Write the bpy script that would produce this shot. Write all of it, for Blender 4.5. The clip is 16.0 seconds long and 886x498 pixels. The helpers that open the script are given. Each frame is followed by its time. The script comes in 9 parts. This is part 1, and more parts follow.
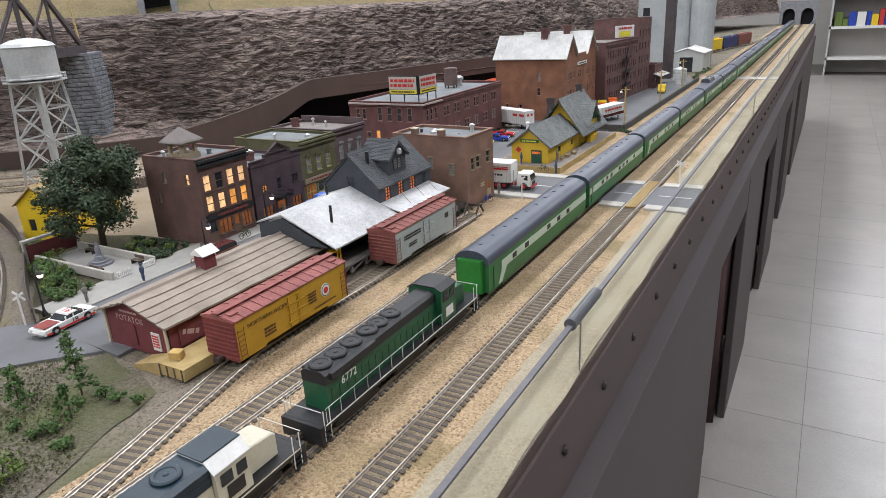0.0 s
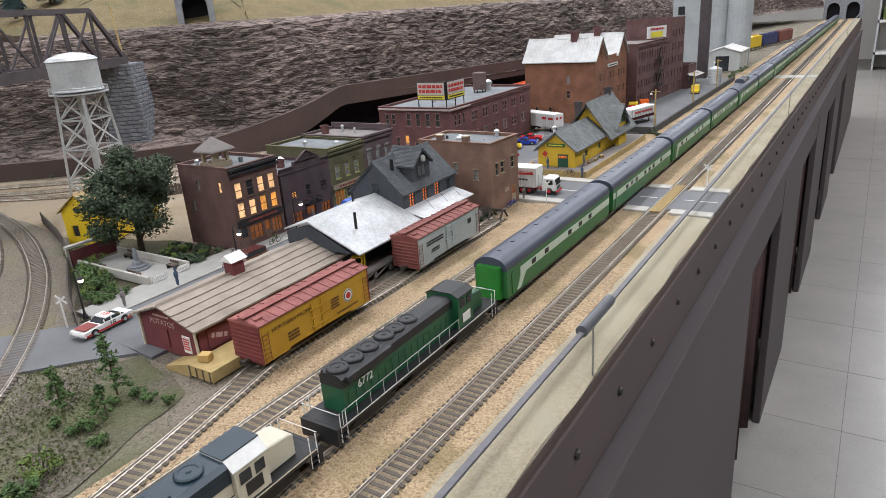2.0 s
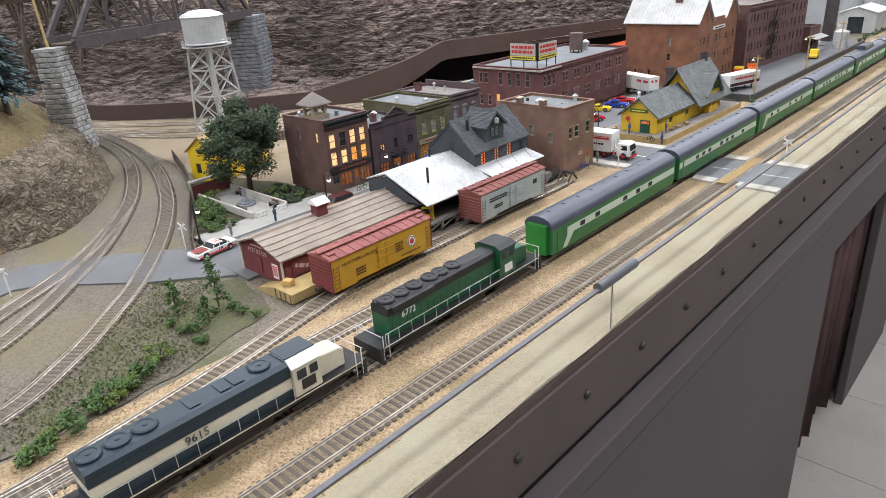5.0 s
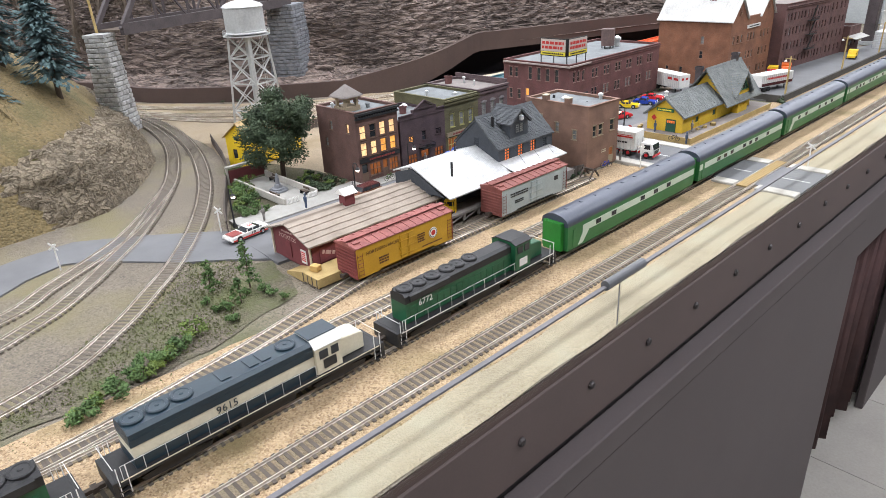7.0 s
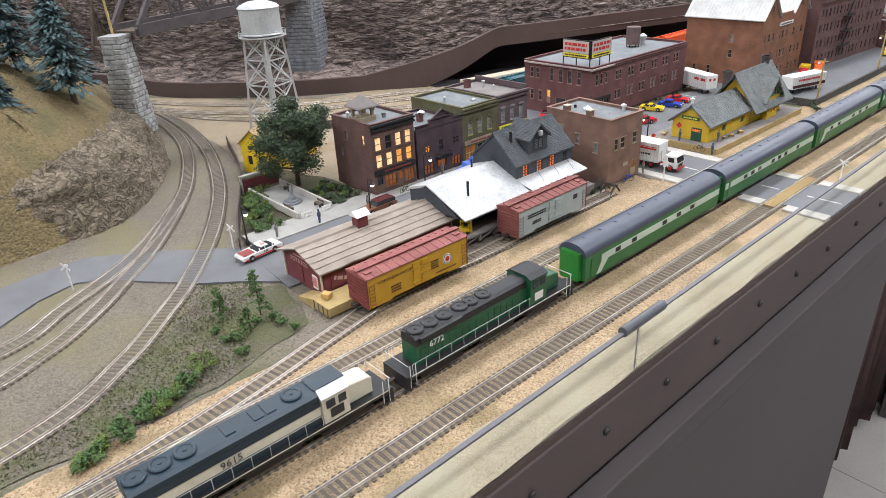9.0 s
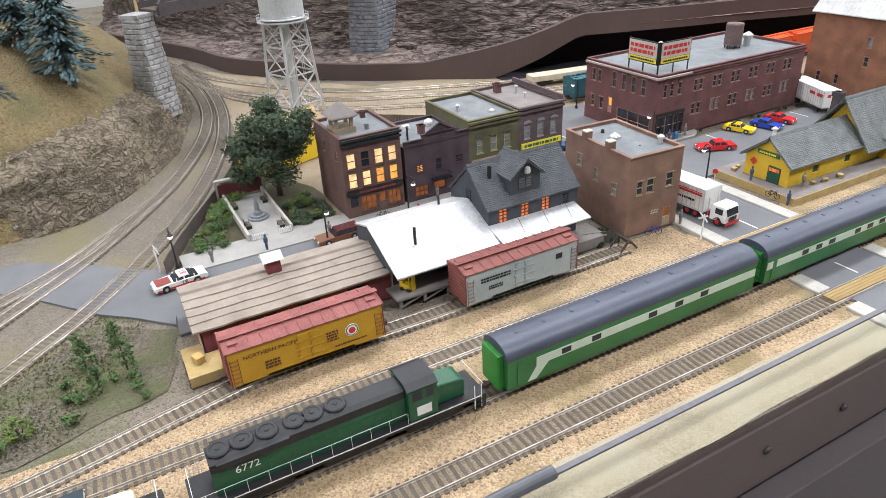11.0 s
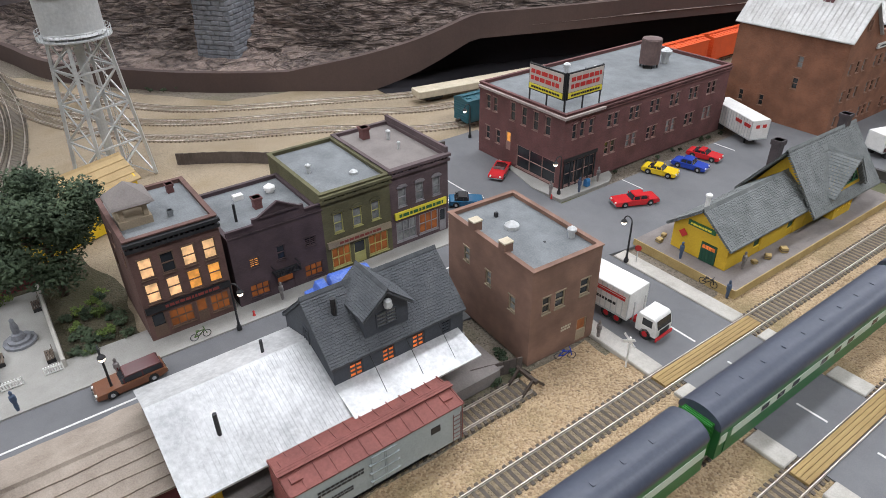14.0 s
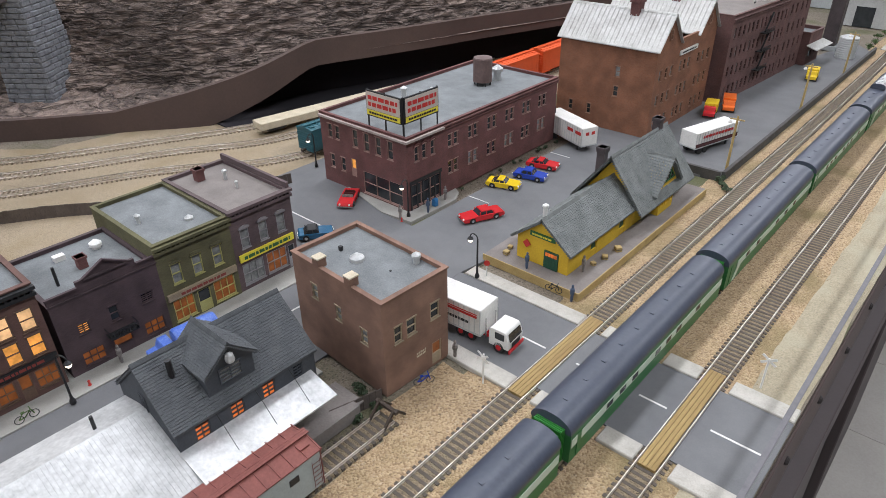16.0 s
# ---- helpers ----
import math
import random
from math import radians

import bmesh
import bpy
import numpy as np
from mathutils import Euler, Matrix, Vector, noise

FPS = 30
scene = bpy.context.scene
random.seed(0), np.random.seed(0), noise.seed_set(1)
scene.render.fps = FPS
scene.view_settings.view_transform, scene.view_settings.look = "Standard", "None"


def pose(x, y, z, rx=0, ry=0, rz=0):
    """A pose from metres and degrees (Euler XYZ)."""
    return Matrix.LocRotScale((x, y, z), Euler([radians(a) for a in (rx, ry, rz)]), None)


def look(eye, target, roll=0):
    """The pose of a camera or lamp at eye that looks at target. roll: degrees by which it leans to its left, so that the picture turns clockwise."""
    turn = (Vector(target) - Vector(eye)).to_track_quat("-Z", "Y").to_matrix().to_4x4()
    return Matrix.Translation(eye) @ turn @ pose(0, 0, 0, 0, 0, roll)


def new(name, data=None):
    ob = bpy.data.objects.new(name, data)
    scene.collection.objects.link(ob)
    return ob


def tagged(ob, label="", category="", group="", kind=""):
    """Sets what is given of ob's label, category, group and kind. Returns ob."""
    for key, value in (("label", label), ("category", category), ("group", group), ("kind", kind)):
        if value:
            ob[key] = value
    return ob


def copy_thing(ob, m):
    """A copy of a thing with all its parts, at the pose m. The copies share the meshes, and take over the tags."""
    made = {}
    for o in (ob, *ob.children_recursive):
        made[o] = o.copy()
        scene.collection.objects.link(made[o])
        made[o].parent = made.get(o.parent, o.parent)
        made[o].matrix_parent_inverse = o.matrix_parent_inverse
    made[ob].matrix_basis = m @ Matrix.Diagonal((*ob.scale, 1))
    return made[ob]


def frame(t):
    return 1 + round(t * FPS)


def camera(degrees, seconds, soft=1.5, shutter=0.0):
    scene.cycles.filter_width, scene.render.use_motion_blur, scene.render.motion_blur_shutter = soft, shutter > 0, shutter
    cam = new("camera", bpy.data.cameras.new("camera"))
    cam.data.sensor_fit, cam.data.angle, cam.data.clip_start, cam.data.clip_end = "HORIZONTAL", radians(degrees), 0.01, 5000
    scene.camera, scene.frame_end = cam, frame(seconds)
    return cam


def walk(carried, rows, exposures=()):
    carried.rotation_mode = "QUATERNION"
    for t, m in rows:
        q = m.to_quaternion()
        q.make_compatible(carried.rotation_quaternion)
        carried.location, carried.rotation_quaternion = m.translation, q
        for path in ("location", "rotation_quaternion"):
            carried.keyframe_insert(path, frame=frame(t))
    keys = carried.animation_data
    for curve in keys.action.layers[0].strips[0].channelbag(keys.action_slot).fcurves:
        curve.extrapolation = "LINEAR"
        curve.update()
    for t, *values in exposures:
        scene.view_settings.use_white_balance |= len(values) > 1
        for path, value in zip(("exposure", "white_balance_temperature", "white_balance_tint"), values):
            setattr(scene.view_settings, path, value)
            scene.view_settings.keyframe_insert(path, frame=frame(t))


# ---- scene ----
cam = camera(68.0, 16.0, soft=0.8)
PATH = [
    (0, (0.054, 0.051, 0.261), (-0.897, 1.67, -0.428), -3.1),
    (0.5, (0.055, 0.051, 0.262), (-0.911, 1.661, -0.429), -3.3),
    (1, (0.06, 0.053, 0.263), (-0.928, 1.651, -0.421), -3.6),
    (1.5, (0.065, 0.052, 0.266), (-0.952, 1.633, -0.416), -3.9),
    (2, (0.074, 0.05, 0.27), (-0.973, 1.613, -0.411), -4.3),
    (2.5, (0.079, 0.048, 0.269), (-1.0, 1.583, -0.423), -4.1),
    (3, (0.093, 0.041, 0.276), (-1.052, 1.517, -0.439), -4.3),
    (3.5, (0.114, 0.032, 0.284), (-1.084, 1.461, -0.438), -4.6),
    (4, (0.131, 0.025, 0.289), (-1.108, 1.401, -0.467), -4.1),
    (4.2, (0.137, 0.031, 0.292), (-1.118, 1.39, -0.47), -4.4),
    (6.3, (0.185, 0.013, 0.312), (-1.126, 1.274, -0.52), -2.9),
    (6.5, (0.186, 0.014, 0.316), (-1.129, 1.271, -0.515), -2.9),
    (7, (0.189, 0.013, 0.317), (-1.144, 1.25, -0.515), -3.0),
    (7.5, (0.186, 0.012, 0.323), (-1.172, 1.242, -0.478), -3.5),
    (8, (0.182, 0.014, 0.337), (-1.161, 1.295, -0.408), -3.3),
    (8.5, (0.174, 0.023, 0.351), (-1.165, 1.275, -0.447), -3.6),
    (8.7, (0.171, 0.028, 0.356), (-1.158, 1.259, -0.493), -3.2),
    (10.8, (0.144, 0.3, 0.362), (-1.424, 1.102, -0.587), -3.1),
    (11, (0.147, 0.327, 0.363), (-1.418, 1.125, -0.594), -3.2),
    (11.5, (0.112, 0.379, 0.368), (-1.404, 1.247, -0.606), -2.1),
    (12, (0.046, 0.419, 0.365), (-1.428, 1.256, -0.696), -1.6),
    (12.5, (-0.015, 0.437, 0.373), (-1.468, 1.229, -0.751), -2.1),
    (13, (-0.055, 0.448, 0.377), (-1.454, 1.358, -0.725), -1.8),
    (13.5, (-0.056, 0.468, 0.381), (-1.438, 1.403, -0.721), -1.3),
    (14, (-0.047, 0.511, 0.388), (-1.425, 1.498, -0.674), -0.9),
    (14.5, (-0.045, 0.54, 0.39), (-1.366, 1.607, -0.666), -1.1),
    (15, (-0.042, 0.542, 0.393), (-1.292, 1.708, -0.645), -1.2),
    (15.5, (-0.037, 0.533, 0.395), (-1.252, 1.737, -0.641), -1.3),
    (16, (-0.036, 0.537, 0.398), (-1.180, 1.818, -0.628), -0.8),
]
walk(cam, [(t, look(eye, target, roll)) for t, eye, target, roll in PATH],
     [(0, 0.08), (3.0, 0.1), (4.2, 0.22), (6.5, 0.52), (7.5, 0.57), (8.5, 0.36), (11, 0.46), (11.6, 0.36), (12.5, 0.1), (13.5, 0.0), (16, -0.08)])

# ---- light: fluorescent ceiling rows of an indoor hall ----
world = bpy.data.worlds.new("hall_air")
scene.world = world
world.use_nodes = True
world.node_tree.nodes["Background"].inputs[0].default_value = (0.9, 0.93, 1.0, 1)
world.node_tree.nodes["Background"].inputs[1].default_value = 0.12
scene.view_settings.exposure = 0.0
FLOOR_Z, CEIL_Z = -0.76, 2.0


def ceiling_lamp(x, y, power, sx=0.3, sy=2.4):
    d = bpy.data.lights.new("fluorescent_tube", "AREA")
    d.shape, d.size, d.size_y, d.energy, d.color = "RECTANGLE", sx, sy, power, (0.89, 0.918, 1.0)
    ob = new("fluorescent_tube", d)
    ob.matrix_world = look((x, y, CEIL_Z - 0.09), (x, y + 0.001, 0))
    return ob


LAMPS = 37.0
for lx in (-2.6, -0.9, 0.75):
    for ly in (-1.6, 1.5, 4.6, 7.7):
        ceiling_lamp(lx, ly, LAMPS)

# ---- materials ----


def M(name, c1, c2=None, rough=0.75, metal=0.0, fine=900.0, coarse=40.0, bump=0.3, depth=0.0006, spread=0.12, stretch=None, random_part=0.0):
    """A painted, weathered or natural surface: two noise scales mix two tones, a fine one also gives relief."""
    m = bpy.data.materials.new(name)
    m.use_nodes = True
    n, l = m.node_tree.nodes, m.node_tree.links
    b = n["Principled BSDF"]
    b.inputs["Roughness"].default_value, b.inputs["Metallic"].default_value = rough, metal
    c2 = c2 or tuple(min(1, v * (1 - 2.2 * spread)) for v in c1)
    geo = n.new("ShaderNodeNewGeometry")
    vec = geo.outputs["Position"]
    if stretch:
        mp = n.new("ShaderNodeMapping")
        mp.inputs["Scale"].default_value = stretch
        l.new(vec, mp.inputs["Vector"])
        vec = mp.outputs["Vector"]
    n1, n2 = n.new("ShaderNodeTexNoise"), n.new("ShaderNodeTexNoise")
    for q, s, dt in ((n1, fine, 3), (n2, coarse, 5)):
        q.inputs["Scale"].default_value, q.inputs["Detail"].default_value = s, dt
        q.inputs["Roughness"].default_value = 0.65
        l.new(vec, q.inputs["Vector"])
    add = n.new("ShaderNodeMath")
    add.operation = "MULTIPLY_ADD"
    l.new(n1.outputs["Fac"], add.inputs[0])
    add.inputs[1].default_value = 0.8
    sc = n.new("ShaderNodeMath")
    sc.operation = "MULTIPLY"
    l.new(n2.outputs["Fac"], sc.inputs[0])
    sc.inputs[1].default_value = 1.2
    l.new(sc.outputs[0], add.inputs[2])
    last = add.outputs[0]
    if random_part:
        oi = n.new("ShaderNodeObjectInfo")
        rp = n.new("ShaderNodeMath")
        rp.operation = "MULTIPLY_ADD"
        l.new(oi.outputs["Random"], rp.inputs[0])
        rp.inputs[1].default_value = random_part
        l.new(last, rp.inputs[2])
        last = rp.outputs[0]
    ramp = n.new("ShaderNodeMapRange")
    ramp.inputs["From Min"].default_value, ramp.inputs["From Max"].default_value = 0.72, 1.28 + random_part
    l.new(last, ramp.inputs["Value"])
    mix = n.new("ShaderNodeMix")
    mix.data_type = "RGBA"
    mix.inputs["A"].default_value, mix.inputs["B"].default_value = (*c2, 1), (*c1, 1)
    l.new(ramp.outputs[0], mix.inputs["Factor"])
    l.new(mix.outputs["Result"], b.inputs["Base Color"])
    if bump:
        bp = n.new("ShaderNodeBump")
        bp.inputs["Strength"].default_value, bp.inputs["Distance"].default_value = bump, depth
        l.new(n1.outputs["Fac"], bp.inputs["Height"])
        l.new(bp.outputs[0], b.inputs["Normal"])
    return m


def gravel(name, tones, size, bump=0.8, patch=None, patch_scale=9.0, cover=0.5):
    """Loose grains: a cell texture with a tone for each grain, and soft patches of dust or grass."""
    m = bpy.data.materials.new(name)
    m.use_nodes = True
    n, l = m.node_tree.nodes, m.node_tree.links
    b = n["Principled BSDF"]
    b.inputs["Roughness"].default_value = 0.9
    geo = n.new("ShaderNodeNewGeometry")
    vor = n.new("ShaderNodeTexVoronoi")
    vor.inputs["Scale"].default_value = 1 / size
    l.new(geo.outputs["Position"], vor.inputs["Vector"])
    ramp = n.new("ShaderNodeValToRGB")
    l.new(vor.outputs["Color"], ramp.inputs["Fac"])
    els = ramp.color_ramp.elements
    while len(els) < len(tones):
        els.new(0.5)
    for i, c in enumerate(tones):
        els[i].position, els[i].color = i / (len(tones) - 1), (*c, 1)
    out = ramp.outputs["Color"]
    big = n.new("ShaderNodeTexNoise")
    big.inputs["Scale"].default_value, big.inputs["Detail"].default_value = patch_scale, 8
    l.new(geo.outputs["Position"], big.inputs["Vector"])
    if patch:
        mr = n.new("ShaderNodeMapRange")
        mr.inputs["From Min"].default_value, mr.inputs["From Max"].default_value = cover, cover + 0.16
        mr.inputs["To Max"].default_value = 0.85
        l.new(big.outputs["Fac"], mr.inputs["Value"])
        mix = n.new("ShaderNodeMix")
        mix.data_type = "RGBA"
        mix.inputs["B"].default_value = (*patch, 1)
        l.new(out, mix.inputs["A"])
        l.new(mr.outputs[0], mix.inputs["Factor"])
        out = mix.outputs["Result"]
    tone = n.new("ShaderNodeMix")
    tone.data_type, tone.blend_type = "RGBA", "MULTIPLY"
    tone.inputs["Factor"].default_value = 0.6
    sm = n.new("ShaderNodeMapRange")
    sm.inputs["From Min"].default_value, sm.inputs["From Max"].default_value, sm.inputs["To Min"].default_value = 0.3, 0.7, 0.45
    l.new(big.outputs["Fac"], sm.inputs["Value"])
    l.new(out, tone.inputs["A"])
    l.new(sm.outputs[0], tone.inputs["B"])
    l.new(tone.outputs["Result"], b.inputs["Base Color"])
    bp = n.new("ShaderNodeBump")
    bp.inputs["Strength"].default_value, bp.inputs["Distance"].default_value = bump, size * 0.6
    bp.invert = True
    l.new(vor.outputs["Distance"], bp.inputs["Height"])
    l.new(bp.outputs[0], b.inputs["Normal"])
    return m


def brickwork(name, c1, c2, mortar, bw=0.0026, bh=0.0009, bump=0.35, rough=0.85):
    """Moulded brick courses on any upright wall: the level distance along the wall is x + y."""
    m = bpy.data.materials.new(name)
    m.use_nodes = True
    n, l = m.node_tree.nodes, m.node_tree.links
    b = n["Principled BSDF"]
    b.inputs["Roughness"].default_value = rough
    geo = n.new("ShaderNodeNewGeometry")
    sep, com, add = n.new("ShaderNodeSeparateXYZ"), n.new("ShaderNodeCombineXYZ"), n.new("ShaderNodeMath")
    l.new(geo.outputs["Position"], sep.inputs[0])
    l.new(sep.outputs["X"], add.inputs[0])
    l.new(sep.outputs["Y"], add.inputs[1])
    l.new(add.outputs[0], com.inputs["X"])
    l.new(sep.outputs["Z"], com.inputs["Y"])
    bk = n.new("ShaderNodeTexBrick")
    bk.inputs["Scale"].default_value = 1.0
    bk.inputs["Brick Width"].default_value, bk.inputs["Row Height"].default_value = bw, bh
    bk.inputs["Mortar Size"].default_value = bh * 0.12
    bk.inputs["Color1"].default_value, bk.inputs["Color2"].default_value, bk.inputs["Mortar"].default_value = (*c1, 1), (*c2, 1), (*mortar, 1)
    l.new(com.outputs[0], bk.inputs["Vector"])
    nz = n.new("ShaderNodeTexNoise")
    nz.inputs["Scale"].default_value, nz.inputs["Detail"].default_value = 45, 7
    l.new(geo.outputs["Position"], nz.inputs["Vector"])
    mr = n.new("ShaderNodeMapRange")
    mr.inputs["From Min"].default_value, mr.inputs["From Max"].default_value, mr.inputs["To Min"].default_value, mr.inputs["To Max"].default_value = 0.3, 0.7, 0.6, 1.15
    l.new(nz.outputs["Fac"], mr.inputs["Value"])
    mul = n.new("ShaderNodeMix")
    mul.data_type, mul.blend_type = "RGBA", "MULTIPLY"
    mul.inputs["Factor"].default_value = 0.8
    l.new(bk.outputs["Color"], mul.inputs["A"])
    l.new(mr.outputs[0], mul.inputs["B"])
    l.new(mul.outputs["Result"], b.inputs["Base Color"])
    bp = n.new("ShaderNodeBump")
    bp.inputs["Strength"].default_value, bp.inputs["Distance"].default_value = bump, 0.0002
    bp.invert = True
    l.new(bk.outputs["Fac"], bp.inputs["Height"])
    l.new(bp.outputs[0], b.inputs["Normal"])
    return m


def glow(name, colour, strength):
    m = bpy.data.materials.new(name)
    m.use_nodes = True
    b = m.node_tree.nodes["Principled BSDF"]
    n, l = m.node_tree.nodes, m.node_tree.links
    geo, nz, mr = n.new("ShaderNodeNewGeometry"), n.new("ShaderNodeTexNoise"), n.new("ShaderNodeMapRange")
    nz.inputs["Scale"].default_value = 120
    l.new(geo.outputs["Position"], nz.inputs["Vector"])
    mr.inputs["From Min"].default_value, mr.inputs["From Max"].default_value = 0.3, 0.7
    mr.inputs["To Min"].default_value, mr.inputs["To Max"].default_value = strength * 0.5, strength * 1.2
    l.new(nz.outputs["Fac"], mr.inputs["Value"])
    l.new(mr.outputs[0], b.inputs["Emission Strength"])
    b.inputs["Base Color"].default_value = (*[v * 0.06 for v in colour], 1)
    b.inputs["Emission Color"].default_value = (*colour, 1)
    return m


def clear(name, colour=(1, 1, 1), rough=0.02):
    m = bpy.data.materials.new(name)
    m.use_nodes = True
    n, l = m.node_tree.nodes, m.node_tree.links
    out = n["Material Output"]
    n.remove(n["Principled BSDF"])
    tr, gl, mx = n.new("ShaderNodeBsdfTransparent"), n.new("ShaderNodeBsdfGlossy"), n.new("ShaderNodeMixShader")
    tr.inputs["Color"].default_value = (*colour, 1)
    gl.inputs["Roughness"].default_value = rough
    mx.inputs["Fac"].default_value = 0.035
    l.new(tr.outputs[0], mx.inputs[1])
    l.new(gl.outputs[0], mx.inputs[2])
    l.new(mx.outputs[0], out.inputs["Surface"])
    return m


TAN = gravel("ballast_tan", [(0.13, 0.085, 0.05), (0.46, 0.325, 0.185), (0.62, 0.46, 0.28), (0.32, 0.21, 0.115), (0.68, 0.54, 0.37)], 0.0015, 1.0, (0.20, 0.155, 0.07), 11)
DIRT = gravel("dirt_grey_brown", [(0.063, 0.050, 0.038), (0.216, 0.180, 0.135), (0.288, 0.243, 0.189), (0.117, 0.099, 0.077)], 0.0015, 0.9, (0.085, 0.095, 0.035), 8)
SAND = gravel("sand_pale", [(0.22, 0.165, 0.105), (0.42, 0.335, 0.23), (0.33, 0.26, 0.175), (0.46, 0.38, 0.27)], 0.0013, 0.6, (0.25, 0.19, 0.11), 10)
YARD = gravel("yard_grey", [(0.068, 0.058, 0.045), (0.285, 0.242, 0.185), (0.15, 0.128, 0.10), (0.36, 0.305, 0.235)], 0.0015, 1.0, (0.19, 0.165, 0.085), 7, 0.46)
LEDGE = gravel("ledge_earth", [(0.28, 0.24, 0.165), (0.46, 0.40, 0.285), (0.39, 0.335, 0.23), (0.33, 0.28, 0.185)], 0.0014, 0.5, (0.36, 0.33, 0.24), 14)
SCRUB = gravel("scrub_green", [(0.044, 0.037, 0.026), (0.211, 0.176, 0.132), (0.106, 0.092, 0.062), (0.273, 0.233, 0.176)], 0.002, 1.0, (0.105, 0.115, 0.045), 16, 0.42)
HILL = gravel("hill_grass_ochre", [(0.09, 0.07, 0.035), (0.27, 0.20, 0.09), (0.17, 0.13, 0.06), (0.33, 0.25, 0.125)], 0.003, 1.0, (0.115, 0.105, 0.045), 12)
LAWN = gravel("park_lawn_dark", [(0.035, 0.03, 0.02), (0.12, 0.10, 0.06), (0.08, 0.075, 0.04), (0.16, 0.135, 0.085)], 0.0018, 1.0, (0.06, 0.06, 0.025), 20)
INFILL = gravel("track_infill", [(0.11, 0.083, 0.055), (0.32, 0.245, 0.155), (0.20, 0.155, 0.10), (0.40, 0.31, 0.205)], 0.0016, 1.0, (0.20, 0.165, 0.11), 14)


def wrinkled(name, hi, lo, sx=26.0, sz=95.0, deep=0.010):
    """Carved plaster rock: crumpled ledges that run level, with crevice shade painted into the cracks' colour."""
    m = bpy.data.materials.new(name)
    m.use_nodes = True
    n, l = m.node_tree.nodes, m.node_tree.links
    b = n["Principled BSDF"]
    b.inputs["Roughness"].default_value = 0.92
    geo, mp = n.new("ShaderNodeNewGeometry"), n.new("ShaderNodeMapping")
    mp.inputs["Scale"].default_value = (sx, sx, sz)
    l.new(geo.outputs["Position"], mp.inputs["Vector"])
    big = n.new("ShaderNodeTexNoise")
    big.inputs["Scale"].default_value, big.inputs["Detail"].default_value = 5, 6
    l.new(geo.outputs["Position"], big.inputs["Vector"])
    cracks = []
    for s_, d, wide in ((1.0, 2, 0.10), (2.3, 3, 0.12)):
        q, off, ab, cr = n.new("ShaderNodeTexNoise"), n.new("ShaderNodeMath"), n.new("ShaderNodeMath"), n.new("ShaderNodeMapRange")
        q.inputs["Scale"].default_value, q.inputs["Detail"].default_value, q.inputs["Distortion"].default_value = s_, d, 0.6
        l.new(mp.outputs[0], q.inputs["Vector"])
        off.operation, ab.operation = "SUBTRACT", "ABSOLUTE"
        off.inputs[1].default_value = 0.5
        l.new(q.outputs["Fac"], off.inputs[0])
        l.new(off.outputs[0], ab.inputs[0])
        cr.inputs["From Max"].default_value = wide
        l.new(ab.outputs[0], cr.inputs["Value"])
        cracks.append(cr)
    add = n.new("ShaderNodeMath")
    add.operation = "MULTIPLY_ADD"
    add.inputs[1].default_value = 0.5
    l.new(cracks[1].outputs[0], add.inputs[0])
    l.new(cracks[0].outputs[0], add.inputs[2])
    # Cracks fade to the lo tone: crevice shade put into the colour.
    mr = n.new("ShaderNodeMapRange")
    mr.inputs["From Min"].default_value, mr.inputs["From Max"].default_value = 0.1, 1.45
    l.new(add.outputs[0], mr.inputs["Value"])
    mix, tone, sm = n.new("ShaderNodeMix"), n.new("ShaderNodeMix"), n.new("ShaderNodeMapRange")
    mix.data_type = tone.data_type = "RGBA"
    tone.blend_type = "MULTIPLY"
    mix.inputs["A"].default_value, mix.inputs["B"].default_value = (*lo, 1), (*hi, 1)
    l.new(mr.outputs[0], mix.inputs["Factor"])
    sm.inputs["From Min"].default_value, sm.inputs["From Max"].default_value, sm.inputs["To Min"].default_value, sm.inputs["To Max"].default_value = 0.32, 0.68, 0.6, 1.25
    l.new(big.outputs["Fac"], sm.inputs["Value"])
    tone.inputs["Factor"].default_value = 1.0
    l.new(mix.outputs["Result"], tone.inputs["A"])
    l.new(sm.outputs[0], tone.inputs["B"])
    l.new(tone.outputs["Result"], b.inputs["Base Color"])
    bp = n.new("ShaderNodeBump")
    bp.inputs["Strength"].default_value, bp.inputs["Distance"].default_value = 1.0, deep
    l.new(add.outputs[0], bp.inputs["Height"])
    l.new(bp.outputs[0], b.inputs["Normal"])
    return m


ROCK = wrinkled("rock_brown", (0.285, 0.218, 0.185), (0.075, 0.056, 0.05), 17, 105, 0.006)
ROCKTAN = wrinkled("rock_tan", (0.41, 0.335, 0.235), (0.17, 0.132, 0.09), 85, 95, 0.005)
ASPHALT = M("asphalt", (0.165, 0.167, 0.172), (0.115, 0.117, 0.122), 0.85, fine=1500, coarse=14, bump=0.25, depth=0.0003)
KERB = M("kerb_concrete", (0.50, 0.475, 0.43), (0.34, 0.32, 0.28), 0.85, fine=900, coarse=60, bump=0.3)
WALK = M("sidewalk", (0.38, 0.37, 0.34), (0.27, 0.262, 0.24), 0.85, fine=900, coarse=30)
LINE = M("road_line_white", (0.75, 0.75, 0.72), (0.5, 0.5, 0.48), 0.8, fine=1500, coarse=300)
TIE = M("tie_wood", (0.135, 0.112, 0.090), (0.068, 0.056, 0.046), 0.9, fine=2500, coarse=150, random_part=0.35)
TIEYARD = M("tie_wood_grey", (0.15, 0.125, 0.10), (0.085, 0.07, 0.056), 0.9, fine=2500, coarse=150)
TRIMTAN = M("trim_tan", (0.36, 0.29, 0.20), (0.24, 0.19, 0.13), 0.8)
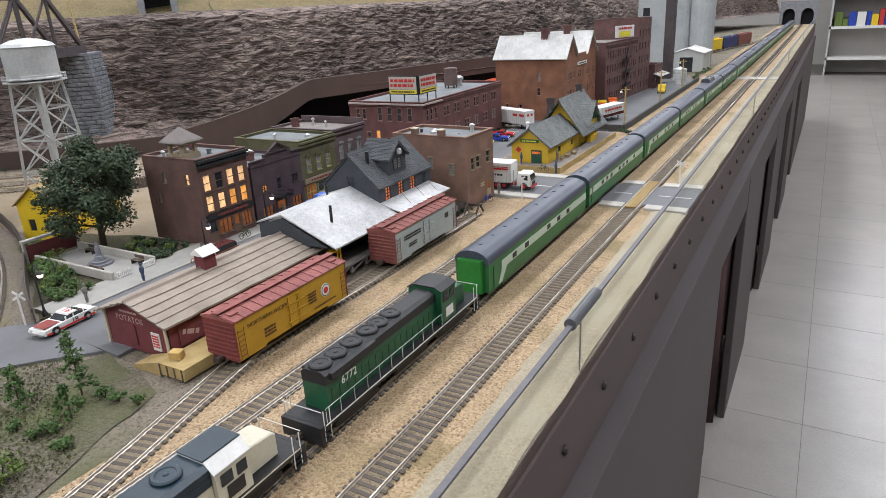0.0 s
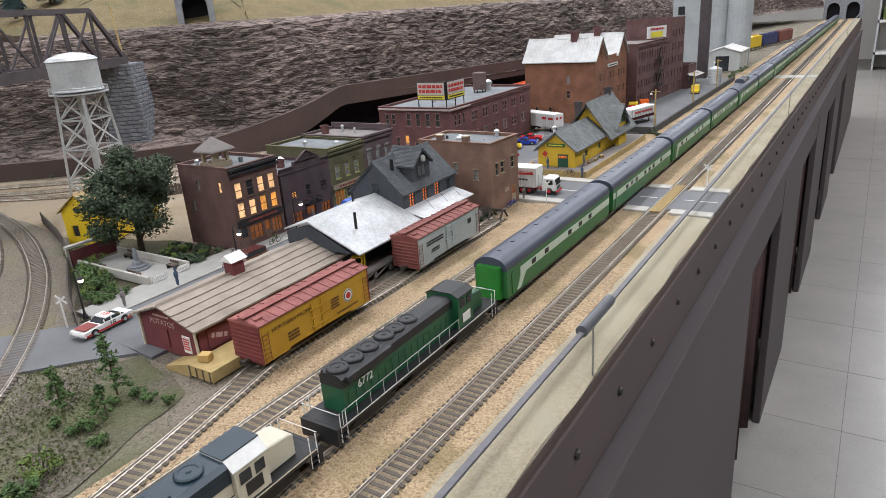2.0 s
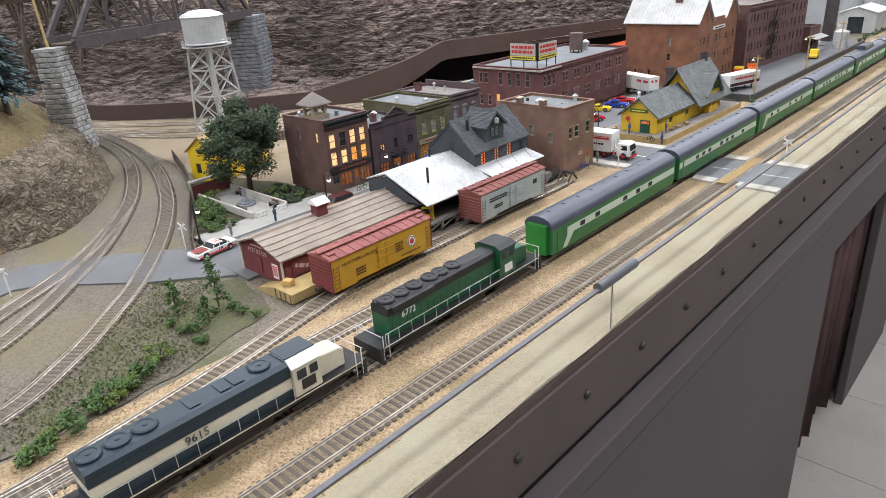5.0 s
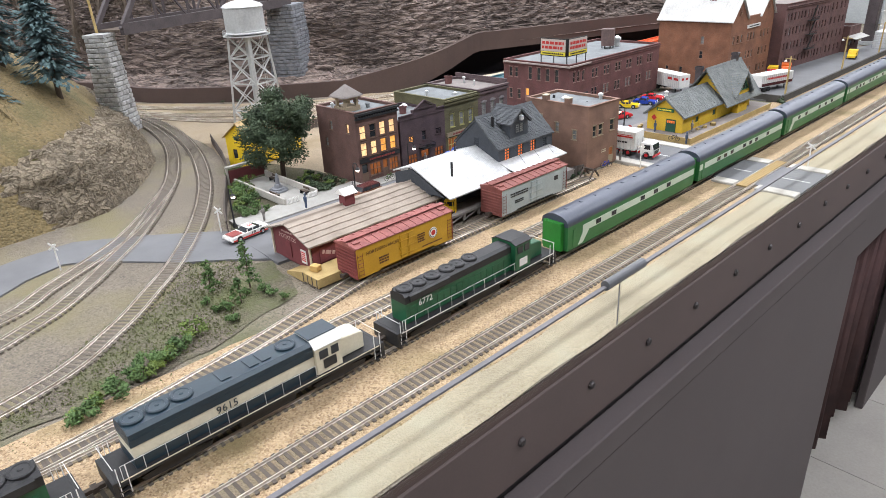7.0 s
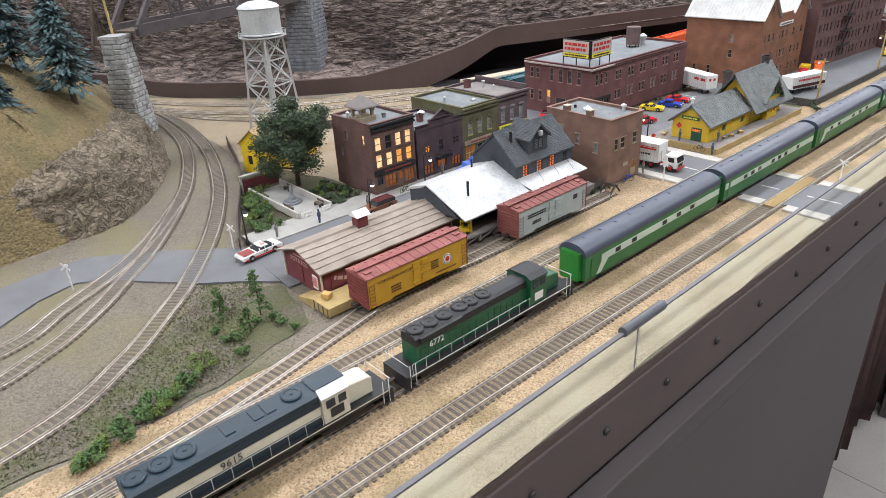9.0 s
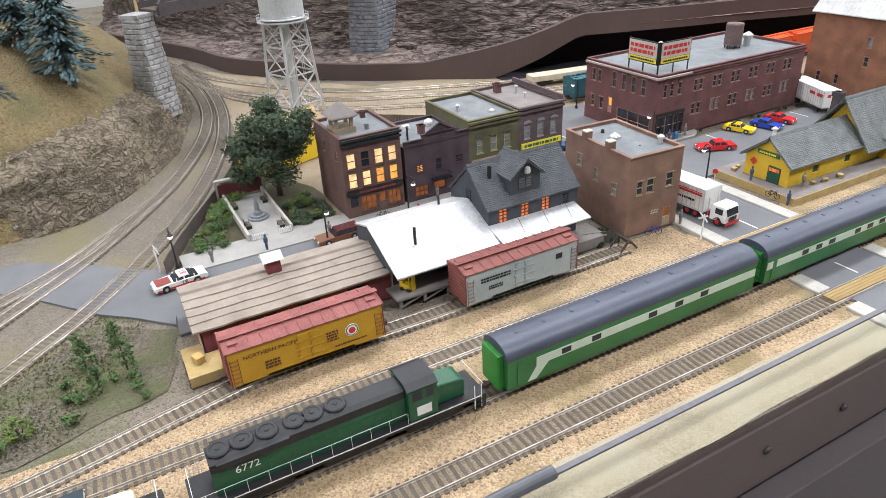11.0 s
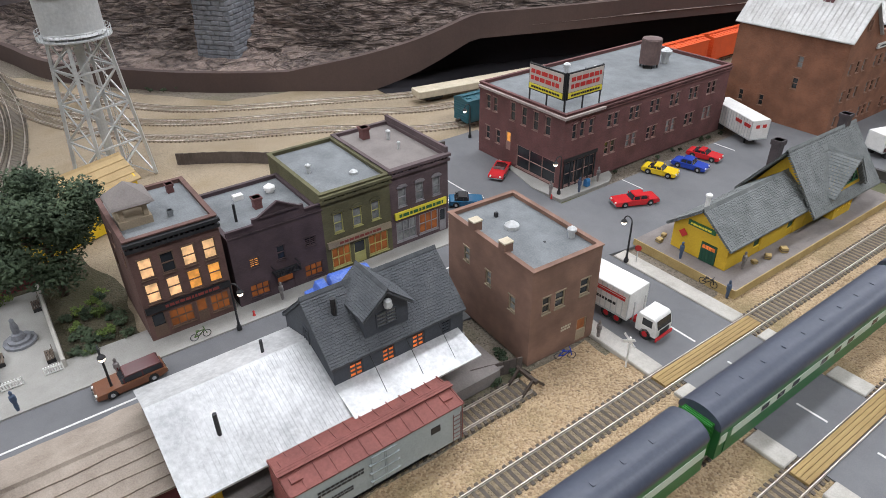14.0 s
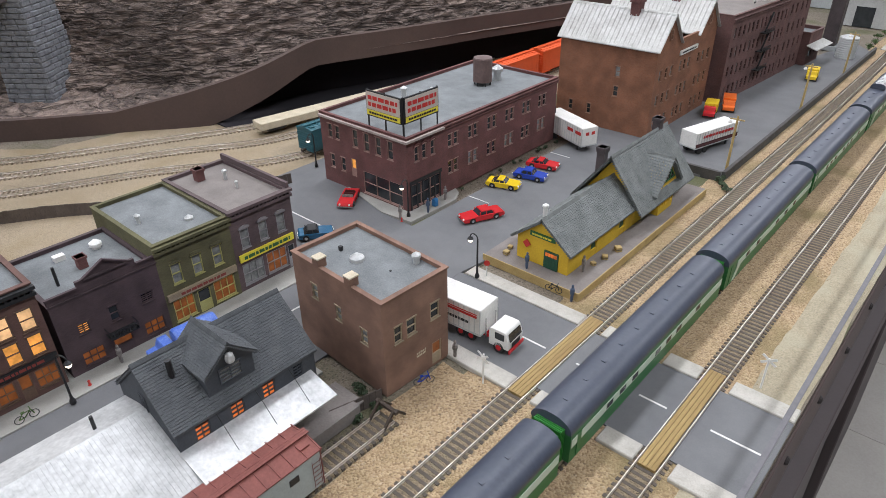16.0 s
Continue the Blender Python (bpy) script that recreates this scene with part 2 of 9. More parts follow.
TRIMBROWN = M("trim_brown", (0.16, 0.10, 0.07), (0.10, 0.062, 0.045), 0.8)
SIGNMUTED = M("sign_muted_red", (0.26, 0.05, 0.04), (0.18, 0.035, 0.03), 0.7)
TIETAN = M("tie_wood_pale", (0.33, 0.27, 0.20), (0.19, 0.15, 0.11), 0.9, fine=2500, coarse=150)
RAIL = M("rail_steel", (0.74, 0.69, 0.62), (0.38, 0.31, 0.25), 0.36, 0.6, fine=1200, coarse=30, bump=0.05)
PLANK = M("crossing_plank", (0.40, 0.28, 0.115), (0.25, 0.165, 0.065), 0.85, fine=900, coarse=80, stretch=(1, 0.06, 1))
FASCIA = M("fascia_paint", (0.098, 0.068, 0.064), (0.075, 0.053, 0.05), 0.6, fine=600, coarse=6, bump=0.12)
PANEL = M("panel_paint", (0.082, 0.066, 0.067), (0.067, 0.053, 0.054), 0.62, fine=500, coarse=4, bump=0.1)
DRAPE = M("drape_cloth", (0.085, 0.042, 0.04), (0.045, 0.024, 0.024), 0.95, fine=700, coarse=20)
BOLT = M("bolt_black", (0.05, 0.042, 0.042), rough=0.5, metal=0.4)
STEELGREY = M("aluminium_paint", (0.60, 0.61, 0.60), (0.42, 0.43, 0.43), 0.45, 0.3, fine=300, coarse=25, bump=0.05)
STONE = M("stone_grey", (0.30, 0.31, 0.33), (0.13, 0.135, 0.15), 0.9, fine=500, coarse=60, depth=0.001, random_part=0.3)
STONETAN = M("stone_tan", (0.42, 0.37, 0.30), (0.22, 0.19, 0.15), 0.9, fine=500, coarse=60, depth=0.001)
STONEPALE = M("stone_pale_grey", (0.47, 0.47, 0.46), (0.22, 0.22, 0.215), 0.9, fine=500, coarse=60, depth=0.001)
IRON = M("iron_brown", (0.085, 0.068, 0.07), (0.045, 0.036, 0.038), 0.6, fine=400, coarse=40)
TIMBER = M("timber_trestle", (0.15, 0.115, 0.085), (0.07, 0.052, 0.04), 0.9, fine=600, coarse=60)
BLACK = M("black_paint", (0.022, 0.022, 0.024), (0.012, 0.012, 0.013), 0.55, fine=400, coarse=50, bump=0.1)
# Near-black that paints the unlit depth under the board and in tunnel bores.
DARK = M("void_shade", (0.012, 0.010, 0.014), rough=0.95, bump=0)
SKIRT = M("skirt_brown", (0.095, 0.062, 0.052), (0.07, 0.046, 0.04), 0.75, fine=300, coarse=8, bump=0.12)
BROWN = brickwork("brick_brown_stucco", (0.25, 0.145, 0.105), (0.225, 0.128, 0.092), (0.22, 0.13, 0.095), bump=0.15)
BANKBR = brickwork("brick_dark_brown", (0.145, 0.078, 0.064), (0.12, 0.062, 0.052), (0.13, 0.078, 0.066))
PLUM = brickwork("brick_plum", (0.085, 0.055, 0.062), (0.07, 0.045, 0.052), (0.075, 0.052, 0.056))
OLIVE = brickwork("brick_olive", (0.125, 0.115, 0.055), (0.10, 0.095, 0.045), (0.11, 0.10, 0.06))
PURPLE = brickwork("brick_purple", (0.125, 0.085, 0.09), (0.10, 0.068, 0.075), (0.11, 0.08, 0.08))
MAROON = brickwork("brick_maroon", (0.165, 0.066, 0.062), (0.13, 0.052, 0.05), (0.15, 0.075, 0.07))
ORANGE = brickwork("brick_orange", (0.262, 0.112, 0.060), (0.218, 0.088, 0.047), (0.235, 0.118, 0.074))
FACTORY = brickwork("brick_factory", (0.155, 0.075, 0.068), (0.12, 0.058, 0.054), (0.15, 0.09, 0.085))
ROOFGREY = M("roof_tar_grey", (0.215, 0.23, 0.235), (0.125, 0.134, 0.14), 0.9, fine=700, coarse=35)
ROOFTAUPE = M("roof_tar_taupe", (0.24, 0.215, 0.20), (0.16, 0.14, 0.13), 0.9, fine=700, coarse=35)
SLATE = M("slate_dark", (0.10, 0.108, 0.115), (0.05, 0.054, 0.06), 0.8, fine=900, coarse=70)
SLATEG = M("slate_green_grey", (0.205, 0.218, 0.212), (0.105, 0.114, 0.11), 0.8, fine=900, coarse=70)
CLAP = M("clapboard_blue_grey", (0.062, 0.07, 0.082), (0.038, 0.043, 0.052), 0.75, fine=500, coarse=40)
TIN = M("tin_roof", (0.66, 0.665, 0.66), (0.38, 0.385, 0.385), 0.45, 0.25, fine=250, coarse=26, bump=0.1)
TINDULL = M("tin_roof_dull", (0.60, 0.60, 0.58), (0.40, 0.39, 0.37), 0.55, 0.2, fine=300, coarse=40)
BARNRED = M("barn_red", (0.19, 0.045, 0.05), (0.11, 0.027, 0.03), 0.8, fine=600, coarse=45)
FELT = M("roof_felt", (0.36, 0.305, 0.25), (0.22, 0.18, 0.145), 0.9, fine=900, coarse=35)
CREAM = M("cream_trim", (0.60, 0.53, 0.40), (0.42, 0.36, 0.26), 0.8, fine=800, coarse=60)
WHITE = M("white_paint", (0.80, 0.79, 0.76), (0.62, 0.61, 0.58), 0.55, fine=500, coarse=40, bump=0.08)
YELLOW = M("depot_yellow", (0.66, 0.43, 0.03), (0.52, 0.32, 0.02), 0.7, fine=600, coarse=40)
YELLOWB = M("bright_yellow", (0.80, 0.56, 0.02), (0.66, 0.44, 0.02), 0.5, fine=400, coarse=40, bump=0.05)
DOORGREEN = M("door_green", (0.018, 0.085, 0.05), (0.012, 0.055, 0.032), 0.6)
BUFF = M("buff_wood", (0.50, 0.37, 0.16), (0.33, 0.23, 0.09), 0.85, fine=800, coarse=60)
BOXYEL = M("reefer_yellow", (0.52, 0.295, 0.02), (0.40, 0.215, 0.014), 0.55, fine=500, coarse=35, bump=0.1)
BOXRED = M("boxcar_red_oxide", (0.235, 0.075, 0.06), (0.145, 0.043, 0.036), 0.7, fine=500, coarse=40)
PINKRED = M("roof_faded_red", (0.33, 0.115, 0.10), (0.18, 0.052, 0.047), 0.75, fine=500, coarse=40)
REEFGREY = M("reefer_grey", (0.40, 0.44, 0.44), (0.30, 0.335, 0.335), 0.55, fine=500, coarse=40, bump=0.1)
BNGREEN = M("engine_green", (0.014, 0.10, 0.045), (0.009, 0.07, 0.03), 0.38, fine=400, coarse=50, bump=0.05)
CARGREEN = M("coach_green", (0.035, 0.165, 0.05), (0.022, 0.12, 0.036), 0.42, fine=400, coarse=30, bump=0.05)
COACHROOF = M("coach_roof_blue_grey", (0.062, 0.073, 0.102), (0.040, 0.048, 0.07), 0.42, fine=300, coarse=15, bump=0.08)
PALEGREEN = M("coach_band_pale", (0.55, 0.63, 0.52), (0.45, 0.54, 0.43), 0.5, fine=500, coarse=30, bump=0.05)
ENGNAVY = M("engine_navy", (0.014, 0.034, 0.05), (0.009, 0.022, 0.034), 0.4, fine=400, coarse=40, bump=0.05)
ENGCREAM = M("engine_cream", (0.66, 0.62, 0.49), (0.54, 0.50, 0.39), 0.5, fine=400, coarse=40, bump=0.05)
WHEEL = M("wheel_steel", (0.10, 0.075, 0.06), (0.05, 0.04, 0.033), 0.6, 0.4, fine=600, coarse=90)
RUBBER = M("rubber_black", (0.02, 0.02, 0.02), rough=0.85, bump=0.05)
CARRED = M("car_red", (0.60, 0.03, 0.035), (0.48, 0.02, 0.025), 0.25, bump=0)
CARBLUE = M("car_blue", (0.03, 0.07, 0.42), (0.02, 0.05, 0.30), 0.25, bump=0)
CARTEAL = M("car_teal", (0.03, 0.13, 0.24), (0.02, 0.09, 0.18), 0.25, bump=0)
CARYEL = M("car_yellow", (0.78, 0.55, 0.02), (0.66, 0.45, 0.02), 0.25, bump=0)
CARMAROON = M("car_maroon", (0.10, 0.03, 0.03), (0.07, 0.02, 0.02), 0.25, bump=0)
CARWOOD = M("car_wood_panel", (0.19, 0.075, 0.035), (0.12, 0.045, 0.022), 0.35, bump=0)
CARORANGE = M("car_orange", (0.80, 0.16, 0.02), (0.66, 0.12, 0.02), 0.35, bump=0)
CHROME = M("chrome", (0.75, 0.75, 0.74), rough=0.2, metal=0.9, bump=0)
TEAL = M("boxcar_teal", (0.02, 0.105, 0.13), (0.014, 0.07, 0.09), 0.5, bump=0.05)
HOPORANGE = M("hopper_orange", (0.72, 0.10, 0.02), (0.58, 0.075, 0.015), 0.5, bump=0.05)
NAVY = M("hopper_navy", (0.03, 0.04, 0.16), (0.02, 0.03, 0.11), 0.5, bump=0.05)
WINDARK = M("window_glass_dark", (0.035, 0.04, 0.045), (0.02, 0.022, 0.026), 0.12, fine=60, coarse=30, bump=0)
WINGREY = M("window_glass_grey", (0.30, 0.31, 0.30), (0.12, 0.125, 0.125), 0.2, fine=200, coarse=70, bump=0)
LIT = glow("window_lamp_amber", (1.0, 0.42, 0.09), 0.95)
LITPALE = glow("window_lamp_pale", (1.0, 0.60, 0.30), 1.0)
LITRED = glow("shop_lamp_red", (1.0, 0.24, 0.05), 0.75)
LITDIM = glow("shop_lamp_dim", (1.0, 0.30, 0.07), 0.17)
BULB = glow("lamp_globe", (1.0, 0.86, 0.70), 3.2)
SIGNRED = M("sign_red", (0.55, 0.035, 0.03), (0.44, 0.025, 0.02), 0.6, bump=0)
SIGNYEL = M("sign_yellow", (0.78, 0.68, 0.06), (0.66, 0.56, 0.05), 0.6, bump=0)
SIGNGREEN = M("sign_green", (0.03, 0.13, 0.045), rough=0.6, bump=0)
LETTER = M("letter_faded", (0.50, 0.34, 0.30), (0.36, 0.22, 0.20), 0.8, fine=1500, coarse=300)
LETTERDK = M("letter_dark", (0.13, 0.06, 0.02), (0.08, 0.035, 0.012), 0.8)
LEAF = M("leaf_green", (0.12, 0.20, 0.06), (0.032, 0.065, 0.02), 0.85, fine=500, coarse=60, bump=0)
TURF = M("turf_olive", (0.17, 0.18, 0.075), (0.085, 0.095, 0.04), 0.9, fine=500, coarse=40, bump=0)
LEAFY = M("leaf_yellow_green", (0.18, 0.24, 0.05), (0.05, 0.09, 0.02), 0.85, fine=500, coarse=60, bump=0)
LEAFDK = M("leaf_dark_green", (0.080, 0.115, 0.058), (0.018, 0.034, 0.018), 0.85, fine=500, coarse=45, bump=0)
NEEDLE = M("needle_blue_green", (0.09, 0.15, 0.15), (0.022, 0.045, 0.05), 0.85, fine=400, coarse=40, bump=0)
BARK = M("bark", (0.10, 0.07, 0.05), (0.05, 0.034, 0.025), 0.9, fine=600, coarse=60)
FIG = M("figure_paint", (0.30, 0.27, 0.25), (0.10, 0.09, 0.09), 0.7, fine=250, coarse=120, bump=0)
FIGBLUE = M("figure_blue", (0.06, 0.09, 0.15), rough=0.7, bump=0)
PLEXI = clear("plexiglass", (0.965, 0.968, 0.955))
PLEXIEDGE = M("plexiglass_edge", (0.17, 0.165, 0.175), (0.12, 0.115, 0.125), 0.75, fine=300, coarse=30, bump=0)
TILE = M("vinyl_tile", (0.385, 0.362, 0.33), (0.28, 0.262, 0.24), 0.3, fine=180, coarse=5, bump=0.03, random_part=0.2)
GROUT = M("tile_joint", (0.20, 0.185, 0.165), rough=0.6)
PLASTER = M("plaster_wall", (0.55, 0.53, 0.49), (0.47, 0.45, 0.42), 0.9, fine=200, coarse=3)
CEILMAT = M("ceiling_tile", (0.78, 0.77, 0.74), (0.70, 0.69, 0.66), 0.95, fine=200, coarse=3)

# ---- mesh helpers ----


def box(bm, x0, x1, y0, y1, z0, z1):
    v = [bm.verts.new((x, y, z)) for z in (z0, z1) for x, y in ((x0, y0), (x1, y0), (x1, y1), (x0, y1))]
    for f in ((3, 2, 1, 0), (4, 5, 6, 7), (0, 1, 5, 4), (1, 2, 6, 5), (2, 3, 7, 6), (3, 0, 4, 7)):
        bm.faces.new([v[i] for i in f])
    return v


def prism(bm, pts, axis, a0, a1):
    """A solid whose outline pts lies across axis 'x', 'y' or 'z', from a0 to a1."""
    def put(p, a):
        return {"x": (a, p[0], p[1]), "y": (p[0], a, p[1]), "z": (p[0], p[1], a)}[axis]
    lo, hi = [bm.verts.new(put(p, a0)) for p in pts], [bm.verts.new(put(p, a1)) for p in pts]
    n = len(pts)
    fs = [bm.faces.new(lo), bm.faces.new(hi)]
    for i in range(n):
        fs.append(bm.faces.new((lo[i], lo[(i + 1) % n], hi[(i + 1) % n], hi[i])))
    bmesh.ops.recalc_face_normals(bm, faces=fs)
    return lo + hi


def rod(bm, a, b, r0, r1=None, n=6):
    """A round or tapered bar from a to b."""
    a, b = Vector(a), Vector(b)
    r1 = r0 if r1 is None else r1
    q = (b - a).to_track_quat("Z", "Y").to_matrix()
    rings = []
    for c, r in ((a, r0), (b, r1)):
        rings.append([bm.verts.new(c + q @ Vector((r * math.cos(6.2832 * i / n), r * math.sin(6.2832 * i / n), 0))) for i in range(n)])
    for i in range(n):
        bm.faces.new((rings[0][i], rings[0][(i + 1) % n], rings[1][(i + 1) % n], rings[1][i]))
    bm.faces.new(rings[0][::-1])
    bm.faces.new(rings[1])


def lathe(bm, profile, c=(0, 0, 0), n=16):
    """A turned solid: (radius, height) rows about the z axis through c."""
    rings = [[bm.verts.new((c[0] + r * math.cos(6.2832 * i / n), c[1] + r * math.sin(6.2832 * i / n), c[2] + z)) for i in range(n)] for r, z in profile]
    for p, q in zip(rings, rings[1:]):
        for i in range(n):
            bm.faces.new((p[i], p[(i + 1) % n], q[(i + 1) % n], q[i]))
    bm.faces.new(rings[0][::-1])
    bm.faces.new(rings[-1])


def beam(bm, a, b, w, h):
    """A square bar from a to b."""
    a, b = Vector(a), Vector(b)
    d = (b - a).normalized()
    side = d.cross(Vector((0, 0, 1)))
    side = side.normalized() if side.length > 1e-4 else Vector((1, 0, 0))
    up = side.cross(d).normalized()
    v = [bm.verts.new(c + side * sx * w / 2 + up * sy * h / 2) for c in (a, b) for sx, sy in ((-1, -1), (1, -1), (1, 1), (-1, 1))]
    for f in ((3, 2, 1, 0), (4, 5, 6, 7), (0, 1, 5, 4), (1, 2, 6, 5), (2, 3, 7, 6), (3, 0, 4, 7)):
        bm.faces.new([v[i] for i in f])


def part(name, bm, material, parent=None, label="", smooth=False, bevel=0.0):
    if bevel:
        bmesh.ops.bevel(bm, geom=list(bm.edges), offset=bevel, segments=1, affect="EDGES")
    me = bpy.data.meshes.new(name)
    bm.to_mesh(me)
    bm.free()
    me.materials.append(material)
    if smooth:
        me.polygons.foreach_set("use_smooth", [True] * len(me.polygons))
    ob = new(name, me)
    if parent:
        ob.parent = parent
    if label:
        ob["label"] = label
    return ob


def share(name, mesh, parent, loc=(0, 0, 0), rz=0.0):
    ob = new(name, mesh)
    ob.parent, ob.location, ob.rotation_euler = parent, loc, (0, 0, radians(rz))
    return ob


def thing(name, x, y, z, rz, label, category, group=""):
    ob = new(name)
    ob.empty_display_size = 0.01
    ob.matrix_basis = pose(x, y, z, 0, 0, rz)
    return tagged(ob, label, category, group)


def sheet(name, pts, z, thick, material, label="", category="", kind="structure"):
    """A flat slab with a drawn outline, its top at z."""
    bm = bmesh.new()
    prism(bm, pts, "z", z - thick, z)
    ob = part(name, bm, material)
    return tagged(ob, label, category, "", kind)


def writing(text, size, material, parent, m, name="lettering", depth=0.0001):
    """Raised words in the built-in font, laid out in the plane of m, centred."""
    cu = bpy.data.curves.new(name, "FONT")
    cu.body, cu.size, cu.align_x, cu.align_y, cu.extrude, cu.resolution_u = text, size, "CENTER", "CENTER", depth, 2
    tmp = bpy.data.objects.new(name, cu)
    scene.collection.objects.link(tmp)
    bpy.context.view_layer.update()
    me = bpy.data.meshes.new_from_object(tmp.evaluated_get(bpy.context.evaluated_depsgraph_get()))
    bpy.data.objects.remove(tmp)
    me.materials.clear()
    me.materials.append(material)
    ob = new(name, me)
    ob.parent, ob.matrix_basis = parent, m
    return ob


def smoothstep(a, b, v):
    t = min(1, max(0, (v - a) / (b - a)))
    return t * t * (3 - 2 * t)


def spline(pts, step=0.0065):
    """Evenly spaced points with headings along a smooth curve through pts."""
    P = [Vector((*p, 0)) for p in pts]
    P = [2 * P[0] - P[1], *P, 2 * P[-1] - P[-2]]
    fine = []
    for i in range(1, len(P) - 2):
        a, b, c, d = P[i - 1:i + 3]
        for k in range(60):
            t = k / 60
            fine.append(0.5 * (2 * b + (c - a) * t + (2 * a - 5 * b + 4 * c - d) * t * t + (3 * b - a - 3 * c + d) * t ** 3))
    fine.append(P[-2])
    out, run = [], 0.0
    for a, b in zip(fine, fine[1:]):
        L = (b - a).length
        while run <= L and L > 0:
            out.append((a + (b - a) * (run / L), math.atan2(b.y - a.y, b.x - a.x)))
            run += step
        run -= L
    return out

# ---- the hall: floor, walls, ceiling ----
EDGE_X = -0.078
Y0, Y1 = -0.9, 6.3


def setting(name, bm, material, label, category, smooth=False):
    return tagged(part(name, bm, material, None, "", smooth), label, category, "", "structure")


bm = bmesh.new()
box(bm, -4.6, 3.6, -4.0, 11.0, FLOOR_Z - 0.06, FLOOR_Z - 0.0015)
floor = setting("floor", bm, GROUT, "pale vinyl tile floor of the aisle with scuffs", "floor")
bm = bmesh.new()
box(bm, -4.6, 3.6, -4.0, 11.0, CEIL_Z, CEIL_Z + 0.08)
setting("ceiling", bm, CEILMAT, "white ceiling tiles above the hall", "ceiling")
for nm, b in (("wall_north", (-4.6, 3.6, 11.0, 11.12)), ("wall_south", (-4.6, 3.6, -4.12, -4.0)), ("wall_west", (-4.72, -4.6, -4.0, 11.0)), ("wall_east", (3.6, 3.72, -4.0, 11.0))):
    bm = bmesh.new()
    box(bm, *b, FLOOR_Z, CEIL_Z)
    setting(nm, bm, PLASTER, "plain off-white plaster wall of the hall", "wall")

# ---- the layout's edge: fascia board, ledge, panels with drapes, clear guard ----
fas = thing("fascia", 0, 0, 0, 0, "dark brown painted wooden fascia along the layout's edge", "fascia")
fas["kind"] = "structure"
bm = bmesh.new()
box(bm, EDGE_X - 0.012, EDGE_X + 0.001, Y0, Y1, -0.084, -0.013)
part("board", bm, FASCIA, fas, bevel=0.0012)
# Recessed strip under the board, its black painting the shadow in the gap.
bm = bmesh.new()
box(bm, EDGE_X - 0.012, EDGE_X - 0.006, Y0, Y1, -0.10, -0.085)
part("groove_shade", bm, BLACK, fas)
bm = bmesh.new()
box(bm, EDGE_X - 0.012, EDGE_X + 0.015, Y0, Y1, -0.128, -0.0985)
part("ledge", bm, PANEL, fas, "grey-brown ledge with a rough dusty top", bevel=0.0015)
bm = bmesh.new()
lathe(bm, [(0.0001, 0), (0.0042, 0), (0.0042, 0.0012), (0.003, 0.003), (0.0001, 0.0036)], n=10)
bolt_mesh = part("bolt", bm, BOLT, fas, smooth=False)
bolt_mesh.matrix_basis = pose(EDGE_X + 0.001, 0.043, -0.044, 0, 90, 0)
for k in range(1, 36):
    o = share("bolt", bolt_mesh.data, fas)
    o.matrix_basis = pose(EDGE_X + 0.001, 0.043 + 0.097 * k, -0.044 + 0.0012 * ((k * 5) % 3 - 1), 0, 90, 0)
bays = [(-0.9, 1.22), (1.62, 2.05), (2.5, 2.95), (3.4, 3.85), (4.3, 6.3)]
for a, b in bays:
    bm = bmesh.new()
    box(bm, EDGE_X - 0.004, EDGE_X + 0.0135, a, b, FLOOR_Z, -0.128)
    p = part("panel", bm, PANEL, fas, bevel=0.002)
for a, b in zip(bays, bays[1:]):
    bm = bmesh.new()
    box(bm, EDGE_X - 0.006, EDGE_X + 0.0125, a[1], b[0], -0.20, -0.128)
    part("rail", bm, PANEL, fas)
    bm = bmesh.new()
    n = 60
    lo, hi = [], []
    for i in range(n + 1):
        y = a[1] - 0.05 + (b[0] - a[1] + 0.1) * i / n
        x = EDGE_X - 0.036 + 0.022 * math.sin(i * 1.15) + 0.008 * math.sin(i * 2.7)
        lo.append(bm.verts.new((x * 1.0 + 0.01 * math.sin(i * 0.9), y, FLOOR_Z + 0.03)))
        hi.append(bm.verts.new((EDGE_X - 0.022 + 0.01 * math.sin(i * 1.15), y, -0.14)))
    for i in range(n):
        bm.faces.new((lo[i], lo[i + 1], hi[i + 1], hi[i]))
    d = part("drape", bm, DRAPE, None, smooth=True)
    tagged(d, "dark maroon cloth drape hanging under the layout in folds", "drape", "drapes under the layout")
    bm2 = d.modifiers.new("cloth", "SOLIDIFY")
    bm2.thickness = 0.002

guard = thing("plexiglass_guard", EDGE_X, 0, 0, 0, "clear plexiglass guard sheets standing along the layout's edge", "guard")
joints = [0.474 - 1.22, 0.474, 0.474 + 1.22, 0.474 + 2.44, 0.474 + 3.66, Y1]
for a, b in zip(joints, joints[1:]):
    bm = bmesh.new()
    box(bm, -0.0045, -0.0005, a + 0.0006, b - 0.0006, -0.009, 0.0455)
    s = part("sheet", bm, PLEXI, guard)
    s.visible_shadow = False
    bm = bmesh.new()
    box(bm, -0.0045, -0.0005, a + 0.0006, b - 0.0006, 0.0457, 0.0475)
    part("top_edge", bm, PLEXIEDGE, s, "pale blue-grey cut edge")
    bm = bmesh.new()
    box(bm, -0.0030, -0.0020, b - 0.0008, b - 0.0002, -0.009, 0.0455)
    part("end_edge", bm, PLEXIEDGE, s)
clip = thing("edge_clip", EDGE_X, 0.480, 0.047, 0, "dark grey plastic tube clipped over the guard's joint", "clip")
bm = bmesh.new()
pts = []
for k in range(13):
    a = math.radians(-60 + 300 * k / 12)
    pts.append((-0.0025 + 0.0046 * math.cos(a - 0.52 * 0 - math.pi / 6), 0.001 + 0.0046 * math.sin(a - math.pi / 6)))
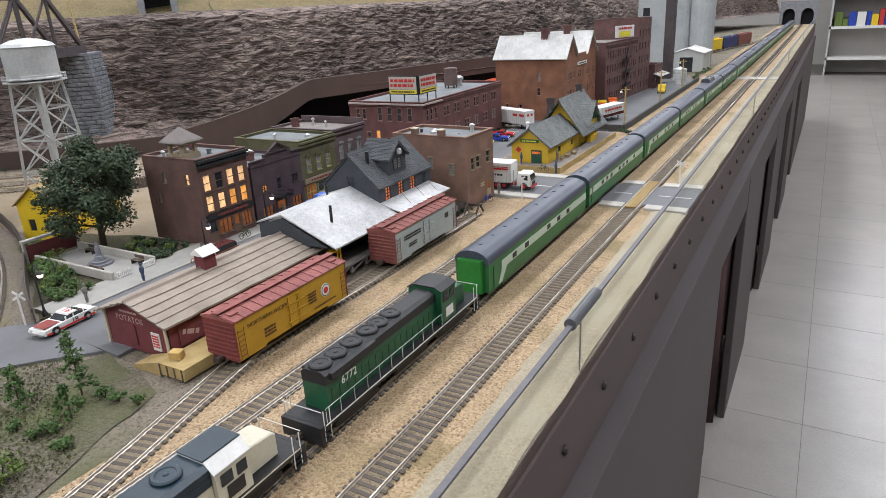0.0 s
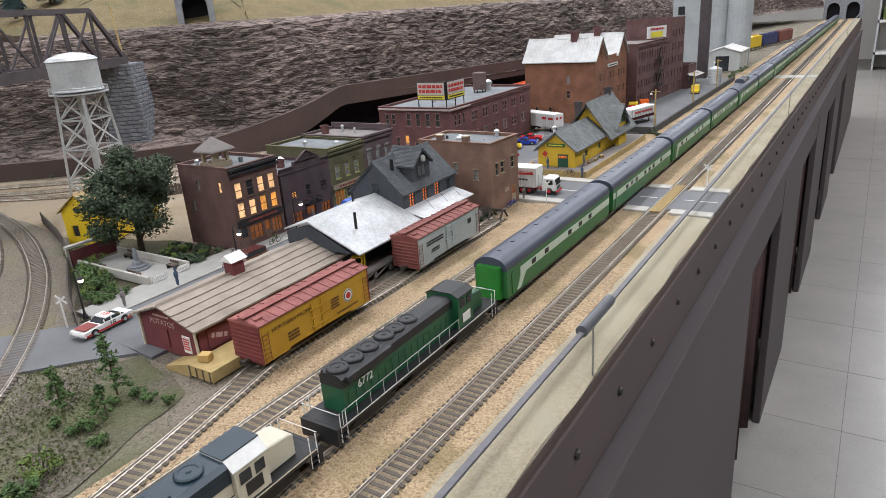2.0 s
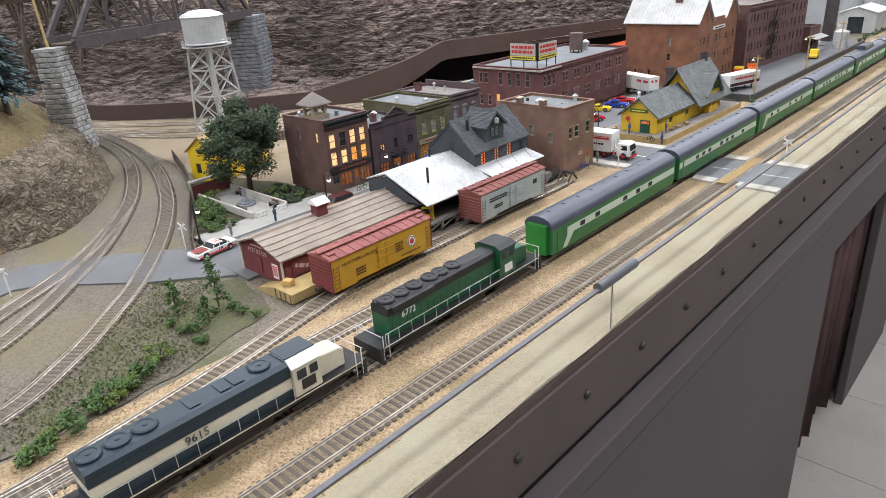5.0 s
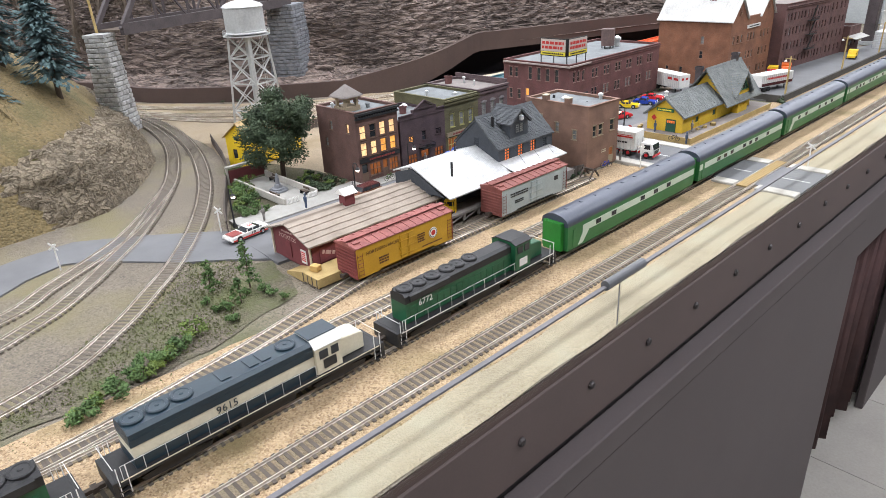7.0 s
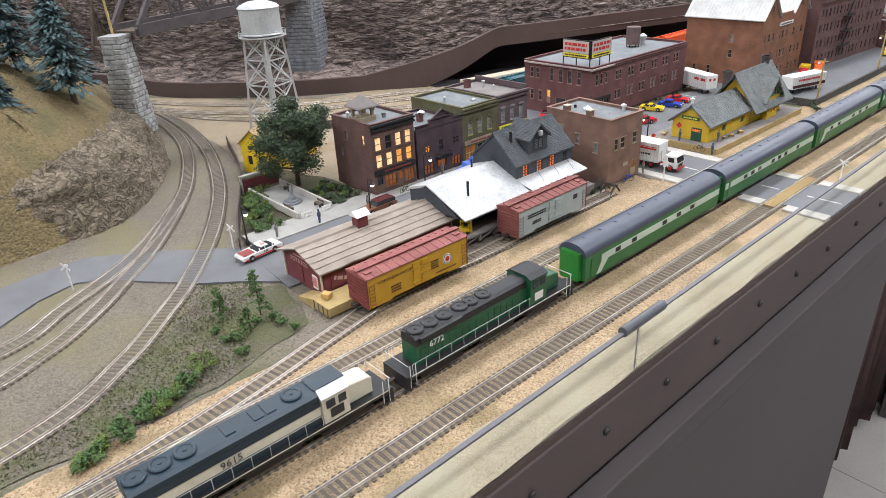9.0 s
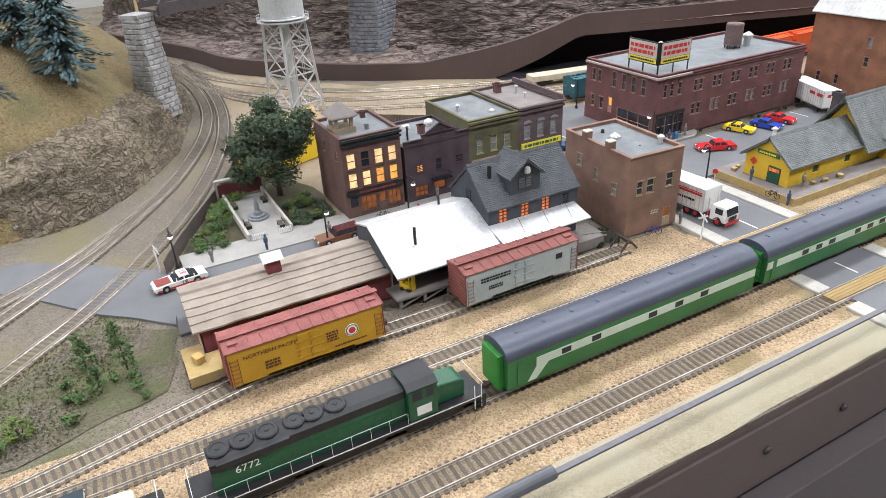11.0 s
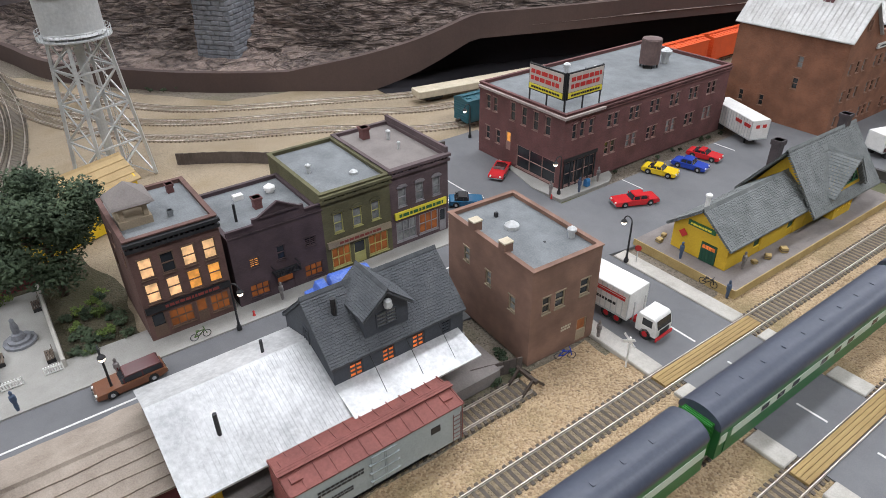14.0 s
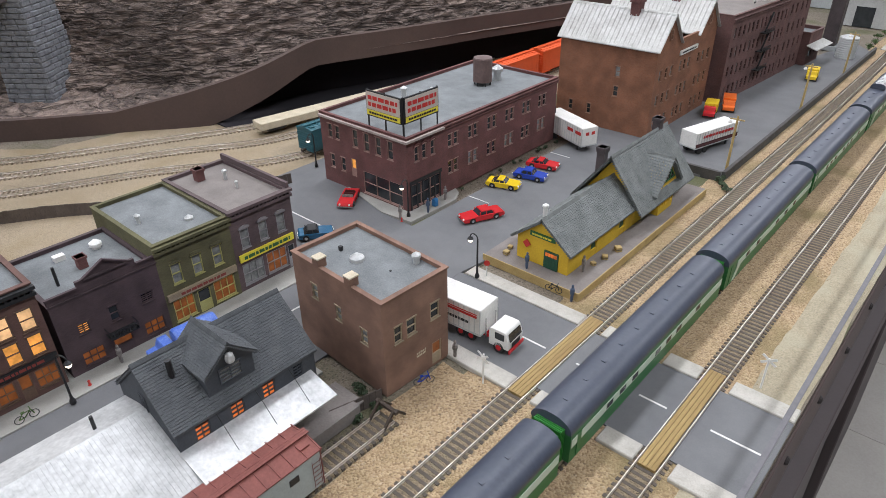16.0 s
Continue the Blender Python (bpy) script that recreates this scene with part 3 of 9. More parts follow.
prism(bm, pts, "y", -0.030, 0.030)
part("tube", bm, M("clip_plastic", (0.11, 0.115, 0.125), (0.07, 0.074, 0.082), 0.35, bump=0.05), clip)

# ---- ground of the layout ----


def grid(name, x0, x1, y0, y1, nx, ny, height, material, smooth=True):
    vs, fs = [], []
    for j in range(ny + 1):
        for i in range(nx + 1):
            x, y = x0 + (x1 - x0) * i / nx, y0 + (y1 - y0) * j / ny
            vs.append((x, y, height(x, y)))
    for j in range(ny):
        for i in range(nx):
            a = j * (nx + 1) + i
            fs.append((a, a + 1, a + nx + 2, a + nx + 1))
    me = bpy.data.meshes.new(name)
    me.from_pydata(vs, [], fs)
    me.materials.append(material)
    me.polygons.foreach_set("use_smooth", [smooth] * len(fs))
    return new(name, me)


def bumpy(x, y, s=60, a=0.0012):
    return a * noise.noise(Vector((x * s, y * s, 0.3)))


g = grid("ground", -3.2, EDGE_X - 0.001, Y0, Y1, 240, 500, lambda x, y: -0.0022 + bumpy(x, y, 40, 0.0006), DIRT)
tagged(g, "grey-brown gravelly layout ground with moss patches", "ground", "", "structure")
bm = bmesh.new()
box(bm, -3.2, EDGE_X - 0.001, Y0, Y1, -0.07, -0.0045)
setting("layout_deck", bm, SKIRT, "dark wooden deck that carries the layout", "deck")


def ribbon(name, left, right, y0, y1, z, material, label, edge=0.004, step=0.012, crown=0.0):
    """A long bed of loose material with uneven edges."""
    n = int((y1 - y0) / step)
    m = 8
    vs, fs = [], []
    for j in range(n + 1):
        y = y0 + (y1 - y0) * j / n
        a = left + edge * noise.noise(Vector((3.1, y * 14, 0))) + edge * 0.6 * noise.noise(Vector((9.1, y * 50, 0)))
        b = right + edge * noise.noise(Vector((5.7, y * 14, 0)))
        for i in range(m + 1):
            u = i / m
            zz = z - (0.0016 if i in (0, m) else 0) + bumpy(a + (b - a) * u, y, 90, 0.0005)
            vs.append((a + (b - a) * u, y, zz))
    for j in range(n):
        for i in range(m):
            k = j * (m + 1) + i
            fs.append((k, k + 1, k + m + 2, k + m + 1))
    me = bpy.data.meshes.new(name)
    me.from_pydata(vs, [], fs)
    me.materials.append(material)
    return tagged(new(name, me), label, "ground", "", "structure")


ribbon("ballast_bed", -0.321, -0.112, Y0, Y1, -0.0004, TAN, "tan granite ballast bed with straw-coloured patches")
ribbon("ledge_strip", -0.122, EDGE_X - 0.002, Y0, Y1, 0.0002, LEDGE, "dusty tan strip between the tracks and the guard", edge=0.003)


def blob(name, pts, z, material, label, seed=0.0, rag=0.008, category="ground"):
    """A patch of ground with a ragged outline, through rough corner points."""
    ring = []
    for a, b in zip(pts, pts[1:] + pts[:1]):
        L = math.dist(a, b)
        n = max(2, int(L / 0.012))
        for k in range(n):
            t = k / n
            x, y = a[0] + (b[0] - a[0]) * t, a[1] + (b[1] - a[1]) * t
            ring.append((x + rag * noise.noise(Vector((x * 30, y * 30, seed))), y + rag * noise.noise(Vector((x * 30, y * 30, seed + 7)))))
    bm = bmesh.new()
    f = bm.faces.new([bm.verts.new((x, y, z)) for x, y in ring])
    f.normal_update()
    if f.normal.z < 0:
        f.normal_flip()
    bmesh.ops.triangulate(bm, faces=[f])
    return setting(name, bm, material, label, category)


blob("sand_lot", [(-0.60, 0.52), (-0.86, 0.50), (-1.02, 0.53), (-1.3, 0.52), (-1.62, 0.46), (-1.7, 0.50), (-1.3, 0.76), (-1.18, 0.86), (-1.12, 1.2), (-1.1, 2.2), (-0.7, 2.2), (-0.7, 1.0), (-0.6, 0.9)], -0.00155, SAND, "pale sandy lot under the back tracks", 1.0)
blob("yard_bed", [(-0.34, -0.4), (-0.345, 0.0), (-0.395, 0.13), (-0.47, 0.23), (-0.56, 0.305), (-0.69, 0.392), (-0.84, 0.462), (-1.02, 0.525), (-1.3, 0.562), (-1.45, 0.56), (-1.32, 0.50), (-1.10, 0.45), (-0.95, 0.39), (-0.79, 0.27), (-0.75, 0.14), (-0.72, -0.1), (-0.68, -0.6)], -0.0014, YARD, "grey cinder bed of the curved yard tracks", 2.0)
blob("scrub_patch", [(-0.33, -0.2), (-0.325, 0.2), (-0.36, 0.31), (-0.40, 0.325), (-0.45, 0.335), (-0.50, 0.262), (-0.445, 0.20), (-0.395, 0.125), (-0.355, 0.02), (-0.345, -0.1)], -0.0012, SCRUB, "mossy green and brown scrub ground", 3.0)
blob("park_lawn", [(-0.575, 0.35), (-0.575, 0.56), (-0.70, 0.565), (-0.84, 0.52), (-0.83, 0.475), (-0.64, 0.385)], -0.0011, LAWN, "dark mossy lawn round the little park", 4.0)
blob("back_lot", [(-0.335, 0.76), (-0.335, 0.90), (-0.36, 0.90), (-0.36, 0.815), (-0.5, 0.815), (-0.5, 0.76)], -0.0009, DIRT, "brown dirt lot beside the brown building", 5.0)
blob("gravel_lot", [(-0.285, 0.77), (-0.285, 0.885), (-0.345, 0.887), (-0.345, 0.80), (-0.31, 0.77)], -0.0006, TAN, "brown gravel lot beside the road", 6.0)

# roads
sheet("road_street", [(-0.553, 0.36), (-0.515, 0.34), (-0.435, 0.335), (-0.435, 0.82), (-0.46, 0.90), (-0.553, 0.905)], 0.0008, 0.004, ASPHALT, "grey asphalt town street", "road")
sheet("road_west", [(-0.553, 0.36), (-0.582, 0.333), (-0.646, 0.262), (-0.695, 0.195), (-0.692, 0.133), (-0.684, 0.095), (-0.665, -0.1), (-0.59, -0.1), (-0.585, 0.074), (-0.618, 0.121), (-0.632, 0.164), (-0.616, 0.189), (-0.519, 0.269), (-0.49, 0.302), (-0.455, 0.335), (-0.515, 0.342)], 0.0006, 0.004, ASPHALT, "worn grey asphalt road over the yard tracks", "road")
sheet("road_crossing", [(-0.43, 0.909), (-0.0795, 0.909), (-0.0795, 1.008), (-0.43, 1.008)], 0.0010, 0.004, ASPHALT, "grey asphalt road crossing the main tracks", "road")
sheet("parking_lot", [(-0.553, 0.905), (-0.43, 0.905), (-0.43, 1.0085), (-0.424, 1.05), (-0.40, 1.42), (-0.305, 1.43), (-0.305, 2.32), (-0.36, 2.4), (-0.46, 1.9), (-0.62, 1.5), (-0.545, 1.45), (-0.545, 1.05), (-0.60, 1.05), (-0.80, 1.12), (-0.80, 1.02), (-0.72, 0.93), (-0.62, 0.905)], 0.0012, 0.005, ASPHALT, "grey asphalt parking lot and yard street", "road")
for nm, pts in (("sidewalk_row", [(-0.60, 0.36), (-0.553, 0.36), (-0.553, 0.905), (-0.575, 0.925), (-0.60, 0.925)]),
                ("sidewalk_corner", [(-0.60, 1.05), (-0.552, 1.055), (-0.55, 1.14), (-0.562, 1.16), (-0.58, 1.17), (-0.60, 1.12), (-0.76, 1.12), (-0.76, 1.09)]),
                ("sidewalk_house", [(-0.435, 0.45), (-0.418, 0.45), (-0.418, 0.80), (-0.435, 0.80)])):
    sheet(nm, pts, 0.0024, 0.005, WALK, "pale concrete sidewalk slab beside the street", "sidewalk")
for i, (x0, x1) in enumerate(((-0.39, -0.281), (-0.256, -0.224), (-0.193, -0.161), (-0.133, -0.0795))):
    for y0, y1 in ((0.890, 0.9085), (1.0085, 1.027)):
        if i == 0 and y0 > 1:
            x0 = -0.425
        bm = bmesh.new()
        box(bm, x0, x1, y0, y1, -0.004, 0.0028)
        k = part("kerb", bm, KERB, None, bevel=0.0008)
        tagged(k, "cream concrete kerb slab beside the crossing", "kerb", "kerbs at the crossing")
bm = bmesh.new()
for a, b in ((-0.40, -0.345), (-0.335, -0.285), (-0.252, -0.226), (-0.19, -0.165), (-0.128, -0.085)):
    box(bm, a, b, 0.9575, 0.9595, 0.0005, 0.0013)
setting("road_marking", bm, LINE, "worn white centre line on the crossing road", "road marking")
bm = bmesh.new()
for a, b in ((0.42, 0.55), (0.565, 0.70), (0.72, 0.83), (0.84, 0.89)):
    box(bm, -0.5165, -0.5145, a, b, 0.0004, 0.0011)
setting("street_marking", bm, LINE, "white centre line of the town street", "road marking")
bm = bmesh.new()
box(bm, -0.71, -0.60, 0.975, 0.977, 0.0008, 0.0015)
for k in range(5):
    box(bm, -0.545, -0.51, 1.16 + 0.05 * k, 1.1615 + 0.05 * k, 0.0008, 0.0015)
setting("lot_marking", bm, LINE, "white parking lines on the lot", "road marking")
bm = bmesh.new()
box(bm, -0.306, -0.301, 1.432, 2.33, -0.005, 0.0125)
box(bm, -0.40, -0.3065, 1.427, 1.432, -0.005, 0.0125)
setting("retaining_wall", bm, M("retaining_wall_grey", (0.085, 0.08, 0.075), (0.05, 0.047, 0.044), 0.9, coarse=70), "dark grey retaining wall along the street", "wall")

# ---- tracks ----
tie_bm = bmesh.new()
box(tie_bm, -0.0014, 0.0014, -0.0129, 0.0129, -0.0022, 0.0008)
TIE_MESH = part("tie", tie_bm, TIE)
tie_me = TIE_MESH.data
bpy.data.objects.remove(TIE_MESH)
yard_me = tie_me.copy()
yard_me.materials[0] = TIEYARD


def track(pts, label, near=None, pale=False, z=0.0, bed=None):
    pos = spline(pts)
    th = thing("track", 0, 0, z, 0, label, "track", "railway tracks")
    for side in (-1, 1):
        bm = bmesh.new()
        ring0 = None
        for p, a in pos[::2] + [pos[-1]]:
            nx, ny = -math.sin(a), math.cos(a)
            ring = []
            for off, zz in ((0.0009, 0.0006), (0.0003, 0.0012), (0.00042, 0.003), (-0.00042, 0.003), (-0.0003, 0.0012), (-0.0009, 0.0006)):
                o = side * 0.0086 + off
                ring.append(bm.verts.new((p.x + nx * o, p.y + ny * o, zz)))
            if ring0:
                for k in range(5):
                    bm.faces.new((ring0[k], ring0[k + 1], ring[k + 1], ring[k]))
            ring0 = ring
        part("rail", bm, RAIL, th)
    if bed:
        vs, fs = [], []
        for i, (p, a) in enumerate(pos):
            nx, ny = -math.sin(a), math.cos(a)
            for o, zz in ((-0.0130, -0.0014), (-0.0108, 0.0003), (0.0, 0.0005), (0.0108, 0.0003), (0.0130, -0.0014)):
                o += 0.0012 * noise.noise(Vector((p.x * 60, p.y * 60, o * 900)))
                vs.append((p.x + nx * o, p.y + ny * o, zz + 0.0003 * noise.noise(Vector((p.x * 90, p.y * 90, o * 400)))))
            if i:
                fs += [(5 * i - 5 + j, 5 * i + j, 5 * i + j + 1, 5 * i - 4 + j) for j in range(4)]
        me = bpy.data.meshes.new("ballast")
        me.from_pydata(vs, [], fs)
        me.materials.append(bed)
        o = new("ballast", me)
        o.parent = th
    vs, fs, num = [], [], 0
    for i, (p, a) in enumerate(pos):
        jig = 0.05 * noise.noise(Vector((i * 0.9, p.x * 9, 1)))
        if near and near[0] < p.y < near[1] and num < 290:
            num += 1
            o = share("tie", yard_me if bed is YARD else tie_me, th, (p.x, p.y, 0), math.degrees(a + jig))
            continue
        c, s = math.cos(a + jig), math.sin(a + jig)
        k = len(vs)
        for v in tie_me.vertices:
            vs.append((p.x + c * v.co.x - s * v.co.y, p.y + s * v.co.x + c * v.co.y, v.co.z))
        fs += [tuple(k + q for q in f.vertices) for f in tie_me.polygons]
    if fs:
        me = bpy.data.meshes.new("tie_bed")
        me.from_pydata(vs, [], fs)
        me.materials.append(TIETAN if pale else TIEYARD if bed is YARD else TIE)
        o = new("tie_bed", me)
        o.parent = th
        o["kind"] = "stuff"
    return th


X4, X3, X2, X1 = -0.1495, -0.2095, -0.2710, -0.3350
track([(X4, Y0), (X4, 0.5), (X4, 2), (X4 - 0.005, 4), (X4 - 0.02, Y1)], "weathered main track beside the clear guard", (0.12, 1.35), bed=INFILL)
track([(X3, Y0), (X3, 0.5), (X3, 2), (X3 - 0.005, 4), (X3 - 0.02, Y1)], "weathered middle main track on tan ballast", (0.05, 0.6), bed=INFILL)
track([(X2, Y0), (X2, 0.5), (X2, 2), (X2 - 0.01, 3.0), (X2 - 0.02, 5.5)], "weathered main track beside the siding on tan ballast", (0.02, 1.3), bed=INFILL)
track([(X2 - 0.002, -0.04), (-0.275, 0.06), (-0.286, 0.15), (-0.302, 0.24), (-0.320, 0.32), (X1, 0.41), (X1, 0.6), (X1, 0.805)], "rusty siding track along the freight sheds", (0.03, 0.8), bed=INFILL)
track([(-0.33, -0.45), (-0.345, -0.1), (-0.376, 0.07), (-0.426, 0.152), (-0.481, 0.21), (-0.531, 0.257), (-0.612, 0.318), (-0.704, 0.374), (-0.811, 0.427), (-0.958, 0.482), (-1.107, 0.52), (-1.257, 0.542), (-1.45, 0.55), (-1.7, 0.54)], "grey curved yard track into the cut", (0.03, 0.4), bed=YARD)
track([(-0.47, -0.45), (-0.505, -0.1), (-0.534, 0.072), (-0.575, 0.134), (-0.624, 0.205), (-0.67, 0.257), (-0.745, 0.319), (-0.837, 0.383), (-0.99, 0.452), (-1.128, 0.494), (-1.274, 0.516), (-1.45, 0.52), (-1.7, 0.505)], "grey curved yard track beside the rocky slope", (0.03, 0.35), bed=YARD)
track([(-0.43, -0.3), (-0.463, 0.0), (-0.498, 0.098), (-0.544, 0.159), (-0.599, 0.212), (-0.645, 0.254), (-0.726, 0.313), (-0.80, 0.362)], "grey yard spur joining the curved track", (0.0, 0.35), bed=YARD)
track([(-1.75, 0.53), (-1.5, 0.575), (-1.3, 0.69), (-1.17, 0.80), (-1.065, 1.0), (-0.99, 1.18), (-0.95, 1.45), (-0.93, 2.3)], "pale sandy back track under the cliff", None, True)
track([(-1.7, 0.515), (-1.45, 0.545), (-1.25, 0.64), (-1.115, 0.77), (-1.01, 0.975), (-0.92, 1.14), (-0.88, 1.45), (-0.87, 2.3)], "pale sandy middle back track", None, True)
track([(-1.5, 0.53), (-1.3, 0.575), (-1.15, 0.65), (-1.05, 0.745), (-0.95, 0.935), (-0.85, 1.075), (-0.81, 1.3), (-0.80, 1.8)], "pale sandy back track behind the brick building", None, True)
for cx in (X2, X3, X4):
    xt = thing("crossing_deck", cx, 0.9585, 0, 0, "yellow-brown timber crossing planks between the rails", "crossing", "timber crossing decks")
    for k in range(4):
        bm = bmesh.new()
        box(bm, -0.0072 + 0.0036 * k + 0.0002, -0.0072 + 0.0036 * (k + 1) - 0.0002, -0.069, 0.069, 0.0008, 0.0031)
        part("plank", bm, PLANK, xt)
stop = thing("track_stop", X1, 0.80, 0, 0, "small rusty track bumper post at the siding's end", "bumper")
bm = bmesh.new()
for sx in (-0.0085, 0.0085):
    beam(bm, (sx, -0.012, 0.001), (sx, 0.0, 0.014), 0.002, 0.002)
    beam(bm, (sx, 0.012, 0.001), (sx, 0.0, 0.014), 0.002, 0.002)
beam(bm, (-0.012, 0, 0.0125), (0.012, 0, 0.0125), 0.003, 0.003)
part("frame", bm, WHEEL, stop)

# ---- cliff behind the town ----


def ramp(a, b, v):
    return min(1, max(0, (v - a) / (b - a)))


def strata(p, s=1.0):
    """Rough ledges that run along the cliff, as in carved plaster rock."""
    w = noise.noise(p * 9) * 2.0 + noise.noise(p * 26) * 0.8
    r = noise.noise(Vector((p.x * 16, p.y * 16, p.z * 85 + w)))
    r2 = noise.noise(Vector((p.x * 36 + 4, p.y * 36, p.z * 150 + 1.6 * w)))
    f = noise.noise(Vector((p.x * 70, p.y * 70, p.z * 150)))
    b = noise.noise(p * 3.0)
    return s * (0.005 * (1 - abs(r) * 3) + 0.005 * (1 - abs(r2) * 3) + 0.003 * f + 0.014 * b)


def swept(name, base, rows, material, label, category, rough=1.0, dense=0.012, low=None, back=None):
    """A rock face: rows of (offset back from the base line, height, roughness) swept along it."""
    pos = spline(base, dense)
    vs, fs = [], []
    fine = []
    for (o0, z0, r0), (o1, z1, r1) in zip(rows, rows[1:]):
        n = max(1, int(math.hypot(o1 - o0, z1 - z0) / dense))
        fine += [(o0 + (o1 - o0) * k / n, z0 + (z1 - z0) * k / n, r0 + (r1 - r0) * k / n) for k in range(n)]
    fine.append(rows[-1])
    m = len(fine)
    for p, a in pos:
        nx, ny = -math.sin(a), math.cos(a)
        for o, z, r in fine:
            o += back(p.y) if back else 0
            if low:
                zb, zt = low(p.y), rows[-1][1]
                z = zt - (zt - z) * (zt - zb) / (zt - rows[0][1])
            q = Vector((p.x + nx * o, p.y + ny * o, z))
            d = strata(q, r * rough)
            vs.append((q.x - nx * d, q.y - ny * d, q.z + 0.3 * d))
    for i in range(len(pos) - 1):
        for j in range(m - 1):
            k = i * m + j
            fs.append((k, k + m, k + m + 1, k + 1))
    me = bpy.data.meshes.new(name)
    me.from_pydata(vs, [], fs)
    me.materials.append(material)
    me.polygons.foreach_set("use_smooth", [True] * len(fs))
    return tagged(new(name, me), label, category, "", "structure")


CLIFF = [(-2.4, 0.40), (-1.85, 0.62), (-1.58, 0.72), (-1.42, 0.85), (-1.31, 0.97), (-1.19, 1.07), (-1.10, 1.17), (-1.045, 1.29), (-1.0, 1.41), (-0.962, 1.53), (-0.925, 1.66), (-0.855, 1.89), (-0.765, 2.25), (-0.745, 3.0), (-0.76, 4.0), (-0.7, 5.0), (-0.5, 5.75), (-0.33, 6.2)]
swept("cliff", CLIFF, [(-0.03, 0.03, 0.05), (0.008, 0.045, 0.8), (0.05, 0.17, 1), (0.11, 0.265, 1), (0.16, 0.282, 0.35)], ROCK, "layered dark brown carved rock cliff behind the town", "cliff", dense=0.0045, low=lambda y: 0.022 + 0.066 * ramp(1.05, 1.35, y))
swept("plateau", CLIFF, [(0.15, 0.278, 0.3), (0.30, 0.285, 0.2), (0.36, 0.31, 0.6), (0.7, 0.42, 1.2), (1.2, 0.52, 1.2)], HILL, "ochre and olive hillside above the cliff", "hill", dense=0.03)


def skirt(base, top_of, bottom_of, off, name, label, material=SKIRT):
    pos = spline(base, 0.02)
    vs, fs = [], []
    for i, (p, a) in enumerate(pos):
        nx, ny = -math.sin(a), math.cos(a)
        t, b = top_of(p.y), bottom_of(p.y)
        for o in (off, off + 0.012):
            vs += [(p.x + nx * o, p.y + ny * o, b), (p.x + nx * o, p.y + ny * o, t)]
    for i in range(len(pos) - 1):
        k = i * 4
        fs += [(k, k + 4, k + 5, k + 1), (k + 1, k + 5, k + 7, k + 3), (k, k + 2, k + 6, k + 4)]
    me = bpy.data.meshes.new(name)
    me.from_pydata(vs, [], fs)
    me.materials.append(material)
    return tagged(new(name, me), label, "board", "", "structure")


SK = [(-2.3, 0.33), (-1.78, 0.555), (-1.52, 0.63), (-1.34, 0.76), (-1.24, 0.86), (-1.15, 0.985), (-1.08, 1.075), (-1.03, 1.17), (-1.01, 1.285), (-0.972, 1.40), (-0.935, 1.52), (-0.90, 1.65), (-0.83, 1.88), (-0.74, 2.25), (-0.72, 3.0)]


skirt(SK, lambda y: 0.034 + 0.083 * ramp(0.97, 1.285, y), lambda y: -0.006 + 0.078 * ramp(1.08, 1.28, y), 0.0, "cliff_skirt", "dark brown painted board under the cliff's rock")
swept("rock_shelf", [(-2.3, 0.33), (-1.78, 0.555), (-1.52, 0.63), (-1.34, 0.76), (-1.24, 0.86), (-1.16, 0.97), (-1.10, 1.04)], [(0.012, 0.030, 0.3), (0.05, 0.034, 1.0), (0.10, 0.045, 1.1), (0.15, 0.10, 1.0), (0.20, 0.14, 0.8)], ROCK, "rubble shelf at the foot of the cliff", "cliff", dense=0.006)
# Added back wall and floor sheet, coloured near-black for the shade under the board.
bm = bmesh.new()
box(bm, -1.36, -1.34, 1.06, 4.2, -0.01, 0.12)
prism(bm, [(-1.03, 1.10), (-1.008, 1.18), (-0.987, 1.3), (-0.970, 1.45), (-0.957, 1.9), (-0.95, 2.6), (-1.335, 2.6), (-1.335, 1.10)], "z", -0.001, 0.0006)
setting("void_shade_panels", bm, DARK, "added near-black panels painting the shade under the cliff board", "wall")
# Added near-black sheet; its colour stands for the shade behind the board.
skirt(SK[6:], lambda y: 0.02 + 0.06 * ramp(1.1, 1.285, y), lambda y: -0.01, 0.075, "void_shade_sheet", "added near-black sheet painting the shade behind the cliff board", DARK)
for x, y in ((-1.03, 1.56), (-0.965, 1.86)):
    bm = bmesh.new()
    box(bm, x - 0.011, x + 0.011, y, y + 0.022, -0.01, 0.075)
    setting("deck_post", bm, SKIRT, "dark brown post under the overhanging cliff board", "post")

# ---- near hill on the west side ----
FOOT = [(-0.62, -0.9), (-0.72, -0.3), (-0.748, 0.02), (-0.766, 0.17), (-0.795, 0.272), (-0.95, 0.392), (-1.1, 0.447), (-1.28, 0.487), (-1.45, 0.495)]
swept("hill_foot", FOOT, [(-0.012, -0.012, 0.2), (0.008, 0.026, 0.8), (0.028, 0.066, 1.0), (0.09, 0.104, 0.6)], ROCKTAN, "tan rubble and rock at the hill's foot", "hill", dense=0.006, back=lambda y: 0.04 * (1 - smoothstep(0.08, 0.24, y)))
swept("near_hill", FOOT, [(-0.012, -0.02, 0.08), (0.03, 0.048, 0.25), (0.07, 0.095, 0.35), (0.13, 0.150, 0.4), (0.25, 0.215, 0.5), (0.45, 0.30, 0.7), (0.8, 0.37, 0.8), (1.5, 0.42, 0.8)], HILL, "ochre grass slope beside the yard tracks", "hill", dense=0.014)

# ---- buildings of the town ----
_cache = {}


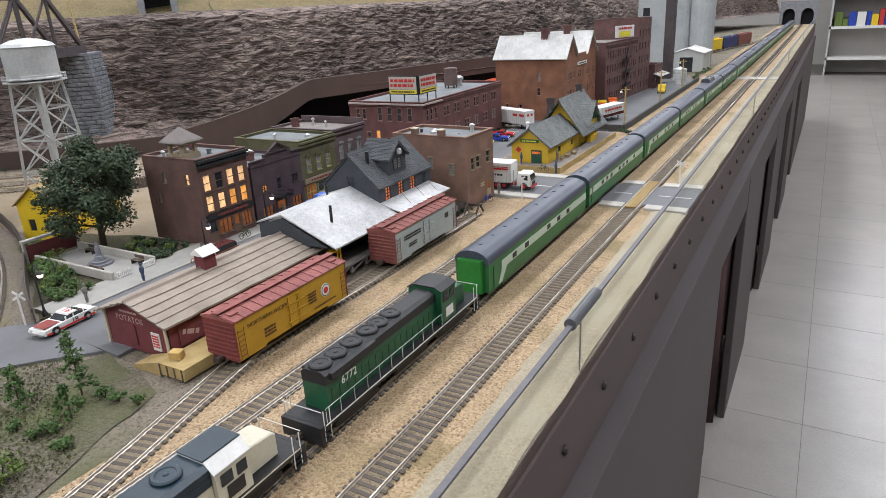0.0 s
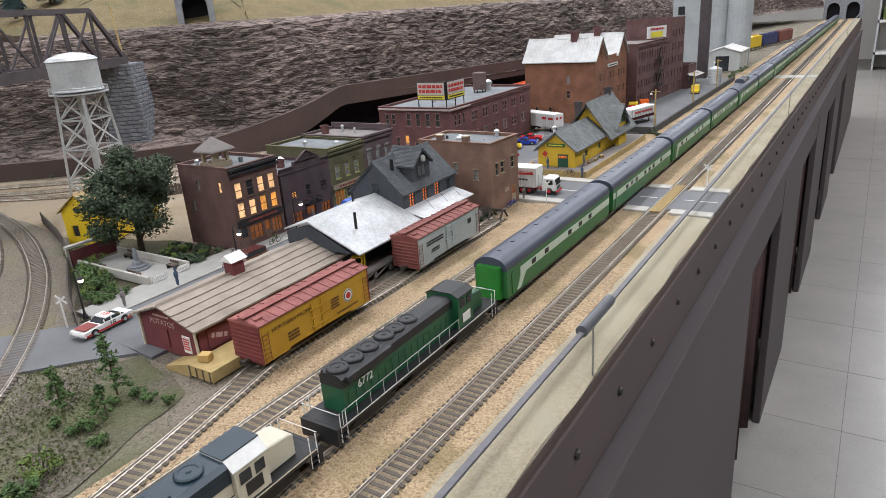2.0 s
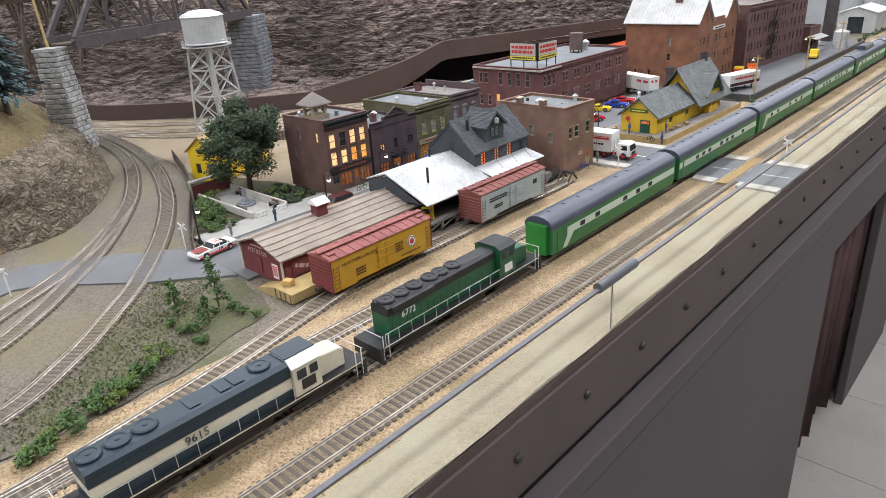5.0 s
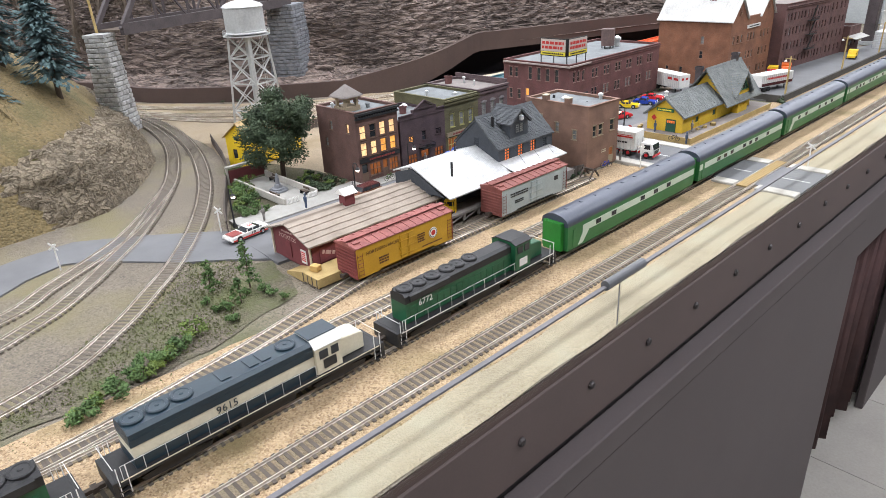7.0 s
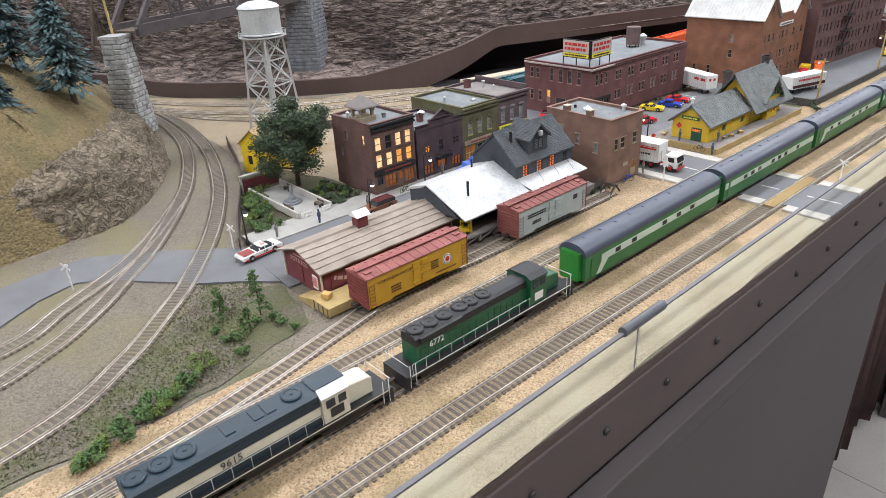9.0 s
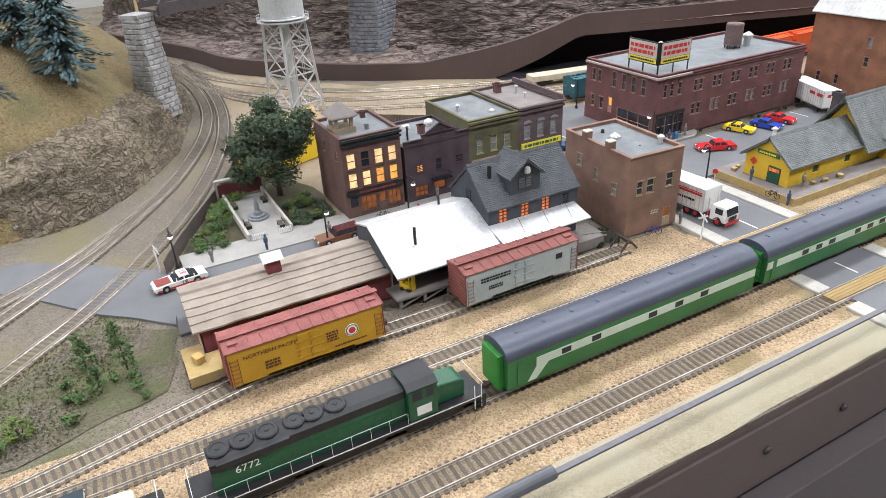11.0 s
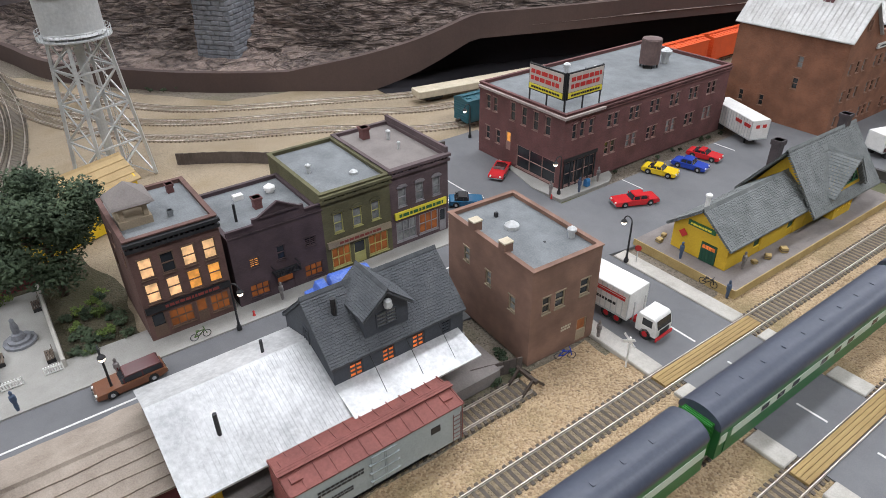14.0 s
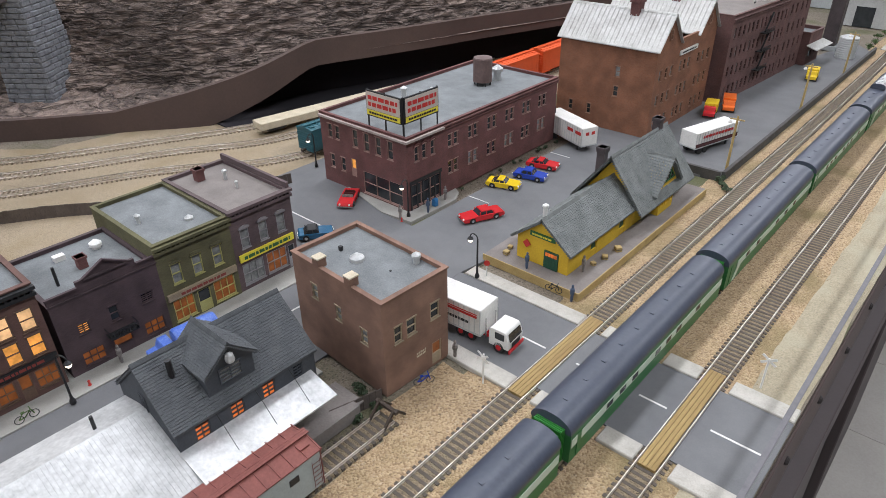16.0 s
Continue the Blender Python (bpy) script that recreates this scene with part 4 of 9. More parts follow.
def wall_cells(w, h, holes, t, top=None):
    """A wall in the local x-z plane (outside at y = 0, inside at y = t), cut open at its holes."""
    bm = bmesh.new()
    us = sorted({0, w, *[a for o in holes for a in (o[0], o[0] + o[2])]})
    zs = sorted({0, h, *[a for o in holes for a in (o[1], o[1] + o[3])]})
    for z0, z1 in zip(zs, zs[1:]):
        run = None
        for u0, u1 in zip(us, us[1:]):
            um, zm = (u0 + u1) / 2, (z0 + z1) / 2
            hole = any(o[0] < um < o[0] + o[2] and o[1] < zm < o[1] + o[3] for o in holes)
            if hole:
                if run is not None:
                    box(bm, run, u0, 0, t, z0, z1)
                    run = None
            elif run is None:
                run = u0
        if run is not None:
            box(bm, run, w, 0, t, z0, z1)
    if top:
        prism(bm, [(0, h), (w, h), *top], "y", 0, t)
    return bm


def lattice(w, h, panes, y0, y1):
    """A flat frame with openings for its panes, in one piece."""
    bm = bmesh.new()
    us = sorted({0, w, *[v for p in panes for v in (p[0], p[1])]})
    zs = sorted({0, h, *[v for p in panes for v in (p[2], p[3])]})
    for u0, u1 in zip(us, us[1:]):
        for z0, z1 in zip(zs, zs[1:]):
            um, zm = (u0 + u1) / 2, (z0 + z1) / 2
            if not any(p[0] < um < p[1] and p[2] < zm < p[3] for p in panes):
                box(bm, u0, u1, y0, y1, z0, z1)
    bmesh.ops.remove_doubles(bm, verts=bm.verts, dist=1e-6)
    return bm


def window_meshes(w, h, kind, trim):
    """Frame with bars, a pane set behind it, and the sill and head that stand proud of the wall."""
    key = (round(w, 5), round(h, 5), kind, trim.name)
    if key in _cache:
        return _cache[key]
    f = min(0.0009, w * 0.10)
    t = f * 0.35
    if kind == "door":
        panes = [(f, w - f, h * 0.45, h - f)]
    else:
        cols = {"shop": 3, "grid": 2}.get(kind, 1)
        rows_ = 4 if kind == "grid" else 2
        cu = [f + (w - 2 * f) * k / cols for k in range(cols + 1)]
        cz = [f + (h - 2 * f) * k / rows_ for k in range(rows_ + 1)]
        panes = [(p + (t if i else 0), q - (t if i < cols - 1 else 0), r + (t if j else 0), v - (t if j < rows_ - 1 else 0))
                 for i, (p, q) in enumerate(zip(cu, cu[1:])) for j, (r, v) in enumerate(zip(cz, cz[1:]))]
    made = []
    for nm, bm in (("window_frame", lattice(w, h, panes, 0.0004, 0.0018)), ("pane", bmesh.new()), ("sill", bmesh.new()), ("head", bmesh.new())):
        if nm == "pane":
            box(bm, f * 0.5, w - f * 0.5, 0.0018, 0.0023, f * 0.5, h - f * 0.5)
        elif nm == "sill":
            box(bm, -0.0007, w + 0.0007, -0.0011, 0.0004, -0.0009, 0.0)
        elif nm == "head":
            box(bm, -0.0006, w + 0.0006, -0.0008, 0.0003, h, h + 0.0012)
        me = bpy.data.meshes.new(nm)
        bm.to_mesh(me)
        bm.free()
        if nm != "pane":
            me.materials.append(trim)
        made.append(me)
    _cache[key] = tuple(made)
    return _cache[key]


GLASS = {"dark": WINDARK, "grey": WINGREY, "lit": LIT, "pale": LITPALE, "red": LITRED, "dim": LITDIM, "green": DOORGREEN}


def wall(parent, name, w, h, m, material, holes, trim, t=0.003, top=None, label=""):
    """One wall of a building at local pose m, with its windows and doors as parts of it."""
    wo = part(name, wall_cells(w, h, holes, t, top), material, parent, label)
    wo.matrix_basis = m
    for u, v, ww, hh, kind, glass in holes:
        fm, pm, sm, hm = window_meshes(ww, hh, kind, trim)
        share("door" if kind == "door" else "window", fm, wo, (u, 0, v))
        if kind != "door":
            share("sill", sm, wo, (u, 0, v))
        if kind in ("sash", "grid"):
            share("head", hm, wo, (u, 0, v))
        key = (pm.name, glass)
        if key not in _cache:
            q = pm.copy()
            q.materials.append(GLASS[glass])
            _cache[key] = q
        pa = share("pane", _cache[key], wo, (u, 0, v))
    return wo


def flat_building(name, x, y, w, d, h, rz, mats, holes, label, trim=CREAM, roof=ROOFGREY, parapet=0.006, tilt=0.0):
    """Walls on four sides, a sunken flat roof and coping. Holes by side: front, left, right."""
    th = thing(name, x, y, 0.001, rz, label, "building")
    hp = h + parapet
    side = mats[1] if len(mats) > 1 else mats[0]
    wall(th, "wall", w, hp, pose(0, 0, 0), mats[0], holes.get("front", []), trim)
    wall(th, "wall", d - 0.006, hp, pose(0, d - 0.003, 0, 0, 0, -90), side, holes.get("left", []), trim)
    wall(th, "wall", d - 0.006, hp, pose(w, 0.003, 0, 0, 0, 90), side, holes.get("right", []), trim)
    wall(th, "wall", w, hp, pose(w, d, 0, 0, 0, 180), side, holes.get("back", []), trim)
    bm = bmesh.new()
    box(bm, 0.003, w - 0.003, 0.003, d - 0.003, h - 0.002 - tilt, h)
    part("roof", bm, roof, th, "flat tar roof")
    bm = bmesh.new()
    for a in ((-0.0008, w + 0.0008, -0.0012, 0.0036), (-0.0008, w + 0.0008, d - 0.0036, d + 0.0008)):
        box(bm, *a, hp, hp + 0.0012)
    for a in ((-0.0008, 0.0036, 0.0037, d - 0.0037), (w - 0.0036, w + 0.0008, 0.0037, d - 0.0037)):
        box(bm, *a, hp, hp + 0.0012)
    part("coping", bm, side, th)
    return th


def cornice(th, w, z, material, d=0.003, h=0.005, teeth=True):
    bm = bmesh.new()
    box(bm, -0.001, w + 0.001, -d, -0.0002, z, z + h * 0.35)
    box(bm, -0.0014, w + 0.0014, -d - 0.001, -0.0002, z + h * 0.65, z + h)
    if teeth:
        n = int(w / 0.0045)
        for k in range(n):
            u = w * (k + 0.5) / n
            box(bm, u - 0.0007, u + 0.0007, -d, -0.0002, z + h * 0.35, z + h * 0.65)
    part("cornice", bm, material, th)


def chimney(th, x, y, z, w, h, material, cap=None):
    bm = bmesh.new()
    box(bm, x - w / 2, x + w / 2, y - w / 2, y + w / 2, z, z + h)
    box(bm, x - w * 0.62, x + w * 0.62, y - w * 0.62, y + w * 0.62, z + h * 0.82, z + h)
    part("chimney", bm, material, th)
    if cap:
        bm = bmesh.new()
        box(bm, x - w * 0.66, x + w * 0.66, y - w * 0.66, y + w * 0.66, z + h, z + h + 0.0012)
        part("chimney_cap", bm, cap, th)


def pipe(th, x, y, z, r, h, material, name="vent_pipe", cap=True):
    bm = bmesh.new()
    prof = [(r, 0), (r, h)]
    if cap:
        prof += [(r * 1.5, h), (r * 1.5, h + r * 0.8), (r * 0.4, h + r * 1.6)]
    lathe(bm, prof, (x, y, z), 10)
    part(name, bm, material, th)


def row(u0, du, n, v, w, h, kind, glass):
    g = glass if isinstance(glass, (list, tuple)) else [glass] * n
    return [(u0 + du * i, v, w, h, kind, g[i]) for i in range(n)]


def shingles(bm, length, run, rise, a, b, over, seed):
    """One course of single shingles, each a little proud or askew."""
    rnd = random.Random(seed)
    x, end = -over - (0.0016 if seed % 2 else 0), length + over
    while x < end - 0.0004:
        w = rnd.uniform(0.0028, 0.0042)
        x0, x1, t = max(x, -over), min(x + w - 0.00025, end), rnd.uniform(0.0003, 0.0008)
        if x1 - x0 > 0.0003:
            ya, yb = run * a - rnd.uniform(0, 0.0003), run * b
            lo = [(x0, ya, rise * a + t), (x1, ya, rise * a + t), (x1, yb, rise * b), (x0, yb, rise * b)]
            v = [bm.verts.new(p) for p in lo] + [bm.verts.new((p[0], p[1], p[2] - t - 0.0004)) for p in lo[:2]]
            bm.faces.new(v[:4])
            bm.faces.new((v[4], v[5], v[1], v[0]))
            bm.faces.new((v[0], v[3], v[4]))
            bm.faces.new((v[1], v[5], v[2]))
        x += w
    box(bm, -over, end, run * a, run * b, rise * a - 0.0016, rise * a - 0.0006)


def course_roof(th, m, length, run, rise, courses, material, name="roof", over=0.0, wavy=0.0, thick=0.0009):
    """One slope: overlapping courses from the eave up. Local x along the eave, y up the slope's run."""
    for k in range(courses):
        bm = bmesh.new()
        a, b = k / courses, min((k + 1.35) / courses, 1.02)
        if courses >= 15:
            shingles(bm, length, run, rise, a, b, over, k)
            part("roof_course", bm, material, th).matrix_basis = m
            continue
        n = max(1, int(length / 0.012)) if wavy else 1
        prev = None
        for i in range(n + 1):
            xx = -over + (length + 2 * over) * i / n
            ya, yb = run * a + wavy * noise.noise(Vector((xx * 60, k * 3.1, 0.5))), run * b
            q = [bm.verts.new((xx, ya, rise * a + thick * 1.6)), bm.verts.new((xx, yb, rise * b + thick * 0.1)), bm.verts.new((xx, yb, rise * b - thick)), bm.verts.new((xx, ya, rise * a - thick * 0.4))]
            if prev:
                for j in range(4):
                    bm.faces.new((prev[j], q[j], q[(j + 1) % 4], prev[(j + 1) % 4]))
            else:
                bm.faces.new(q)
            prev = q
        bm.faces.new(prev[::-1])
        bmesh.ops.recalc_face_normals(bm, faces=list(bm.faces))
        o = part("roof" if courses == 1 else "roof_course", bm, material, th)
        o.matrix_basis = m


def gable_roof(th, x0, x1, y0, y1, eave, apex, along, material, courses=14, over=0.004, wavy=0.0):
    """Two slopes over a box, ridge along 'x' or 'y'."""
    if along == "y":
        run, L = (x1 - x0) / 2 + over, y1 - y0
        rise = (apex - eave) * run / ((x1 - x0) / 2)
        lo = apex - rise
        course_roof(th, pose(x1 + over, y0, lo, 0, 0, 90), L, run, rise, courses, material, over=over, wavy=wavy)
        course_roof(th, pose(x0 - over, y1, lo, 0, 0, -90), L, run, rise, courses, material, over=over, wavy=wavy)
        bm = bmesh.new()
        prism(bm, [((x0 + x1) / 2 - 0.0018, apex - 0.0006), ((x0 + x1) / 2, apex + 0.0022), ((x0 + x1) / 2 + 0.0018, apex - 0.0006)], "y", y0 - over, y1 + over)
    else:
        run, L = (y1 - y0) / 2 + over, x1 - x0
        rise = (apex - eave) * run / ((y1 - y0) / 2)
        lo = apex - rise
        course_roof(th, pose(x0, y0 - over, lo), L, run, rise, courses, material, over=over, wavy=wavy)
        course_roof(th, pose(x1, y1 + over, lo, 0, 0, 180), L, run, rise, courses, material, over=over, wavy=wavy)
        bm = bmesh.new()
        prism(bm, [((y0 + y1) / 2 - 0.0018, apex - 0.0006), ((y0 + y1) / 2, apex + 0.0022), ((y0 + y1) / 2 + 0.0018, apex - 0.0006)], "x", x0 - over, x1 + over)
    part("ridge", bm, material, th)


def bars(th, m, w, h, rows_, material, name="faded_lettering", seed=1):
    """Unreadable writing: plain bars of its size."""
    rnd = random.Random(seed)
    bm = bmesh.new()
    for r in range(rows_):
        x = -w / 2
        z = h / 2 - h * (r + 0.8) / rows_
        while x < w / 2 - h / rows_ * 0.3:
            L = min(w / 2 - x, h / rows_ * rnd.uniform(0.4, 1.3))
            box(bm, x, x + L, z, z + h / rows_ * 0.62, 0, 0.0002)
            x += L + h / rows_ * 0.22
    o = part(name, bm, material, th)
    o.matrix_basis = m
    return o


FACE_F = lambda u, v, y=-0.0004: pose(u, y, v, 90, 0, 0)

# the lit three-storey building
bank = flat_building("shop_building", -0.579, 0.566, 0.079, 0.097, 0.103, 90, (BANKBR,), {
    "front": row(0.0058, 0.0185, 4, 0.0655, 0.0120, 0.0205, "sash", ["pale", "dark", "pale", "pale"]) + row(0.0058, 0.0185, 4, 0.0400, 0.0120, 0.0205, "sash", ["pale", "pale", "lit", "lit"])
    + [(0.004, 0.003, 0.012, 0.026, "door", "dark"), (0.019, 0.008, 0.022, 0.019, "shop", "dim"), (0.044, 0.003, 0.010, 0.025, "door", "dim"), (0.057, 0.008, 0.018, 0.019, "shop", "dim")],
    "left": [(0.012, 0.046, 0.008, 0.014, "sash", "grey"), (0.028, 0.074, 0.008, 0.014, "sash", "grey"), (0.07, 0.074, 0.007, 0.014, "sash", "pale")]},
    "narrow three-storey dark brick shop building with amber lit windows", TRIMBROWN, ROOFGREY, 0.003)
cornice(bank, 0.079, 0.096, BLACK, 0.0035, 0.009)
bm = bmesh.new()
box(bm, 0.001, 0.078, -0.002, -0.0003, 0.031, 0.0375)
part("sign_board", bm, BLACK, bank, "dark shop sign board with red lettering")
bars(bank, pose(0.043, -0.0021, 0.0343, 90, 0, 0), 0.05, 0.0045, 1, SIGNMUTED, seed=3)
bm = bmesh.new()
for sx in (0.007, 0.027):
    for sy in (0.030, 0.050):
        box(bm, sx, sx + 0.004, sy, sy + 0.004, 0.1, 0.122)
box(bm, 0.005, 0.033, 0.028, 0.056, 0.1, 0.110)
box(bm, 0.004, 0.034, 0.027, 0.057, 0.1215, 0.124)
cup = part("cupola", bm, TRIMTAN, bank, "buff wooden cupola with open sides")
bm = bmesh.new()
lathe(bm, [(0.026, 0.124), (0.0245, 0.126), (0.0008, 0.141)], (0.019, 0.042, 0), 4)
for v in bm.verts:
    pass
bmesh.ops.rotate(bm, verts=bm.verts, cent=(0.019, 0.042, 0), matrix=Matrix.Rotation(math.pi / 4, 3, "Z"))
part("cupola_roof", bm, ROOFTAUPE, bank, "grey hipped cupola roof")
chimney(bank, 0.062, 0.078, 0.1, 0.006, 0.012, MAROON)
chimney(bank, 0.048, 0.03, 0.1, 0.004, 0.009, ROOFGREY)
pipe(bank, 0.015, 0.075, 0.1, 0.002, 0.008, STEELGREY)

# plum building with a stepped front
plum = flat_building("shop_building", -0.580, 0.650, 0.0955, 0.105, 0.074, 90, (PLUM,), {
    "front": [(0.016, 0.040, 0.010, 0.010, "grid", "lit"), (0.074, 0.042, 0.012, 0.010, "grid", "dark"), (0.044, 0.038, 0.009, 0.016, "sash", "dark"),
              (0.012, 0.006, 0.020, 0.015, "shop", "dim"), (0.070, 0.006, 0.020, 0.015, "shop", "dim"), (0.040, 0.002, 0.018, 0.021, "door", "dim")]},
    "low plum-coloured brick hall with a stepped gable and balcony", PLUM, ROOFGREY, 0.003)
bm = bmesh.new()
prism(bm, [(0.0, 0.0784), (0.0955, 0.0784), (0.0955, 0.0845), (0.078, 0.0845), (0.078, 0.090), (0.071, 0.090), (0.052, 0.101), (0.033, 0.090), (0.026, 0.090), (0.026, 0.0845), (0.0, 0.0845)], "y", 0, 0.003)
part("parapet", bm, PLUM, plum)
bm = bmesh.new()
beam(bm, (0.031, -0.0008, 0.0905), (0.052, -0.0008, 0.1018), 0.003, 0.0014)
beam(bm, (0.052, -0.0008, 0.1018), (0.073, -0.0008, 0.0905), 0.003, 0.0014)
beam(bm, (0.031, -0.0008, 0.0902), (0.073, -0.0008, 0.0902), 0.003, 0.0014)
box(bm, -0.001, 0.026, -0.002, 0.0, 0.084, 0.0857)
box(bm, 0.078, 0.0965, -0.002, 0.0, 0.084, 0.0857)
part("moulding", bm, PLUM, plum)
bm = bmesh.new()
box(bm, 0.036, 0.062, -0.012, -0.0002, 0.0270, 0.0282)
for k in range(11):
    box(bm, 0.0364 + 0.0025 * k, 0.0369 + 0.0025 * k, -0.012, -0.0115, 0.0282, 0.034)
box(bm, 0.036, 0.062, -0.012, -0.0114, 0.034, 0.0346)
for sx in (0.036, 0.0614):
    box(bm, sx, sx + 0.0006, -0.0113, -0.0002, 0.034, 0.0346)
    box(bm, sx, sx + 0.0006, -0.0113, -0.0002, 0.0285, 0.029)
part("balcony", bm, BLACK, plum, "small black iron balcony")
chimney(plum, 0.050, 0.05, 0.073, 0.008, 0.013, MAROON)
pipe(plum, 0.022, 0.035, 0.073, 0.0014, 0.02, BLACK, cap=False)
pipe(plum, 0.074, 0.075, 0.073, 0.004, 0.004, WHITE)
bm = bmesh.new()
box(bm, 0.036, 0.046, 0.076, 0.083, 0.0735, 0.079)
part("roof_hatch", bm, WHITE, plum)

# olive and purple shops
olive = flat_building("shop_building", -0.580, 0.7455, 0.0795, 0.125, 0.090, 90, (OLIVE,), {
    "front": row(0.012, 0.022, 3, 0.046, 0.0105, 0.022, "sash", ["grey", "grey", "grey"])
    + [(0.006, 0.005, 0.022, 0.024, "shop", "dim"), (0.032, 0.002, 0.014, 0.026, "door", "dark"), (0.050, 0.005, 0.024, 0.024, "shop", "dim")]},
    "two-storey olive green brick shop with a buff storefront", M("olive_trim", (0.42, 0.40, 0.16), (0.30, 0.28, 0.10), 0.7), ROOFGREY, 0.003)
cornice(olive, 0.0795, 0.084, OLIVE, 0.0035, 0.008)
bm = bmesh.new()
box(bm, 0.002, 0.0775, -0.003, -0.0003, 0.0315, 0.0385)
part("sign_board", bm, TRIMTAN, olive, "buff shop sign with red lettering")
bars(olive, pose(0.04, -0.0031, 0.035, 90, 0, 0), 0.05, 0.0045, 1, SIGNMUTED, seed=5)
for u in (0.012, 0.034, 0.056):
    bm = bmesh.new()
    pts = [(u - 0.0015 + 0.01350 * (0.5 - 0.5 * math.cos(math.pi * k / 8)), 0.0692 + 0.0035 * math.sin(math.pi * k / 8)) for k in range(9)]
    prism(bm, pts, "y", -0.0016, -0.0002)
    part("window_hood", bm, OLIVE, olive)
pipe(olive, 0.018, 0.06, 0.087, 0.0022, 0.01, STEELGREY)
pipe(olive, 0.055, 0.03, 0.087, 0.003, 0.003, STEELGREY)
purple = flat_building("shop_building", -0.581, 0.8255, 0.0760, 0.125, 0.092, 90, (PURPLE,), {
    "front": row(0.010, 0.0225, 3, 0.050, 0.0105, 0.022, "sash", ["grey", "grey", "grey"])
    + [(0.006, 0.007, 0.026, 0.025, "shop", "grey"), (0.036, 0.007, 0.026, 0.025, "shop", "dim"), (0.064, 0.002, 0.009, 0.028, "door", "dark")],
    "right": [(0.03, 0.05, 0.009, 0.02, "sash", "dark"), (0.075, 0.05, 0.009, 0.02, "sash", "dark"), (0.05, 0.004, 0.01, 0.024, "door", "dark")]},
    "two-storey purple brick shop with a yellow sign", M("grey_trim", (0.30, 0.29, 0.30), (0.20, 0.19, 0.20), 0.7), ROOFTAUPE, 0.003)
cornice(purple, 0.076, 0.088, PURPLE, 0.0035, 0.009)
for u in (0.010, 0.0325, 0.055):
    bm = bmesh.new()
    pts = [(u - 0.0015 + 0.01350 * (0.5 - 0.5 * math.cos(math.pi * k / 8)), 0.0732 + 0.0035 * math.sin(math.pi * k / 8)) for k in range(9)]
    prism(bm, pts, "y", -0.0016, -0.0002)
    part("window_hood", bm, M("hood_grey", (0.26, 0.24, 0.25)), purple)
bm = bmesh.new()
box(bm, 0.004, 0.072, -0.0026, -0.0004, 0.0365, 0.0445)
part("sign_board", bm, SIGNYEL, purple, "bright yellow shop sign with dark lettering")
bars(purple, pose(0.038, -0.0027, 0.0405, 90, 0, 0), 0.058, 0.006, 1, SIGNGREEN, seed=8)
chimney(purple, 0.030, 0.10, 0.091, 0.009, 0.015, MAROON)
pipe(purple, 0.05, 0.08, 0.091, 0.002, 0.01, STEELGREY)
pipe(purple, 0.045, 0.05, 0.091, 0.0014, 0.008, STEELGREY)
bm = bmesh.new()
box(bm, 0.0733, 0.0766, 0.0, 0.125, 0.0965, 0.103)
part("firewall", bm, PURPLE, purple)

# brown corner building
brown = flat_building("brick_building", -0.3515, 0.816, 0.0755, 0.120, 0.0935, 87.3, (BROWN,), {
    "front": [(0.012, 0.050, 0.009, 0.017, "sash", "dark"), (0.026, 0.050, 0.011, 0.017, "sash", "dark"), (0.054, 0.052, 0.011, 0.017, "sash", "dark"), (0.055, 0.002, 0.012, 0.024, "door", "dim")],
    "left": [(0.022, 0.060, 0.009, 0.015, "sash", "grey"), (0.055, 0.052, 0.008, 0.015, "sash", "grey"), (0.088, 0.045, 0.009, 0.015, "sash", "grey")],
    "right": [(0.03, 0.055, 0.009, 0.015, "sash", "grey"), (0.08, 0.055, 0.009, 0.015, "sash", "grey")]},
    "plain two-storey brown stuccoed brick building", TRIMTAN, ROOFGREY, 0.003)
for yy in (0.040, 0.083):
    bm = bmesh.new()
    box(bm, -0.001, 0.008, yy - 0.004, yy + 0.004, 0.096, 0.1045)
    part("chimney", bm, BROWN, brown)
    bm = bmesh.new()
    box(bm, -0.0015, 0.0085, yy - 0.0045, yy + 0.0045, 0.1045, 0.1058)
    part("chimney_cap", bm, CREAM, brown)
pipe(brown, 0.034, 0.07, 0.089, 0.0045, 0.004, STEELGREY, "roof_vent")
pipe(brown, 0.066, 0.028, 0.089, 0.0028, 0.011, STEELGREY)
pipe(brown, 0.042, 0.035, 0.089, 0.0012, 0.005, BLACK, cap=False)
bm = bmesh.new()
box(bm, 0.030, 0.039, 0.088, 0.098, 0.089, 0.0915)
box(bm, 0.033, 0.036, 0.092, 0.095, 0.0916, 0.098)
part("roof_hatch", bm, BLACK, brown)
bars(brown, pose(0.042, -0.0002, 0.024, 90, 0, 0), 0.012, 0.006, 2, CREAM, "ghost_sign", 4)

